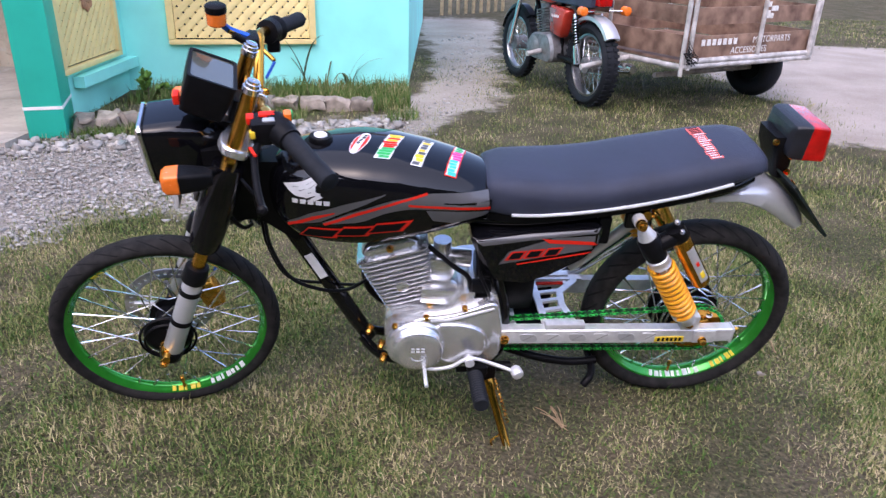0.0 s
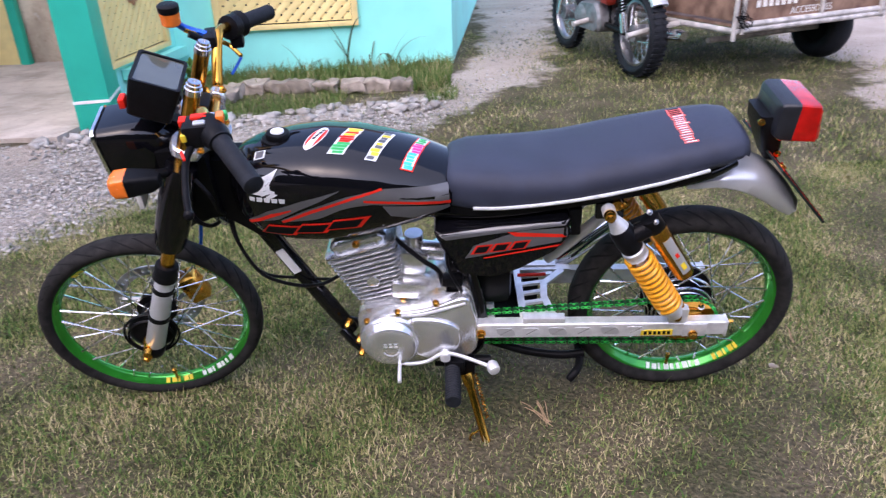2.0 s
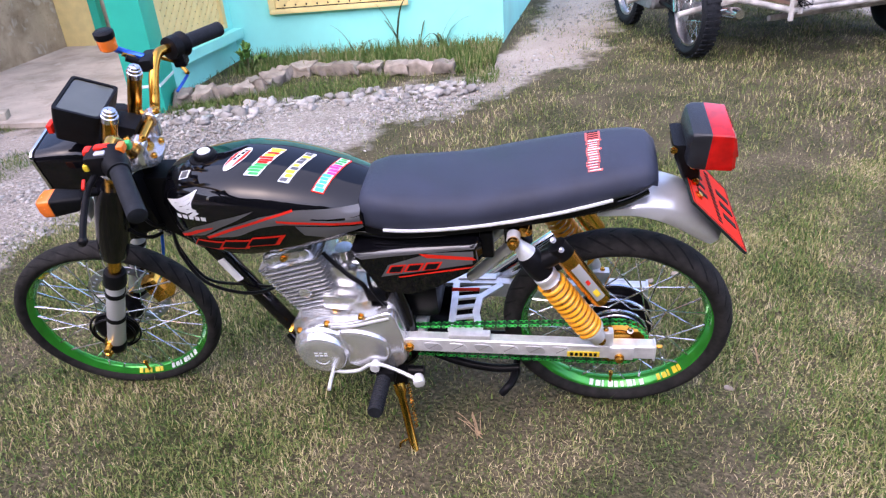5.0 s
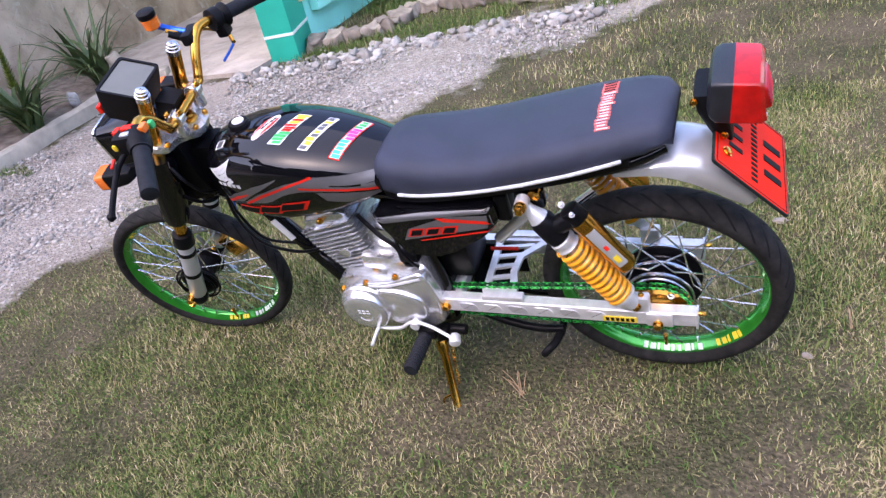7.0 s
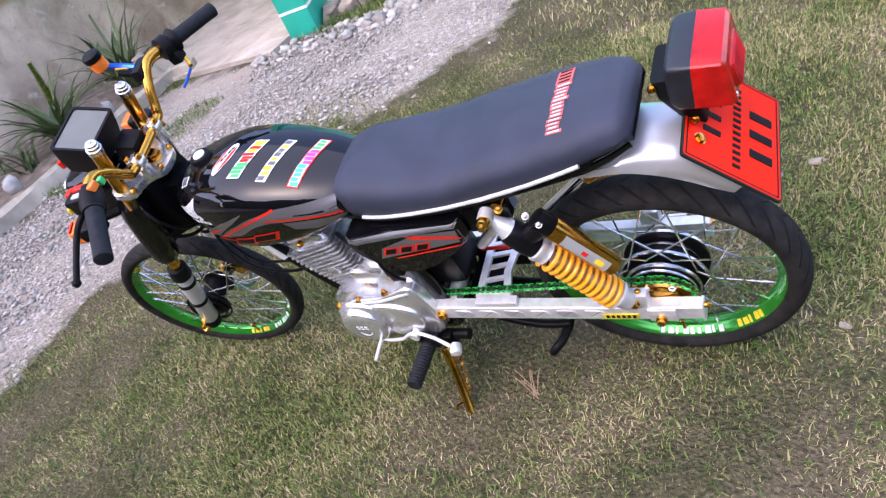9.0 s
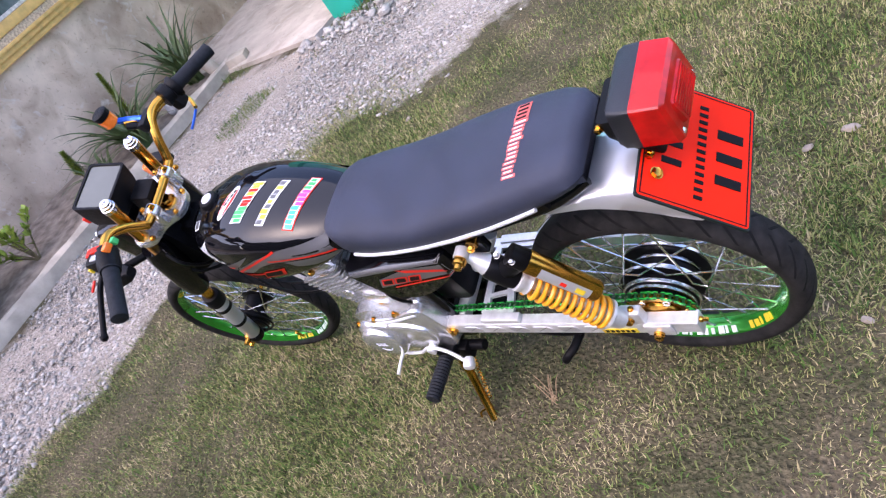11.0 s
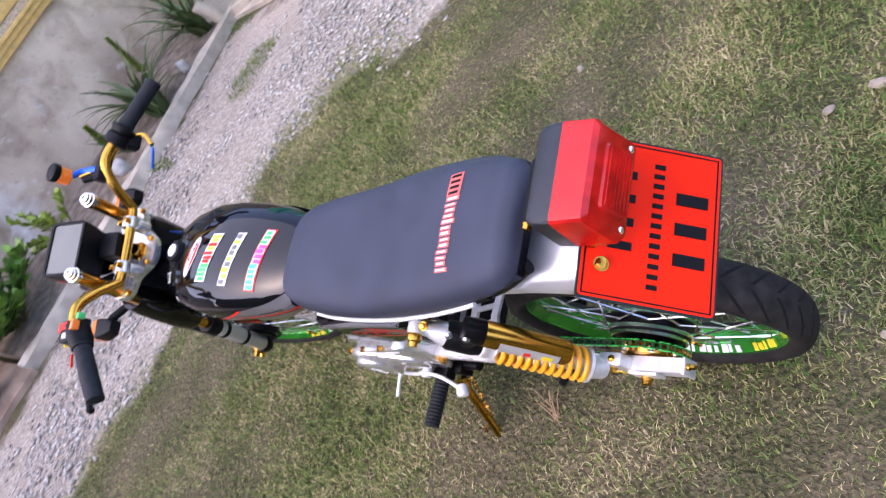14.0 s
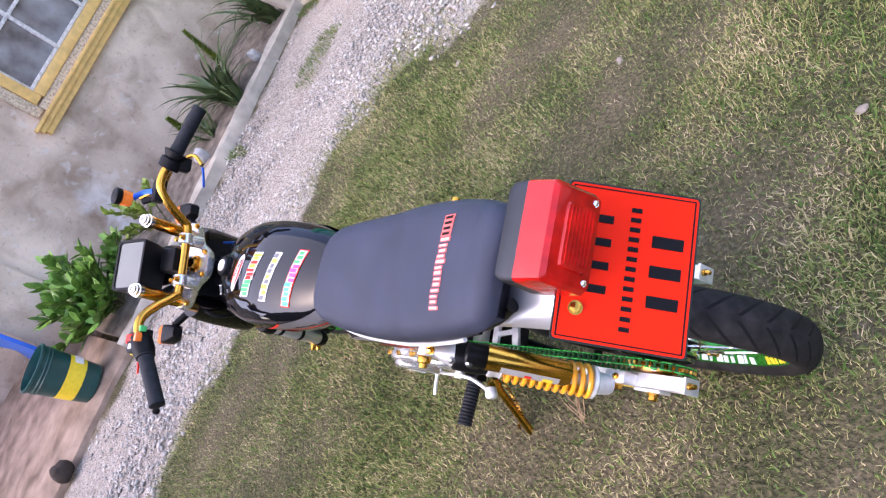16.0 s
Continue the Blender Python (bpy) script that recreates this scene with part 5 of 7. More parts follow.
# ---- shocks ----
for s in (-1, 1):
    A, B = V(0.432, s * 0.128, 0.622), V(0.625, s * 0.124, 0.314)
    d = (B - A).normalized()
    L_ = (B - A).length
    bm = new_bm()
    lathe(bm, [(-0.011, 0.01), (-0.01, 0.0145), (0.01, 0.0145), (0.011, 0.01)], A, n=20)
    lathe(bm, [(0.012, 0.011), (0.022, 0.012), (0.026, 0.014), (0.05, 0.0215), (0.055, 0.022)], A, d, 20)
    lathe(bm, [(0.115, 0.022), (0.118, 0.0265), (0.126, 0.0265), (0.128, 0.025), (0.138, 0.025), (0.14, 0.0265), (0.145, 0.022)], A, d, 24)
    lathe(bm, [(L_ - 0.055, 0.018), (L_ - 0.052, 0.031), (L_ - 0.046, 0.031), (L_ - 0.04, 0.022), (L_ - 0.015, 0.018), (L_ - 0.01, 0.014)], A, d, 24)
    cyl(bm, A + d * 0.13, A + d * (L_ - 0.04), 0.011, n=14)
    sh = P("rear_shock", bm, ALU, MOTO, "orange coil shock with gold reservoir")
    bm = new_bm()
    turns, r, n_c = 11.0, 0.0275, 220
    u = d.orthogonal().normalized()
    v = d.cross(u)
    t0, t1 = 0.142, L_ - 0.054
    pts = [A + d * (t0 + (t1 - t0) * k / n_c) + (u * math.cos(2 * math.pi * turns * k / n_c) + v * math.sin(2 * math.pi * turns * k / n_c)) * r for k in range(n_c + 1)]
    tube(bm, pts, 0.005, 8)
    P("spring", bm, ORANGE, sh, "orange painted coil spring")
    bm = new_bm()
    lathe(bm, [(0.05, 0.022), (0.056, 0.026), (0.1, 0.027), (0.115, 0.024)], A, d, 20)
    RA, RB = V(0.525, s * 0.122, 0.592), V(0.622, s * 0.122, 0.443)
    rd = (RB - RA).normalized()
    tube(bm, [A + d * 0.085, RA + rd * 0.012], [0.022, 0.02], 14)
    lathe(bm, [(-0.012, 0.016), (-0.01, 0.021), (0.022, 0.0225), (0.026, 0.02)], RA, rd, 20)
    P("shock_bridge", bm, BLACK, sh, "black reservoir bridge")
    bm = new_bm()
    lathe(bm, [(0.022, 0.018), (0.024, 0.0225), (0.168, 0.0225), (0.175, 0.019), (0.178, 0.012)], RA, rd, 22)
    rs_ = P("reservoir", bm, GOLD, sh, "gold gas reservoir")
    nn = (V(0.25, s * 1, 0.45) - rd * V(0.25, s * 1, 0.45).dot(rd)).normalized()
    ss = rd.cross(nn)
    for f0, f1, w, mt, e in ((0.05, 0.155, 0.5, SILVER, 0.0004), (0.094, 0.106, 0.17, RED, 0.001), (0.126, 0.144, 0.25, YELLOW, 0.001)):
        bm = new_bm()
        loft(bm, [[RA + rd * f + (nn * math.cos(a) + ss * math.sin(a)) * (0.0225 + e) for a in (-w, -w / 2, 0, w / 2, w)] + [RA + rd * f + (nn * math.cos(a) + ss * math.sin(a)) * 0.0222 for a in (w, 0, -w)] for f in (f0, f1)])
        P("reservoir_label", bm, mt, sh, "printed label")
    bm = new_bm()
    for k in (0, 1):
        bolt(bm, RA + rd * (-0.002 + 0.03 * k) - rd * 0.02 + V(0, s * 0.016, 0.014), (0.2, s * 0.6, 0.8), 0.0052, 0.007)
    P("bridge_bolt", bm, DISC, sh, "polished cap bolts")
    bm = new_bm()
    lathe(bm, [(0.011, 0.012), (0.016, 0.0135), (0.023, 0.012), (0.025, 0.008), (0.033, 0.0075)], A, (0, s, 0), 14)
    lathe(bm, [(-0.03, 0.013), (-0.013, 0.012)], A + V(0.02, 0, 0.004), (0, s, 0), 14)
    bolt(bm, A + V(0.03, s * 0.0, 0.012), (0.4, s * 0.3, 1), 0.006, 0.01)
    P("shock_mount", bm, GOLD, sh, "gold shock mount")

# ---- chain and sprockets ----
CY = -0.076
F1, R1, F2, R2 = V(0.1, CY, 0.25), 0.045, V(0.668, CY, 0.264), 0.068
bm = new_bm()
teeth = 38
out = []
for k in range(teeth * 2):
    a = math.pi * k / teeth
    r = R2 + (0.004 if k % 2 else -0.004)
    out.append((F2.x + r * math.cos(a), F2.z + r * math.sin(a)))
prism(bm, out, CY - 0.003, CY + 0.003)
lathe(bm, [(-0.012, 0.03), (-0.008, 0.04), (0.01, 0.045)], F2, n=24)
sp = P("rear_sprocket", bm, GOLD, MOTO, "gold rear sprocket")
for k in range(6):
    bm = new_bm()
    a = 2 * math.pi * k / 6
    bolt(bm, F2 + V(0.05 * math.cos(a), -0.003, 0.05 * math.sin(a)), (0, -1, 0), 0.006, 0.006)
    P("sprocket_bolt", bm, CHROME, sp)
path = []
th = math.asin((R2 - R1) / (F2.x - F1.x))
a0 = math.pi / 2 + th
for k in range(41):
    a = a0 - (2 * a0) * k / 40
    path.append(F2 + V(R2 * math.cos(a), 0, R2 * math.sin(a)))
for k in range(25):
    a = -a0 - (2 * math.pi - 2 * a0) * k / 24
    path.append(F1 + V(R1 * math.cos(a), 0, R1 * math.sin(a)))
path.append(path[0])
seg = [(b - a).length for a, b in zip(path, path[1:])]
total = sum(seg)
n_links = round(total / 0.0135)


def on_path(d):
    d %= total
    for (a, b), s_ in zip(zip(path, path[1:]), seg):
        if d <= s_:
            return a.lerp(b, d / s_)
        d -= s_
    return path[0]


def link_mesh(inner):
    bm = new_bm()
    L2, h = 0.0135, 0.0044
    outl = []
    for k in range(7):
        a = math.pi / 2 + math.pi * k / 6
        outl.append((-L2 / 2 + h * math.cos(a), h * math.sin(a)))
    outl.append((0, -h * 0.62))
    for k in range(7):
        a = -math.pi / 2 + math.pi * k / 6
        outl.append((L2 / 2 + h * math.cos(a), h * math.sin(a)))
    outl.append((0, h * 0.62))
    o = 0.0036 if inner else 0.0058
    h = 0.0038 if inner else h
    for s_ in (-1, 1):
        prism(bm, outl, s_ * o, s_ * (o + 0.0016))
    return mesh_of("link", bm, CHAINB if inner else GREENCH)


lk = [link_mesh(False), link_mesh(True)]
bm = new_bm()
for k in range(n_links):
    p_ = on_path(total * k / n_links)
    cyl(bm, p_ + V(0, -0.0075, 0), p_ + V(0, 0.0075, 0), 0.0032, n=8)
chain = P("chain", bm, CHAINB, MOTO, "bright green roller chain")
for k in range(n_links):
    a, b = on_path(total * k / n_links), on_path(total * (k + 1) / n_links)
    mid, dd = (a + b) / 2, (b - a)
    part("link", lk[k % 2], None, chain, m=Matrix.Translation(mid) @ Matrix.Rotation(-math.atan2(dd.z, dd.x), 4, "Y"))

# ---- engine ----
bm = new_bm()
case = rounded([(-0.13, 0.33), (-0.06, 0.35), (0.02, 0.345), (0.05, 0.4), (0.138, 0.405), (0.16, 0.3), (0.158, 0.21), (0.09, 0.18), (-0.047, 0.175), (-0.105, 0.2), (-0.13, 0.26)], 0.025)
loft(bm, [[V(u, y, v) for u, v in case] for y in (-0.1, 0.1)])
eng = P("engine_case", bm, CAST, MOTO, "cast silver engine case")
bm = new_bm()
cov = rounded([(-0.115, 0.3), (-0.06, 0.345), (0.03, 0.352), (0.138, 0.398), (0.158, 0.3), (0.156, 0.212), (0.09, 0.185), (-0.047, 0.182), (-0.115, 0.215)], 0.03)
cx, cz = 0.02, 0.27
loft(bm, [[V(cx + (u - cx) * k, y, cz + (v - cz) * k) for u, v in cov] for k, y in ((1, -0.095), (1, -0.12), (0.985, -0.126), (0.95, -0.129))])
P("side_cover", bm, CAST, eng, "smooth cast side cover", angle=50)
bm = new_bm()
gc = V(-0.05, -0.12, 0.262)
lathe(bm, [(0, 0.078), (-0.012, 0.076), (-0.018, 0.07), (-0.022, 0.064), (-0.03, 0.062), (-0.036, 0.057), (-0.038, 0.045), (-0.0385, 0.0)], gc, n=40)
gcov = P("generator_cover", bm, CAST, eng, "round cast generator cover", angle=50)
bm = new_bm()
for k in range(3):
    box(bm, gc + V(-0.012 + 0.012 * k, -0.0385, 0.014), (0.008, 0.001, 0.004))
    box(bm, gc + V(-0.012 + 0.012 * k, -0.0385, 0.005), (0.009, 0.001, 0.004))
for k in range(7):
    a = radians(-150 + 20 * k)
    box(bm, gc + V(0.018 * math.cos(a), -0.0385, 0.018 * math.sin(a) - 0.006), (0.006, 0.001, 0.003), Matrix.Rotation(-a - math.pi / 2, 4, "Y"))
P("cast_lettering", bm, LEVER, eng, "raised cast bars")
bm = new_bm()
bump = rounded([(-0.01, 0.335), (0.06, 0.335), (0.112, 0.31), (0.122, 0.26), (0.1, 0.215), (0.05, 0.2), (0.0, 0.215), (0.01, 0.27)], 0.03, 4)
cx, cz = 0.06, 0.27
loft(bm, [[V(cx + (u - cx) * k, y, cz + (v - cz) * k) for u, v in bump] for k, y in ((1.06, -0.122), (1.0, -0.134), (0.95, -0.139), (0.85, -0.141))])
P("sprocket_cover", bm, CAST, eng, "cast sprocket cover bulge", angle=50)
bm = new_bm()
tube(bm, spline([V(-0.02, -0.128, 0.34), V(0.03, -0.13, 0.345), V(0.13, -0.128, 0.375)], 4), 0.004, 8)
P("cover_rib", bm, LEVER, eng)
for p_, d_, r_, h_ in [(V(x, -0.118, z), (0, -1, 0), 0.0062, 0.011) for x, z in ((-0.105, 0.318), (-0.03, 0.345), (0.06, 0.372))] + [(V(*q), (-0.3, -0.8, -0.3), 0.0075, 0.02) for q in ((-0.135, -0.06, 0.215), (-0.13, -0.075, 0.185), (-0.165, -0.03, 0.24))]:
    bm = new_bm()
    bolt(bm, p_, d_, r_, h_)
    P("engine_bolt", bm, GOLD, eng, "gold engine bolt")
# cylinder leaning forward, with separate fins
CA, CT = V(-0.066, -0.005, 0.33), V(-0.122, -0.005, 0.525)
cd = (CT - CA).normalized()
ROT = Matrix.Translation(CA) @ cd.to_track_quat("Z", "Y").to_matrix().to_4x4()
SPIN = ROT


def fin_ring(w, h, z, r=0.02):
    return [SPIN @ V(v, u, z) for u, v in rrect(w, h, r)]


q0 = ROT.to_3x3() @ V(0, 1, 0)
if abs(q0.y) < 0.7:
    SPIN = ROT @ Matrix.Rotation(math.pi / 2, 4, "Z")
bm = new_bm()
loft(bm, [fin_ring(0.036, 0.034, 0.0), fin_ring(0.038, 0.042, 0.17)])
cyl_ = P("cylinder", bm, CAST, MOTO, "finned silver cylinder")
for k in range(13):
    z = 0.008 + 0.0128 * k
    w = 0.064 + 0.009 * min(1, k / 8) + 0.001 * (k % 2)
    bm = new_bm()
    h = 0.06 + 0.027 * k / 12
    loft(bm, [fin_ring(w - 0.002, h - 0.002, z), fin_ring(w, h, z + 0.001), fin_ring(w, h, z + 0.0028), fin_ring(w - 0.002, h - 0.002, z + 0.0038)])
    P("fin", bm, CAST, cyl_)
bm = new_bm()
loft(bm, [fin_ring(0.058, 0.066, 0.165), fin_ring(0.06, 0.07, 0.18), fin_ring(0.056, 0.062, 0.194), fin_ring(0.046, 0.046, 0.203), fin_ring(0.02, 0.02, 0.207)])
for u, v in ((-0.05, -0.045), (-0.05, 0.045), (0.05, -0.045), (0.05, 0.045)):
    cyl(bm, SPIN @ V(v, u, 0.155), SPIN @ V(v, u, 0.19), 0.012, n=12, bev=0.002)
P("head_cover", bm, CAST, cyl_, "cast cylinder head cover")
bm = new_bm()
cyl(bm, SPIN @ V(0, -0.066, 0.075), SPIN @ V(0, -0.074, 0.075), 0.016, n=20, bev=0.003)
P("cam_chain_tunnel", bm, CAST, cyl_)
for p_ in (V(0.0, -0.064, 0.185), V(0.05, -0.064, 0.006), V(-0.05, -0.064, 0.006)):
    bm = new_bm()
    bolt(bm, SPIN @ p_, (0, -1, 0.2), 0.007, 0.011)
    P("head_bolt", bm, GOLD, cyl_, "gold bolt")
bm = new_bm()
box(bm, V(0.005, -0.01, 0.42), (0.07, 0.07, 0.07), Matrix.Rotation(0.2, 4, "Y"), 0.012)
cyl(bm, V(-0.06, 0, 0.45), V(0.08, 0, 0.43), 0.024, n=18)
cyl(bm, V(0.01, -0.005, 0.37), V(0.01, -0.005, 0.49), 0.022, n=18)
box(bm, V(0.0, -0.06, 0.375), (0.09, 0.05, 0.045), Matrix.Rotation(0.1, 4, "Y"), 0.01)
P("carburettor", bm, CAST, MOTO, "cast carburettor and starter body")
bm = new_bm()
tube(bm, spline([V(-0.03, -0.04, 0.5), V(0.03, -0.07, 0.46), V(0.07, -0.08, 0.43), V(0.075, -0.085, 0.37)], 6), 0.006, 8)
tube(bm, spline([V(0.09, -0.06, 0.54), V(0.09, -0.1, 0.47), V(0.11, -0.11, 0.42), V(0.13, -0.09, 0.36)], 6), 0.004, 8)
cyl(bm, V(0.09, -0.02, 0.43), V(0.14, -0.02, 0.43), 0.035, n=18)
box(bm, V(0.1, -0.085, 0.4), (0.05, 0.03, 0.05), None, 0.01)
P("engine_wiring", bm, PLASTIC, MOTO, "black hoses and wiring")
bm = new_bm()
tube(bm, spline([V(-0.4, -0.03, 0.56), V(-0.39, -0.05, 0.5), V(-0.35, -0.06, 0.42), V(-0.28, -0.05, 0.375), V(-0.22, -0.03, 0.36), V(-0.17, 0.0, 0.37)], 6), 0.0045, 8)
tube(bm, spline([V(-0.41, -0.02, 0.56), V(-0.4, -0.03, 0.49), V(-0.36, -0.03, 0.4), V(-0.28, -0.01, 0.365), V(-0.2, 0.0, 0.35)], 6), 0.004, 8)
tube(bm, spline([V(-0.43, -0.11, 0.72), V(-0.4, -0.12, 0.68), V(-0.4, -0.09, 0.62), V(-0.41, -0.04, 0.58)], 6), 0.0045, 8)
tube(bm, spline([V(-0.5, -0.05, 0.68), V(-0.46, -0.1, 0.62), V(-0.44, -0.06, 0.56), V(-0.42, 0.0, 0.55)], 6), 0.005, 8)
P("cable", bm, PLASTIC, MOTO, "black control cables")
bm = new_bm()
tube(bm, spline([V(-0.46, 0.08, 0.7), V(-0.5, 0.11, 0.6), V(-0.53, 0.12, 0.5), V(-0.55, 0.11, 0.4), V(-0.565, 0.09, 0.33)], 6), 0.0045, 8)
P("brake_hose", bm, BLUE, MOTO, "blue braided brake hose")
bm = new_bm()
lathe(bm, [(-0.006, 0.02), (0.0, 0.034), (0.012, 0.034), (0.016, 0.02), (0.03, 0.015)], V(-0.435, -0.0, 0.555), (0.6, 0, 0.4), 22)
P("horn", bm, CAST, MOTO, "small grey horn")
# exhaust on the far side
bm = new_bm()
tube(bm, spline([V(-0.15, 0.06, 0.44), V(-0.175, 0.1, 0.36), V(-0.165, 0.13, 0.24), V(-0.08, 0.145, 0.165), V(0.1, 0.15, 0.16), V(0.25, 0.16, 0.18)], 6), 0.016, 14)
P("exhaust_pipe", bm, BLACK, MOTO, "black exhaust header")
bm = new_bm()
tube(bm, [V(0.24, 0.15, 0.185), V(0.3, 0.14, 0.215), V(0.33, 0.138, 0.25), V(0.345, 0.138, 0.262), V(0.535, 0.138, 0.425), V(0.55, 0.138, 0.438)], [0.016, 0.017, 0.02, 0.025, 0.025, 0.021], 22)
P("silencer", bm, CHROME, MOTO, "bright upswept silencer")

# ---- shift lever, peg, stands ----
bm = new_bm()
tube(bm, spline([V(-0.03, -0.21, 0.203), V(-0.032, -0.175, 0.206), V(-0.03, -0.152, 0.206), V(-0.005, -0.15, 0.202), V(0.035, -0.15, 0.21), V(0.065, -0.15, 0.232), V(0.09, -0.15, 0.235), V(0.13, -0.155, 0.224), V(0.185, -0.175, 0.215)], 5), [0.0048] * 41, 10)
lathe(bm, [(0, 0.011), (0.004, 0.014), (0.02, 0.015), (0.026, 0.013), (0.028, 0.007)], V(0.188, -0.165, 0.216), (0.3, -1, -0.1), 16)
cyl(bm, V(0.078, -0.12, 0.225), V(0.078, -0.158, 0.225), 0.012, n=16)
P("shift_lever", bm, LEVER, MOTO, "white-silver heel and toe shift lever")
bm = new_bm()
a, b = V(0.094, -0.15, 0.184), V(0.097, -0.268, 0.196)
pts = [a.lerp(b, k / 28) for k in range(29)]
tube(bm, pts, [0.0195 if k % 2 else 0.0172 for k in range(29)], 14)
P("foot_peg", bm, RUBBER, MOTO, "black ribbed rubber foot peg")
bm = new_bm()
box(bm, V(0.1, -0.12, 0.19), (0.05, 0.07, 0.035), None, 0.008)
tube(bm, [V(0.05, -0.11, 0.17), V(0.19, -0.11, 0.17)], 0.014, 10)
box(bm, V(0.13, -0.12, 0.165), (0.04, 0.03, 0.05), None, 0.006)
P("peg_bracket", bm, BLACK, MOTO, "black peg bracket")
bm = new_bm()
a, b = V(0.128, -0.145, 0.16), V(0.188, -0.287, -0.005)
tube(bm, [a, a.lerp(b, 0.1), a.lerp(b, 0.15), a.lerp(b, 0.8), a.lerp(b, 0.86), V(0.194, -0.3, -0.03)], [0.015, 0.015, 0.0105, 0.0105, 0.012, 0.012], 12)
box(bm, V(0.196, -0.302, -0.03), (0.035, 0.045, 0.008), None, 0.002)
tube(bm, spline([a.lerp(b, 0.62), a.lerp(b, 0.7) + V(-0.035, 0.0, 0.0), a.lerp(b, 0.82) + V(-0.03, 0.0, 0.0), a.lerp(b, 0.84)], 4), 0.003, 6)
stand = P("side_stand", bm, GOLD, MOTO, "gold side stand planted in the grass")
bm = new_bm()
s0, s1 = a + V(0.022, 0.01, -0.01), a.lerp(b, 0.5) + V(0.02, 0, 0)
sd = (s1 - s0).normalized()
su = sd.orthogonal().normalized()
sv = sd.cross(su)
tube(bm, [s0 + (s1 - s0) * k / 90 + (su * math.cos(k * 0.9) + sv * math.sin(k * 0.9)) * 0.0042 for k in range(91)], 0.0014, 6)
P("stand_spring", bm, GOLD, stand, "gold return spring")
bm = new_bm()
tube(bm, spline([V(0.17, -0.03, 0.17), V(0.27, -0.05, 0.145), V(0.36, -0.06, 0.135), V(0.43, -0.06, 0.14)], 5), 0.011, 10)
tube(bm, spline([V(0.17, 0.06, 0.17), V(0.27, 0.06, 0.145), V(0.36, 0.06, 0.135), V(0.43, 0.06, 0.14)], 5), 0.011, 10)
tube(bm, [V(0.42, -0.07, 0.128), V(0.42, 0.08, 0.128)], 0.01, 10)
tube(bm, spline([V(0.42, -0.06, 0.13), V(0.412, -0.095, 0.128), V(0.4, -0.115, 0.125), V(0.385, -0.125, 0.11)], 4), [0.011] * 12 + [0.009], 10)
P("centre_stand", bm, BLACK, MOTO, "black folded centre stand")

# ---- rear fender, lamp, plate ----
path_f = spline([V(0.6, 0, 0.66), V(0.68, 0, 0.676), V(0.75, 0, 0.67), V(0.805, 0, 0.646), V(0.845, 0, 0.61), V(0.868, 0, 0.58)], 5)
bm = new_bm()
rings = []
for i, p_ in enumerate(path_f):
    t_ = (path_f[min(i + 1, len(path_f) - 1)] - path_f[max(i - 1, 0)]).normalized()
    up_ = V(-t_.z, 0, t_.x)
    f = i / (len(path_f) - 1)
    w, dp = 0.078 - 0.012 * f, 0.018 + 0.034 * math.sin(2.7 * f)
    prof = [(-w, -dp), (-w * 0.97, -dp * 0.5), (-w * 0.85, -0.012), (-w * 0.55, -0.002), (0, 0), (w * 0.55, -0.002), (w * 0.85, -0.012), (w * 0.97, -dp * 0.5), (w, -dp)]
    ring = [p_ + V(0, u, 0) + up_ * v for u, v in prof] + [p_ + V(0, u * 0.96, 0) + up_ * (v - 0.003) for u, v in reversed(prof)]
    rings.append(ring)
loft(bm, rings)
P("rear_fender", bm, SILVER, MOTO, "silver painted rear fender", angle=50)
TL = Matrix.Translation(V(0.822, 0.026, 0.771)) @ Matrix.Rotation(radians(4), 4, "Y")


def tl_ring(x, w, zt, zb, r=0.008):
    return [TL @ V(x, u, v) for u, v in rounded([(-w, zb), (w, zb), (w * 0.97, zt), (-w * 0.97, zt)], r)]


bm = new_bm()
loft(bm, [tl_ring(-0.05, 0.05, 0.025, -0.025), tl_ring(-0.044, 0.064, 0.034, -0.036), tl_ring(-0.034, 0.069, 0.038, -0.042), tl_ring(-0.009, 0.07, 0.039, -0.043)])
tl = P("tail_lamp", bm, LAMPB, MOTO, "big square tail lamp in a black housing", angle=30)


def lens_ring(xt, xb, w, zt, zb, r=0.008):
    """A ring whose foot lies further back than its top."""
    return [TL @ V(xb + (xt - xb) * (v - zb) / (zt - zb), u, v) for u, v in rounded([(-w, zb), (w, zb), (w * 0.97, zt), (-w * 0.97, zt)], r)]


bm = new_bm()
loft(bm, [lens_ring(-0.0094, -0.0094, 0.07, 0.039, -0.043), lens_ring(0.032, 0.042, 0.068, 0.037, -0.044), lens_ring(0.038, 0.05, 0.062, 0.031, -0.041)])
lens = P("lens", bm, REDLENS, tl, "red ribbed lens", angle=30)
bm = new_bm()
loft(bm, [lens_ring(0.036, 0.047, 0.046, 0.018, -0.03), lens_ring(0.044, 0.056, 0.043, 0.014, -0.026)])
bulge = P("lens_bulge", bm, REDLENS, tl, "ribbed red reflector")
for k in range(7):
    v_ = -0.024 + 0.0055 * k
    bm = new_bm()
    box(bm, TL @ V(0.0555 - (v_ + 0.026) * 0.3, 0, v_), (0.004, 0.074, 0.0026))
    P("lens_rib", bm, REDLENS, tl)
for s in (-1, 1):
    bm = new_bm()
    bolt(bm, TL @ V(0.047, s * 0.053, -0.032), (1, 0, 0.5), 0.004, 0.003)
    P("lens_screw", bm, CHROME, tl)
bm = new_bm()
rings = []
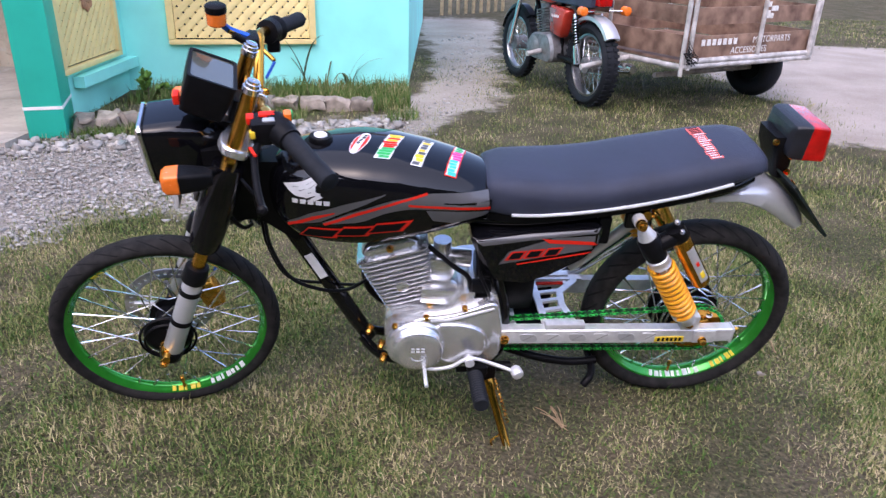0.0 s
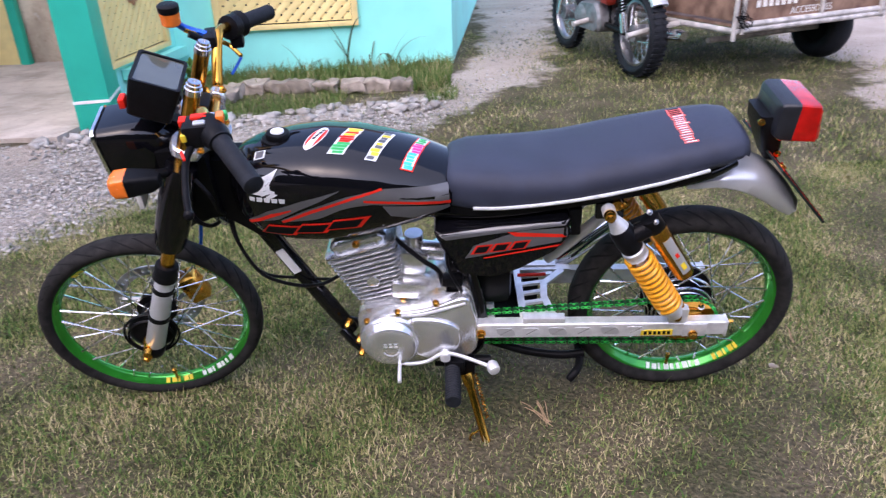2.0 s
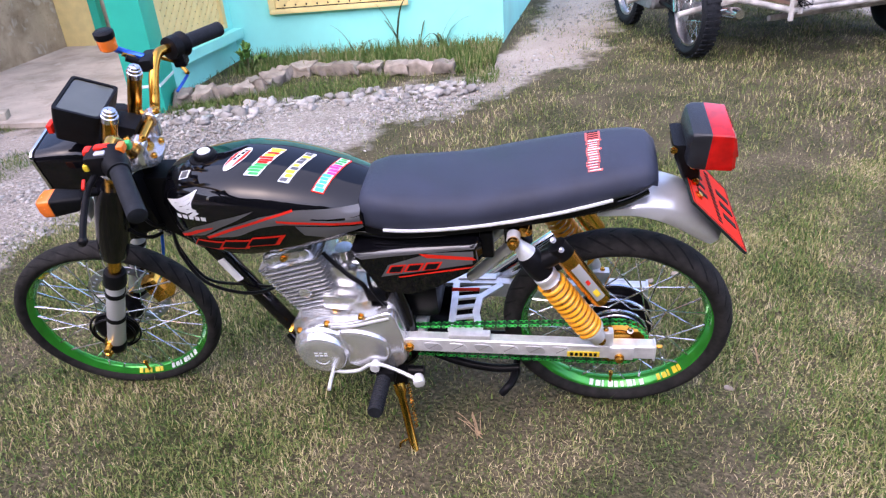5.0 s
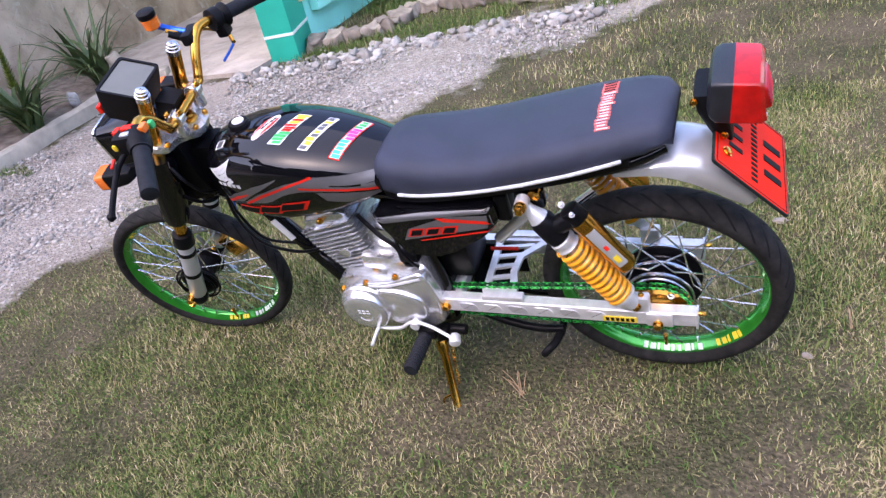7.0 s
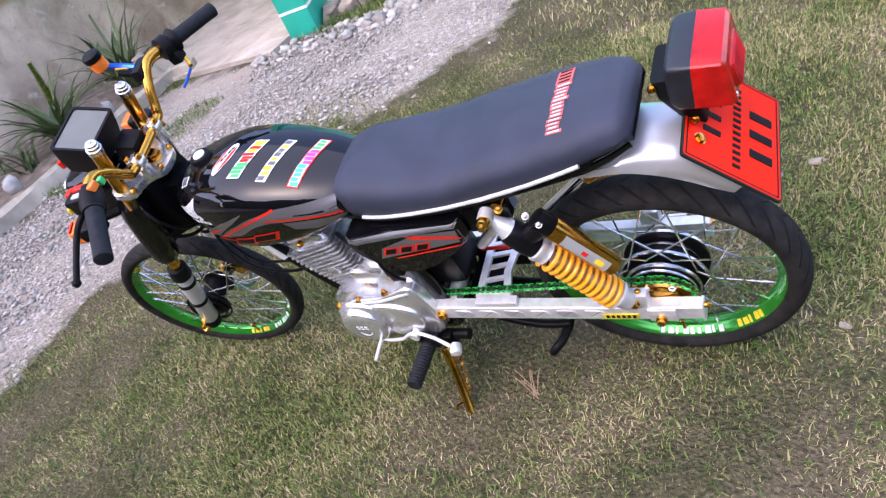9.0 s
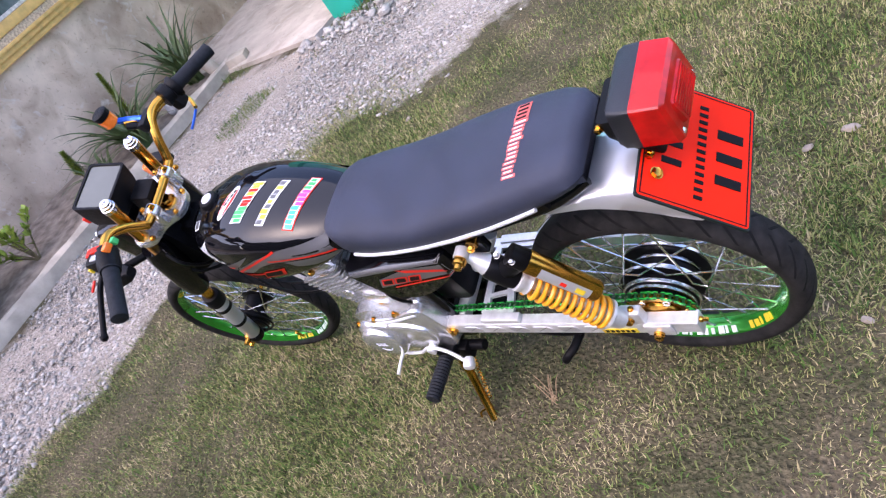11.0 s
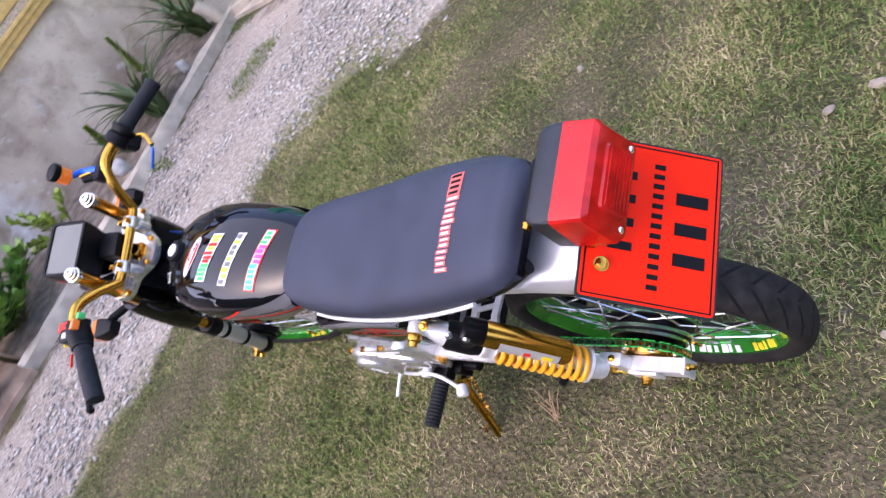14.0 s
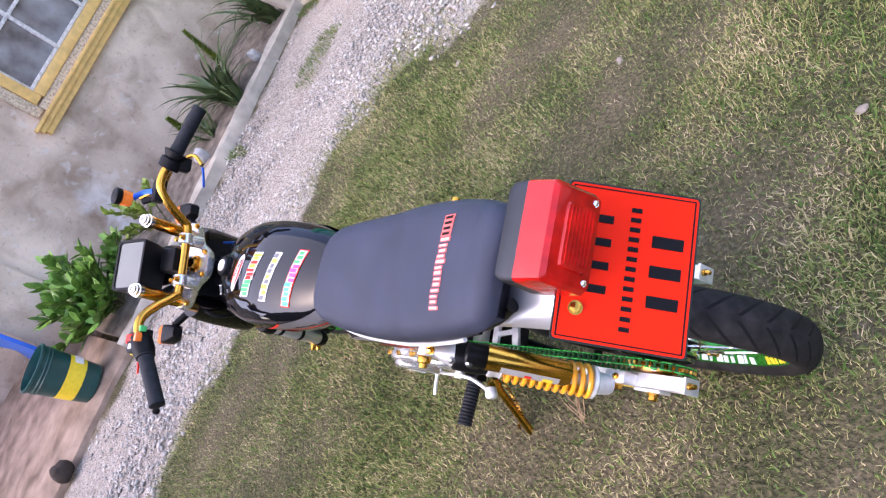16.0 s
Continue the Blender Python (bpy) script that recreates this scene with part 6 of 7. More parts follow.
for f, w, dpt in ((0, 0.045, 0.02), (0.3, 0.048, 0.024), (0.7, 0.036, 0.02), (1, 0.03, 0.014)):
    c_ = V(0.768, 0.024, 0.775).lerp(V(0.8, 0.024, 0.665), f)
    rings.append([c_ + V(v, u, 0) for u, v in rrect(w, dpt, 0.01)])
loft(bm, rings)
br = P("lamp_bracket", bm, PLASTIC, MOTO, "black lamp and plate bracket")
for p_ in ((0.75, -0.02, 0.765), (0.79, -0.03, 0.735), (0.8, -0.02, 0.69)):
    bm = new_bm()
    bolt(bm, V(*p_), (-0.2, -1, 0), 0.006, 0.008)
    P("bracket_bolt", bm, GOLD, br, "gold bolt")
p00, p01, p10 = V(0.787, -0.092, 0.69), V(0.78, 0.134, 0.692), V(0.909, -0.088, 0.556)
ex, ey = (p01 - p00), (p10 - p00)
en = ex.cross(ey).normalized()
if en.x < 0:
    en = -en


def pl(u, v, w=0.0):
    return p00 + ex * u + ey * v + en * w


PLBACK = mat("dark_plate_back", (0.012, 0.02, 0.018), 0.5, 0, 0.2, 20, spec=0.2)
bm = new_bm()
outl = rounded([(0, 0), (1, 0), (1, 1), (0, 1)], 0.03)
loft(bm, [[pl(u, v, w) for u, v in outl] for w in (-0.001, 0.0016)])
plate = P("number_plate", bm, REDPL, MOTO, "bright red number plate with a black border", angle=25)


def plate_bar(u0, v0, u1, v1, h=0.003, material=BLACKD, name="plate_bar"):
    bm = new_bm()
    loft(bm, [[pl(u, v, w) for u, v in ((u0, v0), (u1, v0), (u1, v1), (u0, v1))] for w in (0.0012, h)])
    P(name, bm, material, plate)


for a in ((0.015, 0.02, 0.985, 0.032), (0.015, 0.968, 0.985, 0.98), (0.015, 0.032, 0.023, 0.968), (0.977, 0.032, 0.985, 0.968)):
    plate_bar(*a, 0.0022, BLACKD, "plate_border")
for k in range(4):
    plate_bar(0.31 + 0.15 * k, 0.18, 0.36 + 0.15 * k, 0.36)
for k in range(13):
    plate_bar(0.1 + 0.063 * k, 0.49, 0.128 + 0.063 * k, 0.57)
for k in range(3):
    plate_bar(0.27 + 0.19 * k, 0.67, 0.345 + 0.19 * k, 0.91)
bm = new_bm()
bolt(bm, pl(0.2, 0.15, 0.001), en, 0.0085, 0.007)
P("plate_bolt", bm, GOLD, plate, "gold plate bolt")

outl = rounded([(-0.012, -0.014), (1.012, -0.014), (1.012, 1.014), (-0.012, 1.014)], 0.03)
bm = new_bm()
loft(bm, [[pl(u, v, w) for u, v in outl] for w in (-0.0045, 0.0012)])
P("plate_back", bm, PLBACK, plate, "dark green-black back sheet", angle=25)

# ---- red motorcycle with its wooden sidecar ----
REDP = mat("red_tank_paint", (0.42, 0.03, 0.015), 0.25, 0.2, 0.2, 10, coat=0.6)
WOODS = [mat("weathered_board", (0.17, 0.088, 0.055), 0.85, 0, 0.45, 9, 0.7, 160, col2=(0.31, 0.195, 0.135), rnd=0.25)]
PIPE = mat("worn_white_pipe", (0.5, 0.47, 0.43), 0.6, 0.1, 0.45, 14, 0.4, 200, col2=(0.66, 0.63, 0.6))
DULL = mat("oily_engine_metal", (0.24, 0.24, 0.245), 0.5, 0.55, 0.35, 20, 0.3, 200)
TRI = thing("motorcycle", "red and chrome working motorcycle parked on the grass", "motorcycle", pose(1.41, 3.88, 0, 0, 0, 106))


def T(name, bm, material, parent=TRI, label="", angle=38):
    return part(name, bm, material, parent, label, angle=angle)


def simple_wheel(name, c, R, width, parent, spokes=True):
    bm = new_bm()
    lathe(bm, [(-0.06, 0.02), (-0.055, 0.06), (0.055, 0.06), (0.06, 0.02)], c, n=24)
    hub = T(name, bm, DULL, parent, "spoked wheel hub")
    bm = new_bm()
    w, h = width / 2, 0.085
    prof = [(w * math.sin(a), R - h * 0.5 + h * 0.5 * math.cos(a)) for a in [radians(-140 + 280 * k / 10) for k in range(11)]]
    lathe(bm, prof, c, n=56, ring=True)
    tyre = T("tyre", bm, RUBBER, hub, "knobbly black tyre")
    bm = new_bm()
    for k in range(44):
        a = 2 * math.pi * k / 44
        for s in (-1, 1):
            m_ = Matrix.Translation(c) @ Matrix.Rotation(a + 0.07 * s, 4, "Y")
            box(bm, m_ @ V(0, s * w * 0.45, R - 0.003), (0.02, w * 0.7, 0.012), Matrix.Rotation(a + 0.07 * s, 4, "Y"))
    tagged(T("tread", bm, RUBBER, hub, "black tread blocks"), kind="stuff")
    bm = new_bm()
    ri = R - h
    lathe(bm, [(-w * 0.6, ri + 0.008), (-w * 0.6, ri - 0.006), (-w * 0.3, ri - 0.014), (w * 0.3, ri - 0.014), (w * 0.6, ri - 0.006), (w * 0.6, ri + 0.008)], c, n=56, ring=True)
    T("rim", bm, DISC, hub, "dull steel rim")
    if spokes:
        kinds = []
        for side in (-1, 1):
            for lean in (-1, 1):
                bm = new_bm()
                tube(bm, [V(0.055 * math.sin(lean), side * 0.04, 0.055 * math.cos(1.0)), V(0, side * 0.01, ri - 0.01)], 0.002, 5)
                kinds.append(mesh_of("spoke", bm, STEEL))
        for i in range(9):
            for j, me in enumerate(kinds):
                part("spoke", me, STEEL, hub, m=Matrix.Translation(c) @ Matrix.Rotation(2 * math.pi * (i + j / 4) / 9, 4, "Y"))
    return hub


simple_wheel("rear_wheel", V(0, 0, 0.285), 0.305, 0.125, TRI)
simple_wheel("front_wheel", V(1.22, 0, 0.285), 0.3, 0.085, TRI)
for sgn in (-1, 1):
    bm = new_bm()
    tube(bm, [V(0.02, sgn * 0.11, 0.3), V(0.11, sgn * 0.115, 0.64)], 0.012, 10)
    tube(bm, [V(0.018, sgn * 0.11, 0.29), V(0.05, sgn * 0.112, 0.42)], 0.026, 14)
    sh = T("rear_shock", bm, CHROME, TRI, "chrome and black rear shock")
    bm = new_bm()
    A, d = V(0.052, sgn * 0.112, 0.43), V(0.09, 0.005 * sgn, 0.34).normalized()
    u = d.orthogonal().normalized()
    v = d.cross(u)
    tube(bm, [A + d * (0.19 * k / 80) + (u * math.cos(k * 0.7) + v * math.sin(k * 0.7)) * 0.024 for k in range(81)], 0.005, 6)
    T("spring", bm, BLACK, sh, "black coil spring")
    bm = new_bm()
    tube(bm, [V(0.0, sgn * 0.09, 0.285), V(0.5, sgn * 0.08, 0.31)], 0.02, 10)
    T("swingarm", bm, BLACK, TRI, "black swingarm tube")
    bm = new_bm()
    tube(bm, [V(1.22, sgn * 0.09, 0.285), V(1.06, sgn * 0.09, 0.72)], [0.024, 0.02], 12)
    tube(bm, [V(1.06, sgn * 0.09, 0.7), V(0.98, sgn * 0.09, 0.92)], 0.02, 12)
    T("fork_leg", bm, CHROME, TRI, "chrome fork leg")
    bm = new_bm()
    tube(bm, [V(-0.07, sgn * 0.06, 0.68), V(-0.1, sgn * 0.15, 0.68)], 0.008, 8)
    ind = T("indicator", bm, CHROME, TRI, "chrome turn signal")
    bm = new_bm()
    lathe(bm, [(-0.035, 0.02), (-0.03, 0.032), (0.02, 0.034), (0.03, 0.02)], V(-0.1, sgn * 0.18, 0.68), (1, 0, 0), 16)
    T("indicator_lens", bm, ORLENS, ind, "orange lens")
bm = new_bm()
rings = []
for k in range(13):
    a = radians(38 + 82 * k / 12)
    for_ = V(-math.cos(a) * 0.34, 0, math.sin(a) * 0.34 + 0.3)
    n_ = V(-math.cos(a), 0, math.sin(a))
    rings.append([for_ + V(0, u, 0) + n_ * w for u, w in ((-0.06, -0.03), (-0.055, -0.005), (-0.03, 0.006), (0.03, 0.006), (0.055, -0.005), (0.06, -0.03), (0.05, -0.034), (0, -0.002), (-0.05, -0.034))])
loft(bm, rings)
T("rear_fender", bm, SILVER, TRI, "silver rear fender")
bm = new_bm()
rings = []
for k in range(9):
    a = radians(20 + 110 * k / 8)
    n_ = V(math.cos(a), 0, math.sin(a))
    rings.append([V(1.22, 0, 0.285) + n_ * (0.33 + w) + V(0, u, 0) for u, w in ((-0.05, -0.03), (-0.03, 0.004), (0.03, 0.004), (0.05, -0.03), (0.04, -0.032), (0, -0.004), (-0.04, -0.032))])
loft(bm, rings)
T("front_fender", bm, BLACK, TRI, "black front fender")
bm = new_bm()
box(bm, V(-0.08, 0, 0.745), (0.07, 0.11, 0.07), None, 0.012)
T("tail_lamp", bm, REDLENS, TRI, "red tail lamp")
bm = new_bm()
rings = [[V(x, u * w, 0.7 + v) for u, v in rounded([(-1, 0.0), (1, 0.0), (0.9, h), (-0.9, h)], 0.03)] for x, w, h in ((-0.06, 0.1, 0.06), (0.0, 0.125, 0.09), (0.4, 0.125, 0.085), (0.52, 0.1, 0.06))]
loft(bm, rings)
T("seat", bm, VINYL, TRI, "black bench seat")
bm = new_bm()
rings = [[V(x, u * w, z + v * h) for u, v in rounded([(-0.8, -0.5), (0.8, -0.5), (1, 0.1), (0.6, 0.5), (-0.6, 0.5), (-1, 0.1)], 0.2)] for x, w, z, h in ((0.5, 0.07, 0.74, 0.1), (0.56, 0.11, 0.76, 0.17), (0.75, 0.14, 0.79, 0.22), (0.92, 0.12, 0.81, 0.2), (0.97, 0.07, 0.81, 0.12))]
loft(bm, rings)
T("fuel_tank", bm, REDP, TRI, "red fuel tank", 50)
for sgn in (-1, 1):
    bm = new_bm()
    plate_bev(bm, rounded([(0.2, 0.66), (0.5, 0.68), (0.45, 0.46), (0.28, 0.44)], 0.04), sgn * 0.06, sgn * 0.13, 0.02)
    T("side_panel", bm, REDP, TRI, "red side panel with a small white mark", 50)
bm = new_bm()
for k in range(4):
    box(bm, V(0.33 + 0.03 * k, 0.1315, 0.6), (0.02, 0.002, 0.02))
T("panel_mark", bm, WHITE, TRI, "white bars")
bm = new_bm()
outl = rounded([(0.36, 0.24), (0.74, 0.24), (0.82, 0.34), (0.72, 0.44), (0.42, 0.46), (0.34, 0.34)], 0.05)
loft(bm, [[V(0.58 + (u - 0.58) * k, y, 0.34 + (v - 0.34) * k) for u, v in outl] for k, y in ((0.9, -0.15), (1, -0.13), (1, 0.13), (0.9, 0.15))])
lathe(bm, [(0, 0.085), (0.02, 0.08), (0.035, 0.06), (0.036, 0)], V(0.66, 0.13, 0.34), n=28)
lathe(bm, [(0, 0.07), (0.02, 0.065), (0.03, 0.04), (0.031, 0)], V(0.48, 0.13, 0.36), n=28)
T("engine_case", bm, DULL, TRI, "cast silver engine")
bm = new_bm()
cyl(bm, V(0.68, 0, 0.42), V(0.74, 0, 0.66), 0.06, n=20)
for k in range(9):
    p_ = V(0.688 + 0.005 * k, 0, 0.45 + 0.021 * k)
    box(bm, p_, (0.15, 0.15, 0.006), Matrix.Rotation(0.24, 4, "Y"), 0.001)
T("cylinder", bm, DULL, TRI, "finned cylinder")
bm = new_bm()
tube(bm, spline([V(0.8, -0.03, 0.6), V(0.88, -0.08, 0.5), V(0.84, -0.14, 0.3), V(0.7, -0.16, 0.22), V(0.4, -0.17, 0.22)], 5), 0.02, 12)
tube(bm, [V(0.4, -0.17, 0.22), V(0.36, -0.17, 0.225), V(-0.22, -0.2, 0.285), V(-0.26, -0.2, 0.288)], [0.02, 0.04, 0.042, 0.03], 18)
T("exhaust", bm, CHROME, TRI, "chrome exhaust")
bm = new_bm()
tube(bm, [V(1.02, 0, 0.8), V(0.86, 0, 0.55), V(0.76, 0, 0.27), V(0.3, 0, 0.25)], 0.02, 10)
tube(bm, [V(0.98, 0, 0.78), V(0.5, 0, 0.7), V(0.0, 0.07, 0.7)], 0.018, 10)
tube(bm, [V(0.5, 0.0, 0.7), V(0.35, 0.06, 0.3)], 0.018, 10)
T("frame", bm, BLACK, TRI, "black tube frame")
bm = new_bm()
tube(bm, spline([V(0.8, 0.36, 0.98), V(0.9, 0.25, 1.0), V(0.98, 0.08, 0.96), V(0.98, -0.08, 0.96), V(0.9, -0.25, 1.0), V(0.8, -0.36, 0.98)], 5), 0.012, 10)
T("handlebar", bm, CHROME, TRI, "chrome handlebar")
bm = new_bm()
lathe(bm, [(-0.08, 0.04), (-0.05, 0.08), (0.03, 0.09), (0.05, 0.08), (0.055, 0.0)], V(1.08, 0, 0.84), (1, 0, 0), 24)
T("headlight", bm, CHROME, TRI, "round chrome headlight")

CAR = thing("sidecar", "open wooden goods sidecar with worn white pipe frame and painted sign", "sidecar", pose(1.9, 3.38, 0, 0, 0, 26))
CW, CL, CH, FZ = 1.42, 1.5, 0.98, 0.36


def C(name, bm, material, label="", parent=CAR):
    return part(name, bm, material, parent, label)


for nm, a, b in (("rear_rail", (0, 0, FZ), (CW, 0, FZ)), ("front_rail", (0, CL, FZ), (CW, CL, FZ)), ("side_rail", (0, 0, FZ), (0, CL, FZ)), ("side_rail", (CW, 0, FZ), (CW, CL, FZ)),
                 ("rear_rail", (0, 0, FZ + 0.035), (CW, 0, FZ + 0.035)), ("top_rail", (0, 0, CH), (0, CL, CH)), ("top_rail", (CW, 0, CH), (CW, CL, CH)), ("top_rail", (0, CL, CH), (CW, CL, CH)), ("top_rail", (0, 0, CH), (CW, 0, CH)),
                 ("post", (0, 0, FZ - 0.06), (0, 0, CH)), ("post", (0.05, -0.012, FZ - 0.02), (0.05, -0.012, CH)), ("post", (CW, 0, FZ - 0.03), (CW, 0, CH)), ("post", (CW - 0.05, -0.012, FZ), (CW - 0.05, -0.012, CH)), ("post", (0, CL, FZ), (0, CL, CH)), ("post", (CW, CL, FZ), (CW, CL, CH)), ("post", (0, CL / 2, FZ), (0, CL / 2, CH)), ("post", (CW, CL / 2, FZ), (CW, CL / 2, CH)),
                 ("post", (CW * 0.55, 0.0, FZ), (CW * 0.55, 0.0, CH)), ("link_bar", (0, 0.5, FZ), (-0.42, 0.55, 0.3)), ("link_bar", (0, 1.2, FZ), (-0.42, 1.2, 0.3)), ("axle", (0.2, 0.42, 0.225), (CW + 0.02, 0.42, 0.225))):
    bm = new_bm()
    tube(bm, [V(*a), V(*b)], 0.02 if nm != "post" else 0.0165, 10)
    C(nm, bm, PIPE)


def board(a, b, h, t, side):
    bm = new_bm()
    a, b = V(*a), V(*b)
    d = (b - a)
    ang = math.atan2(d.y, d.x)
    box(bm, (a + b) / 2, (d.length, t, h), Matrix.Rotation(ang, 4, "Z"), 0.003)
    return C("board", bm, WOODS[0], "weathered brown board" if side else "")


for z, h in ((FZ + 0.125, 0.15), (FZ + 0.33, 0.115), (FZ + 0.53, 0.09)):
    sign = board((0.02, 0.024, z), (CW - 0.02, 0.024, z), h, 0.018, True)
    board((0.024, 0.04, z + 0.01), (0.024, CL - 0.02, z + 0.01), h, 0.018, True)
    board((CW - 0.024, 0.04, z), (CW - 0.024, CL - 0.02, z), h, 0.018, True)
    board((0.04, CL - 0.024, z), (CW - 0.04, CL - 0.024, z), h, 0.018, True)
for k in range(9):
    bm = new_bm()
    box(bm, V(0.1 + (CW - 0.2) * k / 8, CL / 2, FZ + 0.03), ((CW - 0.2) / 8 - 0.012, CL - 0.1, 0.02), None, 0.003)
    C("floor_board", bm, WOODS[0])


def lettering(text, size, m, parent, material, name):
    cu = bpy.data.curves.new(name, "FONT")
    cu.body, cu.size, cu.extrude, cu.align_x = text, size, 0.0008, "LEFT"
    tmp = bpy.data.objects.new(name, cu)
    scene.collection.objects.link(tmp)
    me = bpy.data.meshes.new_from_object(tmp.evaluated_get(bpy.context.evaluated_depsgraph_get()))
    bpy.data.objects.remove(tmp)
    me.materials.clear()
    me.materials.append(material)
    return part(name, me, material, parent, "white hand-painted lettering", m)


PAINT = mat("hand_painted_white", (0.72, 0.7, 0.66), 0.7, 0, 0.2, 60)
R0 = Matrix.Rotation(radians(90), 4, "X")
lettering("MOTORPARTS", 0.066, Matrix.Translation((0.72, 0.013, FZ + 0.135)) @ R0, CAR, PAINT, "sign_word")
lettering("ACCESSORIES", 0.064, Matrix.Translation((0.5, 0.013, FZ + 0.068)) @ R0, CAR, PAINT, "sign_word")
for k in range(7):
    bm = new_bm()
    box(bm, V(0.2 + 0.055 * k, 0.0125, FZ + 0.155), (0.034, 0.004, 0.042))
    C("sign_bar", bm, PAINT)
bm = new_bm()
for x, z in ((0.82, 0.33), (0.82, 0.39), (0.9, 0.36), (0.86, 0.31)):
    box(bm, V(x, 0.0125, FZ + z + 0.01), (0.07, 0.004, 0.035))
C("sign_mark", bm, PAINT, "white painted mark")
bm = new_bm()
c = V(CW - 0.08, 0.42, 0.225)
lathe(bm, [(-0.05, 0.03), (-0.05, 0.12), (0.05, 0.12), (0.05, 0.03)], c, (1, 0, 0), 24)
hub = C("wheel", bm, BLACK, "small dark wheel")
bm = new_bm()
lathe(bm, [(0.105 * math.sin(a), 0.165 + 0.075 * math.cos(a)) for a in [radians(-150 + 300 * k / 12) for k in range(13)]], c, (1, 0, 0), 40, ring=True)
C("tyre", bm, RUBBER, "wide black tyre", hub)
bm = new_bm()
for k in range(14):
    a = k * 1.9
    tube(bm, spline([V(0.02, -0.02, FZ + 0.02 + 0.012 * k), V(0.06 + 0.05 * math.cos(a), -0.05, FZ + 0.05 + 0.04 * math.sin(a)), V(0.0 + 0.03 * math.sin(a), -0.03, FZ + 0.1)], 4), 0.002, 5)
C("wire_tangle", bm, BLACK, "tangle of binding wire")

# ---- garden and yard things ----
LEAFD = mat("strap_leaf", (0.05, 0.11, 0.03), 0.5, 0, 0.35, 12, island=0.35, col2=(0.12, 0.17, 0.06))
LEAFB = mat("bright_leaf", (0.07, 0.19, 0.025), 0.45, 0, 0.3, 20, island=0.4, col2=(0.16, 0.3, 0.05))
LEAFY = mat("lime_leaf", (0.16, 0.26, 0.03), 0.5, 0, 0.3, 25, island=0.35, col2=(0.3, 0.38, 0.06))
STEM = mat("plant_stem", (0.12, 0.1, 0.05), 0.8, 0, 0.3, 30)
PALE = mat("pale_stone", (0.42, 0.4, 0.38), 0.8, 0, 0.25, 20, 0.5, 150)
rnd_g = random.Random(5)


def strap(bm, base, ang, length, arch, w):
    d = V(math.cos(ang), math.sin(ang), 0)
    s = V(-d.y, d.x, 0)
    k = 9
    left, right, mid = [], [], []
    for i in range(k):
        f = i / (k - 1)
        p = base + d * (length * f * (0.3 + 0.6 * arch * f)) + V(0, 0, length * (f * (1.05 - 0.25 * arch) - arch * 0.62 * f ** 2.6))
        ww = w * (1 - f ** 2.2) * (0.6 + 0.8 * min(1, f * 4)) + 0.0004
        left.append(bm.verts.new(p + s * ww))
        right.append(bm.verts.new(p - s * ww))
        mid.append(bm.verts.new(p - V(0, 0, ww * 0.45)))
    for i in range(k - 1):
        bm.faces.new((left[i], mid[i], mid[i + 1], left[i + 1]))
        bm.faces.new((mid[i], right[i], right[i + 1], mid[i + 1]))


def strap_plant(x, y, z, n, lo, hi, w, label, material=LEAFD):
    top = thing("strap_leaf_plant", label, "plant", pose(x, y, z))
    for k in range(n):
        bm = new_bm()
        strap(bm, V(rnd_g.uniform(-0.05, 0.05), rnd_g.uniform(-0.05, 0.05), -0.02), rnd_g.uniform(0, 6.28), rnd_g.uniform(lo, hi), rnd_g.uniform(0.25, 1.0), w * rnd_g.uniform(0.7, 1.2))
        part("leaf", bm, material, top, angle=80)
    return top


strap_plant(-3.32, 1.68, 0.07, 64, 0.3, 0.68, 0.012, "clump of long arching dark green strap leaves")
strap_plant(-3.42, 2.44, 0.07, 46, 0.34, 0.78, 0.013, "tall clump of arching dark green strap leaves")
strap_plant(-3.48, 1.42, 0.07, 18, 0.2, 0.4, 0.009, "small clump of dark green strap leaves")
strap_plant(-3.9, 2.75, 0.03, 16, 0.4, 0.8, 0.012, "thin tall strap leaves against the grey wall")
for x, y, n, lo, hi in ((-0.78, 4.3, 4, 0.5, 0.85), (-0.62, 4.36, 4, 0.45, 0.75), (-0.42, 4.38, 7, 0.2, 0.5), (-1.05, 4.2, 4, 0.25, 0.45), (-0.2, 4.42, 5, 0.12, 0.25)):
    strap_plant(x, y, 0.0, n, lo, hi, 0.005, "few tall grass stems beside the turquoise wall")


def leaf(bm, p, d, up, L, w):
    d = d.normalized()
    s = d.cross(up).normalized()
    u = s.cross(d)
    pts = [(0, 0), (0.25, 0.8), (0.55, 1.0), (0.8, 0.7), (1.0, 0.0)]
    l = [bm.verts.new(p + d * L * f + s * w * g + u * (0.12 * L * f * (1 - f))) for f, g in pts]
    r = [bm.verts.new(p + d * L * f - s * w * g + u * (0.12 * L * f * (1 - f))) for f, g in pts[1:-1]]
    m = [bm.verts.new(p + d * L * f - u * 0.03 * L) for f, g in pts[1:-1]]
    bm.faces.new((l[0], l[1], m[0]))
    bm.faces.new((l[0], m[0], r[0]))
    for i in range(2):
        bm.faces.new((l[i + 1], l[i + 2], m[i + 1], m[i]))
        bm.faces.new((m[i], m[i + 1], r[i + 1], r[i]))
    bm.faces.new((l[3], l[4], m[2]))
    bm.faces.new((m[2], l[4], r[2]))


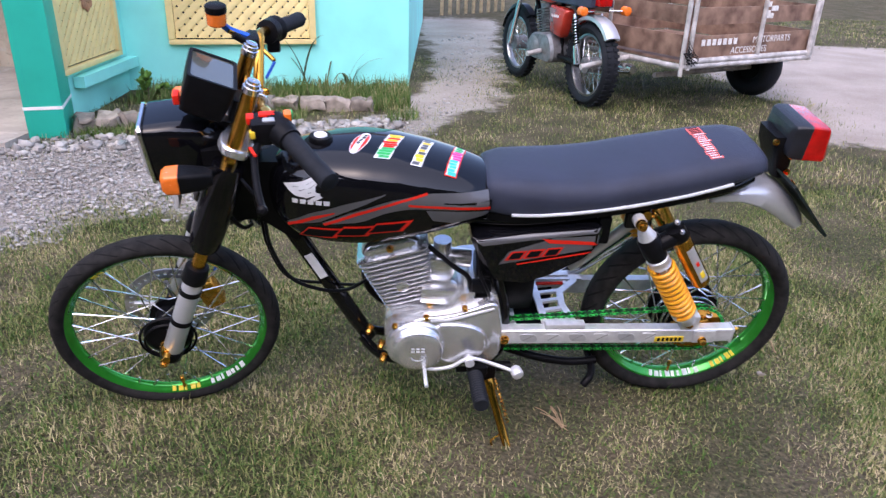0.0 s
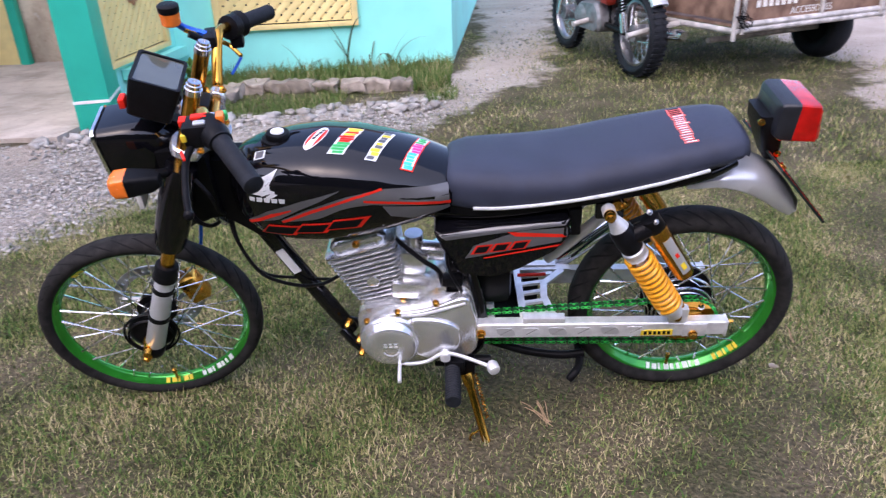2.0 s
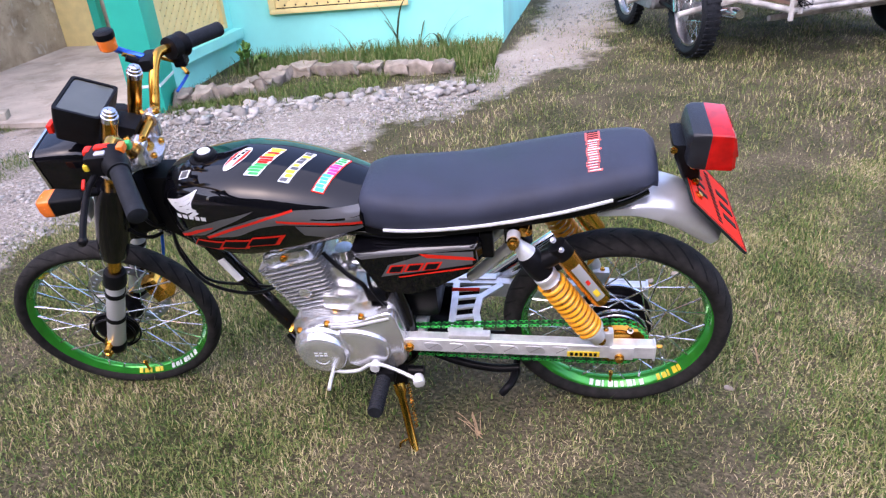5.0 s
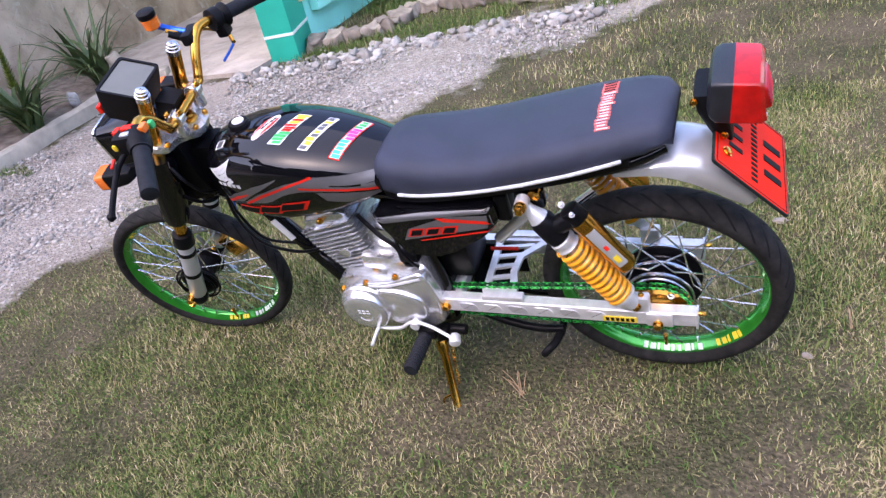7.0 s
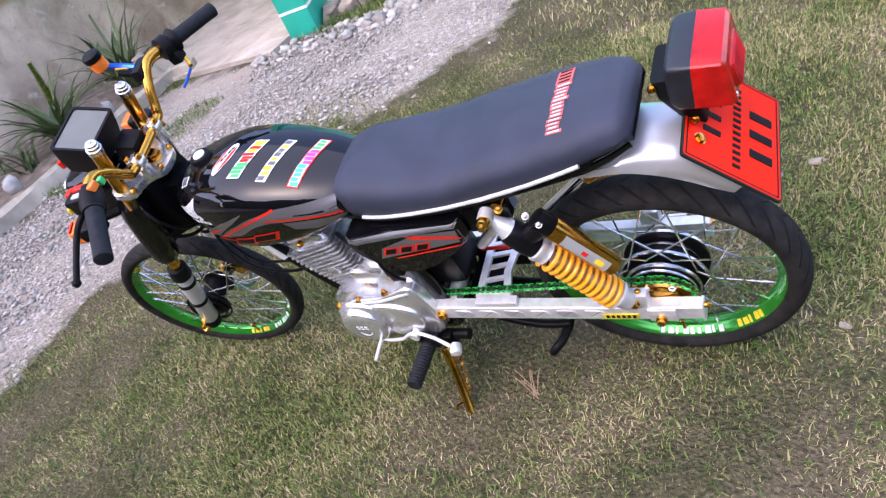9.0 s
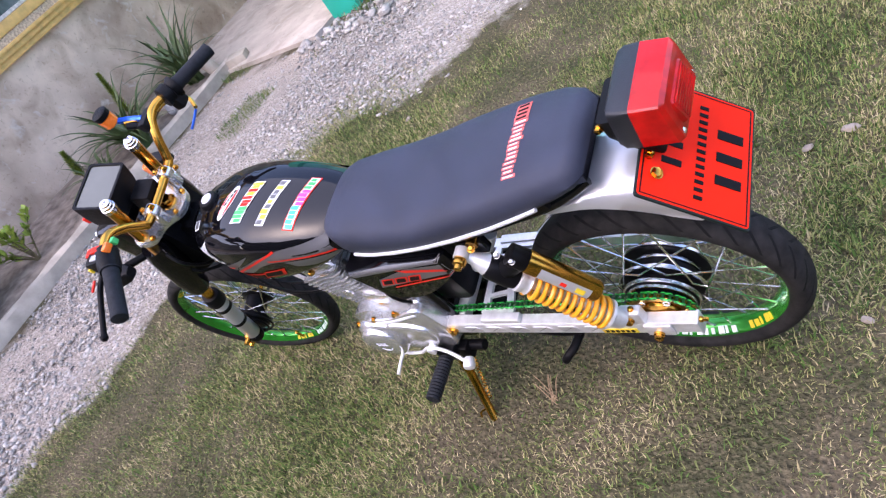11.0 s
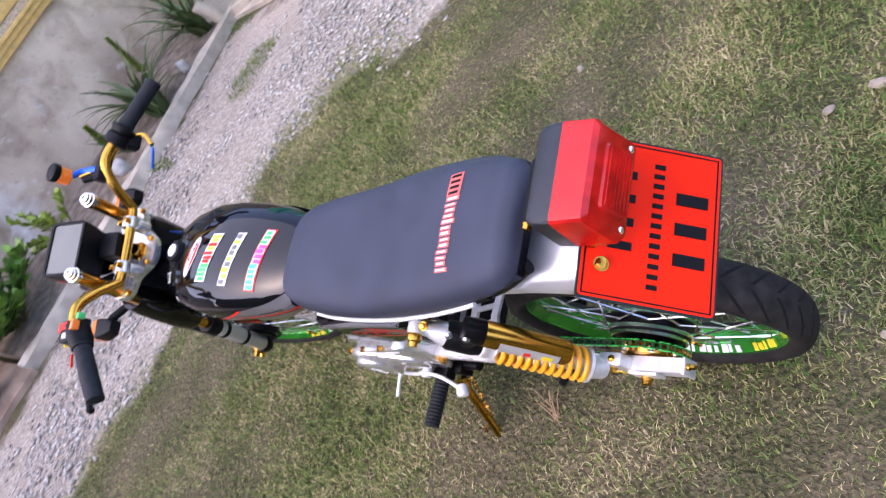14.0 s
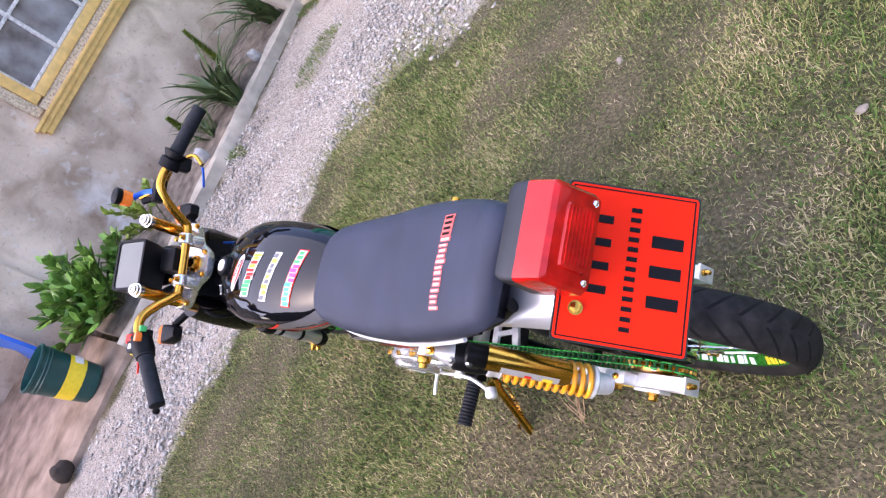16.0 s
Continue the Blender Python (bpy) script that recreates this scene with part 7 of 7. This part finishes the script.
def bush(x, y, z, label, branches, size, L, w, material):
    top = thing("bush", label, "bush", pose(x, y, z))
    for k in range(branches):
        a, e = rnd_g.uniform(0, 6.28), rnd_g.uniform(0.35, 1.45)
        tip = V(math.cos(a) * math.cos(e), math.sin(a) * math.cos(e), math.sin(e)) * size * rnd_g.uniform(0.65, 1.1)
        bm = new_bm()
        pts = spline([V(0, 0, -0.02), tip * 0.5 + V(0, 0, 0.03), tip], 4)
        tube(bm, pts, [0.006] * 4 + [0.003] * 5, 6)
        br_ = part("branch", bm, STEM, top)
        bm = new_bm()
        for q in range(26):
            f = 0.35 + 0.65 * q / 25
            p = pts[min(len(pts) - 1, int(f * (len(pts) - 1)))].lerp(tip, 0.1)
            dirv = V(rnd_g.uniform(-1, 1), rnd_g.uniform(-1, 1), rnd_g.uniform(-0.2, 1.0)) + tip.normalized() * 0.7
            leaf(bm, p, dirv, V(rnd_g.uniform(-0.3, 0.3), rnd_g.uniform(-0.3, 0.3), 1), L * rnd_g.uniform(0.7, 1.2), w)
        tagged(part("leaves", bm, material, br_, "glossy leaves", angle=80), kind="stuff")
    return top


bush(-3.55, 0.12, 0.07, "leafy bright green bush in the planter", 46, 0.46, 0.1, 0.024, LEAFB)
bush(-3.45, 0.7, 0.07, "sparse small green shrub in the planter", 7, 0.36, 0.06, 0.014, LEAFY)
bush(-1.8, 3.72, 0.0, "small green weed by the house wall", 5, 0.2, 0.05, 0.014, LEAFB)


def spike(x, y, z, h):
    top = thing("spike_plant", "upright lime green bushy spike plant", "plant", pose(x, y, z, 0, 8, 20))
    bm = new_bm()
    tube(bm, [V(0, 0, -0.03), V(0, 0, h)], 0.006, 6)
    st_ = part("stem", bm, STEM, top)
    bm = new_bm()
    for k in range(150):
        f = k / 150
        a = k * 2.4
        leaf(bm, V(0, 0, h * (0.15 + 0.85 * f)), V(math.cos(a), math.sin(a), 0.9), V(0, 0, 1), 0.055 * (1.1 - 0.6 * f), 0.009)
    tagged(part("leaves", bm, LEAFY, st_, "lime leaves", angle=80), kind="stuff")


spike(-3.93, 2.12, 0.09, 0.4)
spike(-3.75, 1.42, 0.09, 0.24)

# bucket
TEALB = mat("dark_green_plastic", (0.006, 0.055, 0.05), 0.35, 0, 0.15, 12)
BUC = thing("bucket", "dark green plastic bucket with a yellow band", "bucket", pose(-3.36, -0.42, 0.06, 3, -4, 40))
bm = new_bm()
lathe(bm, [(0, 0.115), (0.003, 0.12), (0.34, 0.145), (0.345, 0.152), (0.36, 0.152), (0.362, 0.14), (0.34, 0.138), (0.01, 0.112)], V(0, 0, 0), (0, 0, 1), 40, ring=True)
lathe(bm, [(0.004, 0.115), (0.01, 0.115)], V(0, 0, 0), (0, 0, 1), 40)
part("pail", bm, TEALB, BUC)
bm = new_bm()
lathe(bm, [(0.09, 0.1275), (0.19, 0.1348), (0.19, 0.133), (0.09, 0.126)], V(0, 0, 0), (0, 0, 1), 40, ring=True)
part("label_band", bm, YELLOW, BUC, "yellow printed band")
bm = new_bm()
for k in range(6):
    a = 0.2 + 0.12 * k
    box(bm, V(0.1335 * math.cos(a), 0.1335 * math.sin(a), 0.14), (0.003, 0.012, 0.05), Matrix.Rotation(a, 4, "Z"))
part("label_bars", bm, WHITE, BUC, "pale bars of printing")
bm = new_bm()
for k in range(2):
    lathe(bm, [(0.29 + 0.02 * k, 0.1425), (0.296 + 0.02 * k, 0.1475), (0.302 + 0.02 * k, 0.1435)], V(0, 0, 0), (0, 0, 1), 40, ring=True)
part("rib", bm, TEALB, BUC)

# brown bank of earth and boards at the yard's edge
EARTH = mat("brown_earth", (0.19, 0.125, 0.085), 0.95, 0, 0.4, 6, 1.0, 60, col2=(0.34, 0.25, 0.19))
bm = new_bm()
rings = []
for k in range(40):
    y = -4.0 + 3.86 * k / 39
    e = 0.06 * noise.noise((0, y * 3, 2)) + 0.03 * noise.noise((3, y * 9, 2))
    rings.append([V(-3.14 + e, y, -0.06), V(-3.17 + e, y, 0.02), V(-3.24 + e, y, 0.05)] + [V(-3.24 - 2.3 * s, y, 0.055 + 0.04 * noise.noise((s * 9, y * 4, 1))) for s in (0.15, 0.3, 0.5, 0.7, 0.85, 1.0)] + [V(-5.6, y, -0.06)])
loft(bm, rings)
tagged(part("earth_bank", bm, EARTH), "low bank of bare brown earth at the yard edge", "earth", kind="structure")
bm = new_bm()
bmesh.ops.create_icosphere(bm, subdivisions=3, radius=0.06)
for v in bm.verts:
    v.co *= 1 + 0.35 * noise.noise(v.co * 22)
tagged(part("husk", bm, mat("dark_husk", (0.03, 0.02, 0.014), 0.95, 0, 0.4, 40, 1.0, 120), None, m=pose(-3.12, -0.92, 0.06)), "dark brown dry husk lying on the earth", "husk")
bm = new_bm()
rings = []
for k in range(12):
    z = 0.02 + 2.2 * k / 11
    rings.append([V(-3.95 + 0.012 * math.sin(k * 1.7), -0.335, z), V(-3.95 + 0.012 * math.sin(k * 1.7), -0.36, z), V(-5.2, -0.48 + 0.05 * math.sin(k * 1.3), z), V(-5.2, -0.44 + 0.05 * math.sin(k * 1.3), z)])
loft(bm, rings)
tagged(part("tarpaulin", bm, TARP), "creased blue plastic tarpaulin hanging beside the wall", "tarpaulin")


def stone(name, label, m, size, material, seed, squash=(1, 1, 1), group=""):
    bm = new_bm()
    bmesh.ops.create_icosphere(bm, subdivisions=3, radius=1)
    for v in bm.verts:
        v.co *= 1 + 0.3 * noise.noise(v.co * 1.3 + V(seed, 0, 0)) + 0.08 * noise.noise(v.co * 4 + V(0, seed, 0))
        v.co = V(v.co.x * squash[0], v.co.y * squash[1], v.co.z * squash[2]) * size
    return tagged(part(name, bm, material, None, m=m, angle=50), label, "stone", group)


stone("white_stone", "pale stone set beside the planter kerb", pose(-3.29, 2.03, 0.1, 20), 0.05, PALE, 1, (0.6, 0.8, 1.2))
stone("white_stone", "pale stone set beside the planter kerb", pose(-3.36, 1.2, 0.1, 30), 0.055, PALE, 2, (0.6, 1.0, 1.1))
bm = new_bm()
tube(bm, [V(0, 0, -0.02), V(0, 0, 0.0), V(0, 0, 0.19), V(0, 0, 0.2)], [0.045, 0.05, 0.048, 0.044], 20)
tagged(part("concrete_stub", bm, KERB, None, m=pose(-3.24, 2.5, 0.06, 14, -10, 0)), "short round concrete stub standing on the kerb end", "post")
bm = new_bm()
box(bm, (0, 0, 0), (0.16, 0.12, 0.07), None, 0.012)
tagged(part("concrete_lump", bm, KERB, None, m=pose(-3.1, 2.62, 0.035, 0, 4, 25)), "broken lump of concrete beside the kerb", "concrete")
for k, (x, y, s_) in enumerate(((0.927, 0.825, 0.017), (0.83, 0.773, 0.013), (-0.835, 1.356, 0.014), (0.076, 1.115, 0.014), (0.98, 0.22, 0.011))):
    stone("lawn_stone", "small grey stone half sunk in the lawn", pose(x, y, GROUND + 0.008, 0, 0, 40 * k), s_, STONE, 10 + k, (1.2, 0.8, 0.5), "stones in the lawn")

# old block border before the house
def blocks(points, n, group):
    for k in range(n):
        f = (k + 0.5) / n
        p = V(*points[0], 0).lerp(V(*points[1], 0), f)
        d = V(*points[1], 0) - V(*points[0], 0)
        bm = new_bm()
        L_ = d.length / n * rnd_g.uniform(0.9, 0.99)
        box(bm, (0, 0, 0), (L_, rnd_g.uniform(0.1, 0.16), rnd_g.uniform(0.07, 0.1)), None, 0.016)
        bmesh.ops.subdivide_edges(bm, edges=bm.edges[:], cuts=2, use_grid_fill=True)
        for v in bm.verts:
            v.co += V(noise.noise(v.co * 18 + V(k, 0, 0)), noise.noise(v.co * 18 + V(0, k, 0)), noise.noise(v.co * 18 + V(0, 0, k))) * 0.034
        tagged(part("border_block", bm, STONE, None, m=pose(p.x, p.y, 0.02, rnd_g.uniform(-4, 4), rnd_g.uniform(-3, 3), math.degrees(math.atan2(d.y, d.x)) + rnd_g.uniform(-4, 4)), angle=50), "weathered concrete block in the garden border", "block", group)


blocks([(-2.04, 2.98), (-1.55, 3.2)], 4, "garden border blocks")
blocks([(-1.55, 3.2), (-1.45, 3.62)], 3, "garden border blocks")
blocks([(-1.45, 3.66), (-0.2, 3.62)], 7, "garden border blocks")

# dry straw on the lawn
STRAW = mat("dry_straw", (0.34, 0.23, 0.13), 0.8, 0, 0.25, 60)


def straw(x, y, n, L, label):
    bm = new_bm()
    for k in range(n):
        a = rnd_g.gauss(1.9, 0.35)
        p = V(rnd_g.gauss(0, 0.006), rnd_g.gauss(0, 0.006), 0.004)
        tip = V(math.cos(a), math.sin(a), rnd_g.uniform(0.1, 0.45)) * L * rnd_g.uniform(0.6, 1.1)
        tube(bm, spline([p - tip * 0.4, p, p + tip * 0.5 + V(0, 0, 0.006), p + tip], 3), [0.0012] * 9 + [0.0006], 5)
    tagged(part("dry_straw", bm, STRAW, None, m=pose(x, y, -0.004)), label, "straw")


straw(0.327, 0.0, 8, 0.06, "tuft of dry bent straw on the lawn")
for k in range(8):
    straw(rnd_g.uniform(-1.2, 2.0), rnd_g.uniform(-0.7, 1.3), 2, 0.05, "few dry straws lying on the lawn")

# porch back wall openings and far fence
bm = new_bm()
box(bm, (-3.88, 4.83, 0.95), (0.34, 0.05, 1.9), None, 0.005)
tagged(part("door_1", bm, YELP), "plain yellow painted door at the back of the porch", "door", kind="structure")
bm = new_bm()
box(bm, (-3.66, 4.82, 0.95), (0.08, 0.07, 1.95), None, 0.005)
tagged(part("trim", bm, TEALP), "green painted door post", "door frame", kind="structure")
FEN = thing("fence", "far low fence of pale weathered wooden pickets", "fence", pose(0.75, 10.2, 0, 0, 0, 40))
PICK = mat("pale_picket", (0.4, 0.3, 0.17), 0.85, 0, 0.3, 14)
for k in range(9):
    bm = new_bm()
    box(bm, (0.18 * k, 0, 0.35), (0.06, 0.025, 0.8), None, 0.004)
    part("picket", bm, PICK, FEN)
bm = new_bm()
box(bm, (0.72, 0.03, 0.3), (1.6, 0.03, 0.06), None, 0.004)
part("rail", bm, PICK, FEN)

# ---- grass and loose stones ----
def blades(name, n, area, hmin, hmax, wid, seed, cols, label, mask, flat=0.9, z=GROUND):
    rng = np.random.default_rng(seed)
    x0, y0, x1, y1 = area
    X, Y = rng.uniform(x0, x1, n), rng.uniform(y0, y1, n)
    keep = mask(X, Y, rng)
    X, Y = X[keep], Y[keep]
    n = len(X)
    h = rng.uniform(hmin, hmax, n) * (0.6 + 0.8 * rng.random(n))
    ang = rng.uniform(0, 2 * np.pi, n)
    lean = rng.uniform(0.1, flat, n)
    dx, dy = np.cos(ang), np.sin(ang)
    turn = rng.uniform(-0.5, 0.5, n)
    ex, ey = np.cos(ang + turn), np.sin(ang + turn)
    up1 = np.cos(lean * 0.9)
    up2 = np.cos(lean * 1.75)
    w = wid * rng.uniform(0.6, 1.3, n)
    px, py = -dy * w, dx * w
    zb = np.full(n, z - 0.004)
    mx, my, mz = X + dx * h * 0.55 * np.sin(lean * 0.9), Y + dy * h * 0.55 * np.sin(lean * 0.9), zb + h * 0.55 * up1
    tx, ty, tz = mx + ex * h * 0.5 * np.sin(lean * 1.75), my + ey * h * 0.5 * np.sin(lean * 1.75), np.maximum(mz + h * 0.45 * up2, z + 0.002)
    co = np.stack([np.stack(c, -1) for c in ((X - px, Y - py, zb), (X + px, Y + py, zb), (mx + px * 0.8, my + py * 0.8, mz), (mx - px * 0.8, my - py * 0.8, mz), (tx, ty, tz))], 1).reshape(-1, 3)
    me = bpy.data.meshes.new(name)
    me.vertices.add(5 * n)
    me.vertices.foreach_set("co", co.astype(np.float32).ravel())
    base = (np.arange(n) * 5)[:, None]
    loops = np.concatenate([base + np.array([0, 1, 2, 3]), base + np.array([3, 2, 4])], 1).ravel()
    me.loops.add(7 * n)
    me.loops.foreach_set("vertex_index", loops.astype(np.int32))
    me.polygons.add(2 * n)
    st = np.stack([np.arange(n) * 7, np.arange(n) * 7 + 4], 1).ravel()
    me.polygons.foreach_set("loop_start", st.astype(np.int32))
    me.update(calc_edges=True)
    me.validate()
    me.materials.append(cols)
    return tagged(new(name, me), label, "grass", kind="stuff")


def grass_material(name, stops):
    m = bpy.data.materials.new(name)
    m.use_nodes = True
    n, l = m.node_tree.nodes, m.node_tree.links
    b = n["Principled BSDF"]
    g = n.new("ShaderNodeNewGeometry")
    r = n.new("ShaderNodeValToRGB")
    while len(r.color_ramp.elements) < len(stops):
        r.color_ramp.elements.new(0.5)
    for e, (p, c) in zip(r.color_ramp.elements, stops):
        e.position, e.color = p, (*c, 1)
    tc = n.new("ShaderNodeTexCoord")
    nz = n.new("ShaderNodeTexNoise")
    nz.inputs["Scale"].default_value, nz.inputs["Detail"].default_value = 3.0, 6
    l.new(tc.outputs["Object"], nz.inputs["Vector"])
    mx = n.new("ShaderNodeMath")
    mx.operation = "MULTIPLY_ADD"
    mx.inputs[1].default_value, mx.inputs[2].default_value = 1.35, -0.66
    l.new(nz.outputs["Fac"], mx.inputs[0])
    ad = n.new("ShaderNodeMath")
    ad.operation, ad.use_clamp = "ADD", True
    l.new(mx.outputs[0], ad.inputs[0])
    l.new(g.outputs["Random Per Island"], ad.inputs[1])
    l.new(ad.outputs[0], r.inputs["Fac"])
    l.new(r.outputs["Color"], b.inputs["Base Color"])
    b.inputs["Roughness"].default_value = 0.7
    b.inputs["Specular IOR Level"].default_value = 0.12
    return m


TURFM = grass_material("lawn_blades", [(0.0, (0.03, 0.054, 0.014)), (0.25, (0.105, 0.155, 0.04)), (0.6, (0.22, 0.245, 0.078)), (0.86, (0.37, 0.318, 0.155)), (1.0, (0.54, 0.45, 0.265))])
LONGM = grass_material("long_blades", [(0.0, (0.05, 0.1, 0.02)), (0.5, (0.1, 0.17, 0.04)), (0.85, (0.2, 0.22, 0.08)), (1.0, (0.35, 0.3, 0.16))])


def on_lawn(X, Y, rng):
    d = gravel_depth(X, Y)
    patch = 0.5 + 0.5 * np.sin(2.3 * X + 1.1 * Y + 1.0) * np.sin(1.9 * Y - 1.3 * X) + 0.3 * np.sin(6.0 * X) * np.sin(7.0 * Y) + 0.35 * np.sin(41 * X + 9 * Y) * np.sin(37 * Y - 13 * X) + 0.25 * np.sin(83 * X - 31 * Y) * np.sin(71 * Y + 29 * X)
    return (d < rng.normal(-0.04, 0.26, len(X))) & (rng.random(len(X)) < 0.64 + 0.34 * patch) & ((Y < 3.9) | (X > 0.1)) & (X > -3.1)


blades("grass", 540000, (-2.0, -1.1, 2.2, 1.9), 0.009, 0.027, 0.0012, 3, TURFM, "short trampled lawn grass, green mixed with dry straw", on_lawn, 1.25)
blades("grass", 42000, (-1.8, -1.0, 2.2, 1.8), 0.014, 0.036, 0.0024, 23, LONGM, "broader green leaves scattered through the lawn", on_lawn, 1.3)
blades("grass", 110000, (-2.2, 1.9, 4.2, 6.0), 0.016, 0.042, 0.002, 4, TURFM, "short lawn grass, green mixed with dry straw", on_lawn, 1.0)
blades("grass", 26000, (-2.1, 3.3, 0.9, 4.6), 0.05, 0.13, 0.0028, 8, LONGM, "longer rough grass along the house wall", lambda X, Y, r: (Y > 3.62 + 0.06 * np.sin(9 * X)) & (Y < 4.46 + 0.165 * X) & (X > -1.95) & (X < 0.05), 0.8)
blades("grass", 9000, (-3.2, 1.2, -2.2, 2.5), 0.02, 0.05, 0.002, 9, LONGM, "patches of low grass in the gravel", lambda X, Y, r: (np.sin(5 * X + 1.0) * np.sin(4 * Y + 0.5) > 0.55) & (X < -2.3), 0.9)
blades("grass", 12000, (-2.1, 2.6, 0.1, 3.6), 0.03, 0.08, 0.0022, 18, LONGM, "rough grass growing among the border stones", lambda X, Y, r: (np.abs(Y - (2.92 + 0.3 * (X + 2.0))) < 0.22) & (np.sin(6 * X) + np.sin(4.3 * X + 1) > -0.2), 0.9)
blades("grass", 60000, (-2.0, -3.0, 4.5, -1.1), 0.018, 0.045, 0.0024, 31, TURFM, "short lawn grass, green mixed with dry straw", on_lawn, 1.2)
blades("grass", 30000, (2.2, -1.1, 4.5, 1.9), 0.02, 0.05, 0.0022, 5, TURFM, "short lawn grass, green mixed with dry straw", on_lawn, 1.0)

blades("grass", 30000, (4.2, 1.9, 10.0, 11.0), 0.02, 0.05, 0.004, 6, TURFM, "far short lawn grass beyond the bare dirt", on_lawn, 1.0)


def rocks(name, n, area, smin, smax, seed, material, label, mask, z=GROUND, sub=1):
    rng = np.random.default_rng(seed)
    bm = bmesh.new()
    bmesh.ops.create_icosphere(bm, subdivisions=sub, radius=1)
    bv = np.array([v.co[:] for v in bm.verts])
    bf = np.array([[v.index for v in f.verts] for f in bm.faces])
    bm.free()
    x0, y0, x1, y1 = area
    X, Y = rng.uniform(x0, x1, n), rng.uniform(y0, y1, n)
    k = mask(X, Y, rng)
    X, Y = X[k], Y[k]
    n = len(X)
    s = smin + (smax - smin) * rng.random(n) ** 2.5
    a = rng.uniform(0, 2 * np.pi, n)
    q = bv[None] * (1 + 0.28 * rng.normal(size=(n, len(bv), 1))) * s[:, None, None] * np.stack([rng.uniform(0.7, 1.3, n), rng.uniform(0.6, 1.0, n), rng.uniform(0.4, 0.8, n)], -1)[:, None]
    ca, sa = np.cos(a)[:, None], np.sin(a)[:, None]
    co = np.stack([q[..., 0] * ca - q[..., 1] * sa + X[:, None], q[..., 0] * sa + q[..., 1] * ca + Y[:, None], q[..., 2] + z + s[:, None] * 0.25], -1)
    f = (bf[None] + (np.arange(n) * len(bv))[:, None, None]).reshape(-1, 3)
    me = bpy.data.meshes.new(name)
    me.vertices.add(n * len(bv))
    me.vertices.foreach_set("co", co.astype(np.float32).ravel())
    me.loops.add(len(f) * 3)
    me.loops.foreach_set("vertex_index", f.astype(np.int32).ravel())
    me.polygons.add(len(f))
    me.polygons.foreach_set("loop_start", (np.arange(len(f)) * 3).astype(np.int32))
    me.update(calc_edges=True)
    me.polygons.foreach_set("use_smooth", [True] * len(f))
    me.materials.append(material)
    return tagged(new(name, me), label, "gravel", kind="stuff")


PEB = mat("pebble_stone", (0.355, 0.335, 0.305), 0.85, 0, 0.2, 40, 0.4, 300, island=0.4)
rocks("gravel", 36000, (-3.2, -1.2, 0.4, 3.0), 0.0045, 0.0155, 11, PEB, "loose grey gravel of small rounded stones", lambda X, Y, r: (inside_depth(GRAVEL, X, Y) + wobble(X, Y) > r.normal(0.02, 0.05, len(X))) & ((X > -2.55 + 0.15 * np.sin(4 * Y)) | (Y > 0.25) | (r.random(len(X)) < 0.3)) & ((X > -2.2 + 0.12 * np.sin(7 * Y)) | (Y < 1.55 + 0.15 * np.sin(5 * X)) | (r.random(len(X)) < 0.25)))
rocks("gravel", 2600, (-0.4, 2.6, 1.8, 8.0), 0.006, 0.018, 12, PEB, "loose path gravel", lambda X, Y, r: (inside_depth(GRAVEL, X, Y) + wobble(X, Y) > 0.05))
rocks("cobble", 900, (-2.4, 1.9, 0.0, 3.5), 0.018, 0.048, 13, PEB, "rounded grey river stones piled by the garden border", lambda X, Y, r: (np.abs(Y - (2.62 + 0.3 * (X + 2.0))) < 0.16) & (X > -2.35), sub=2)
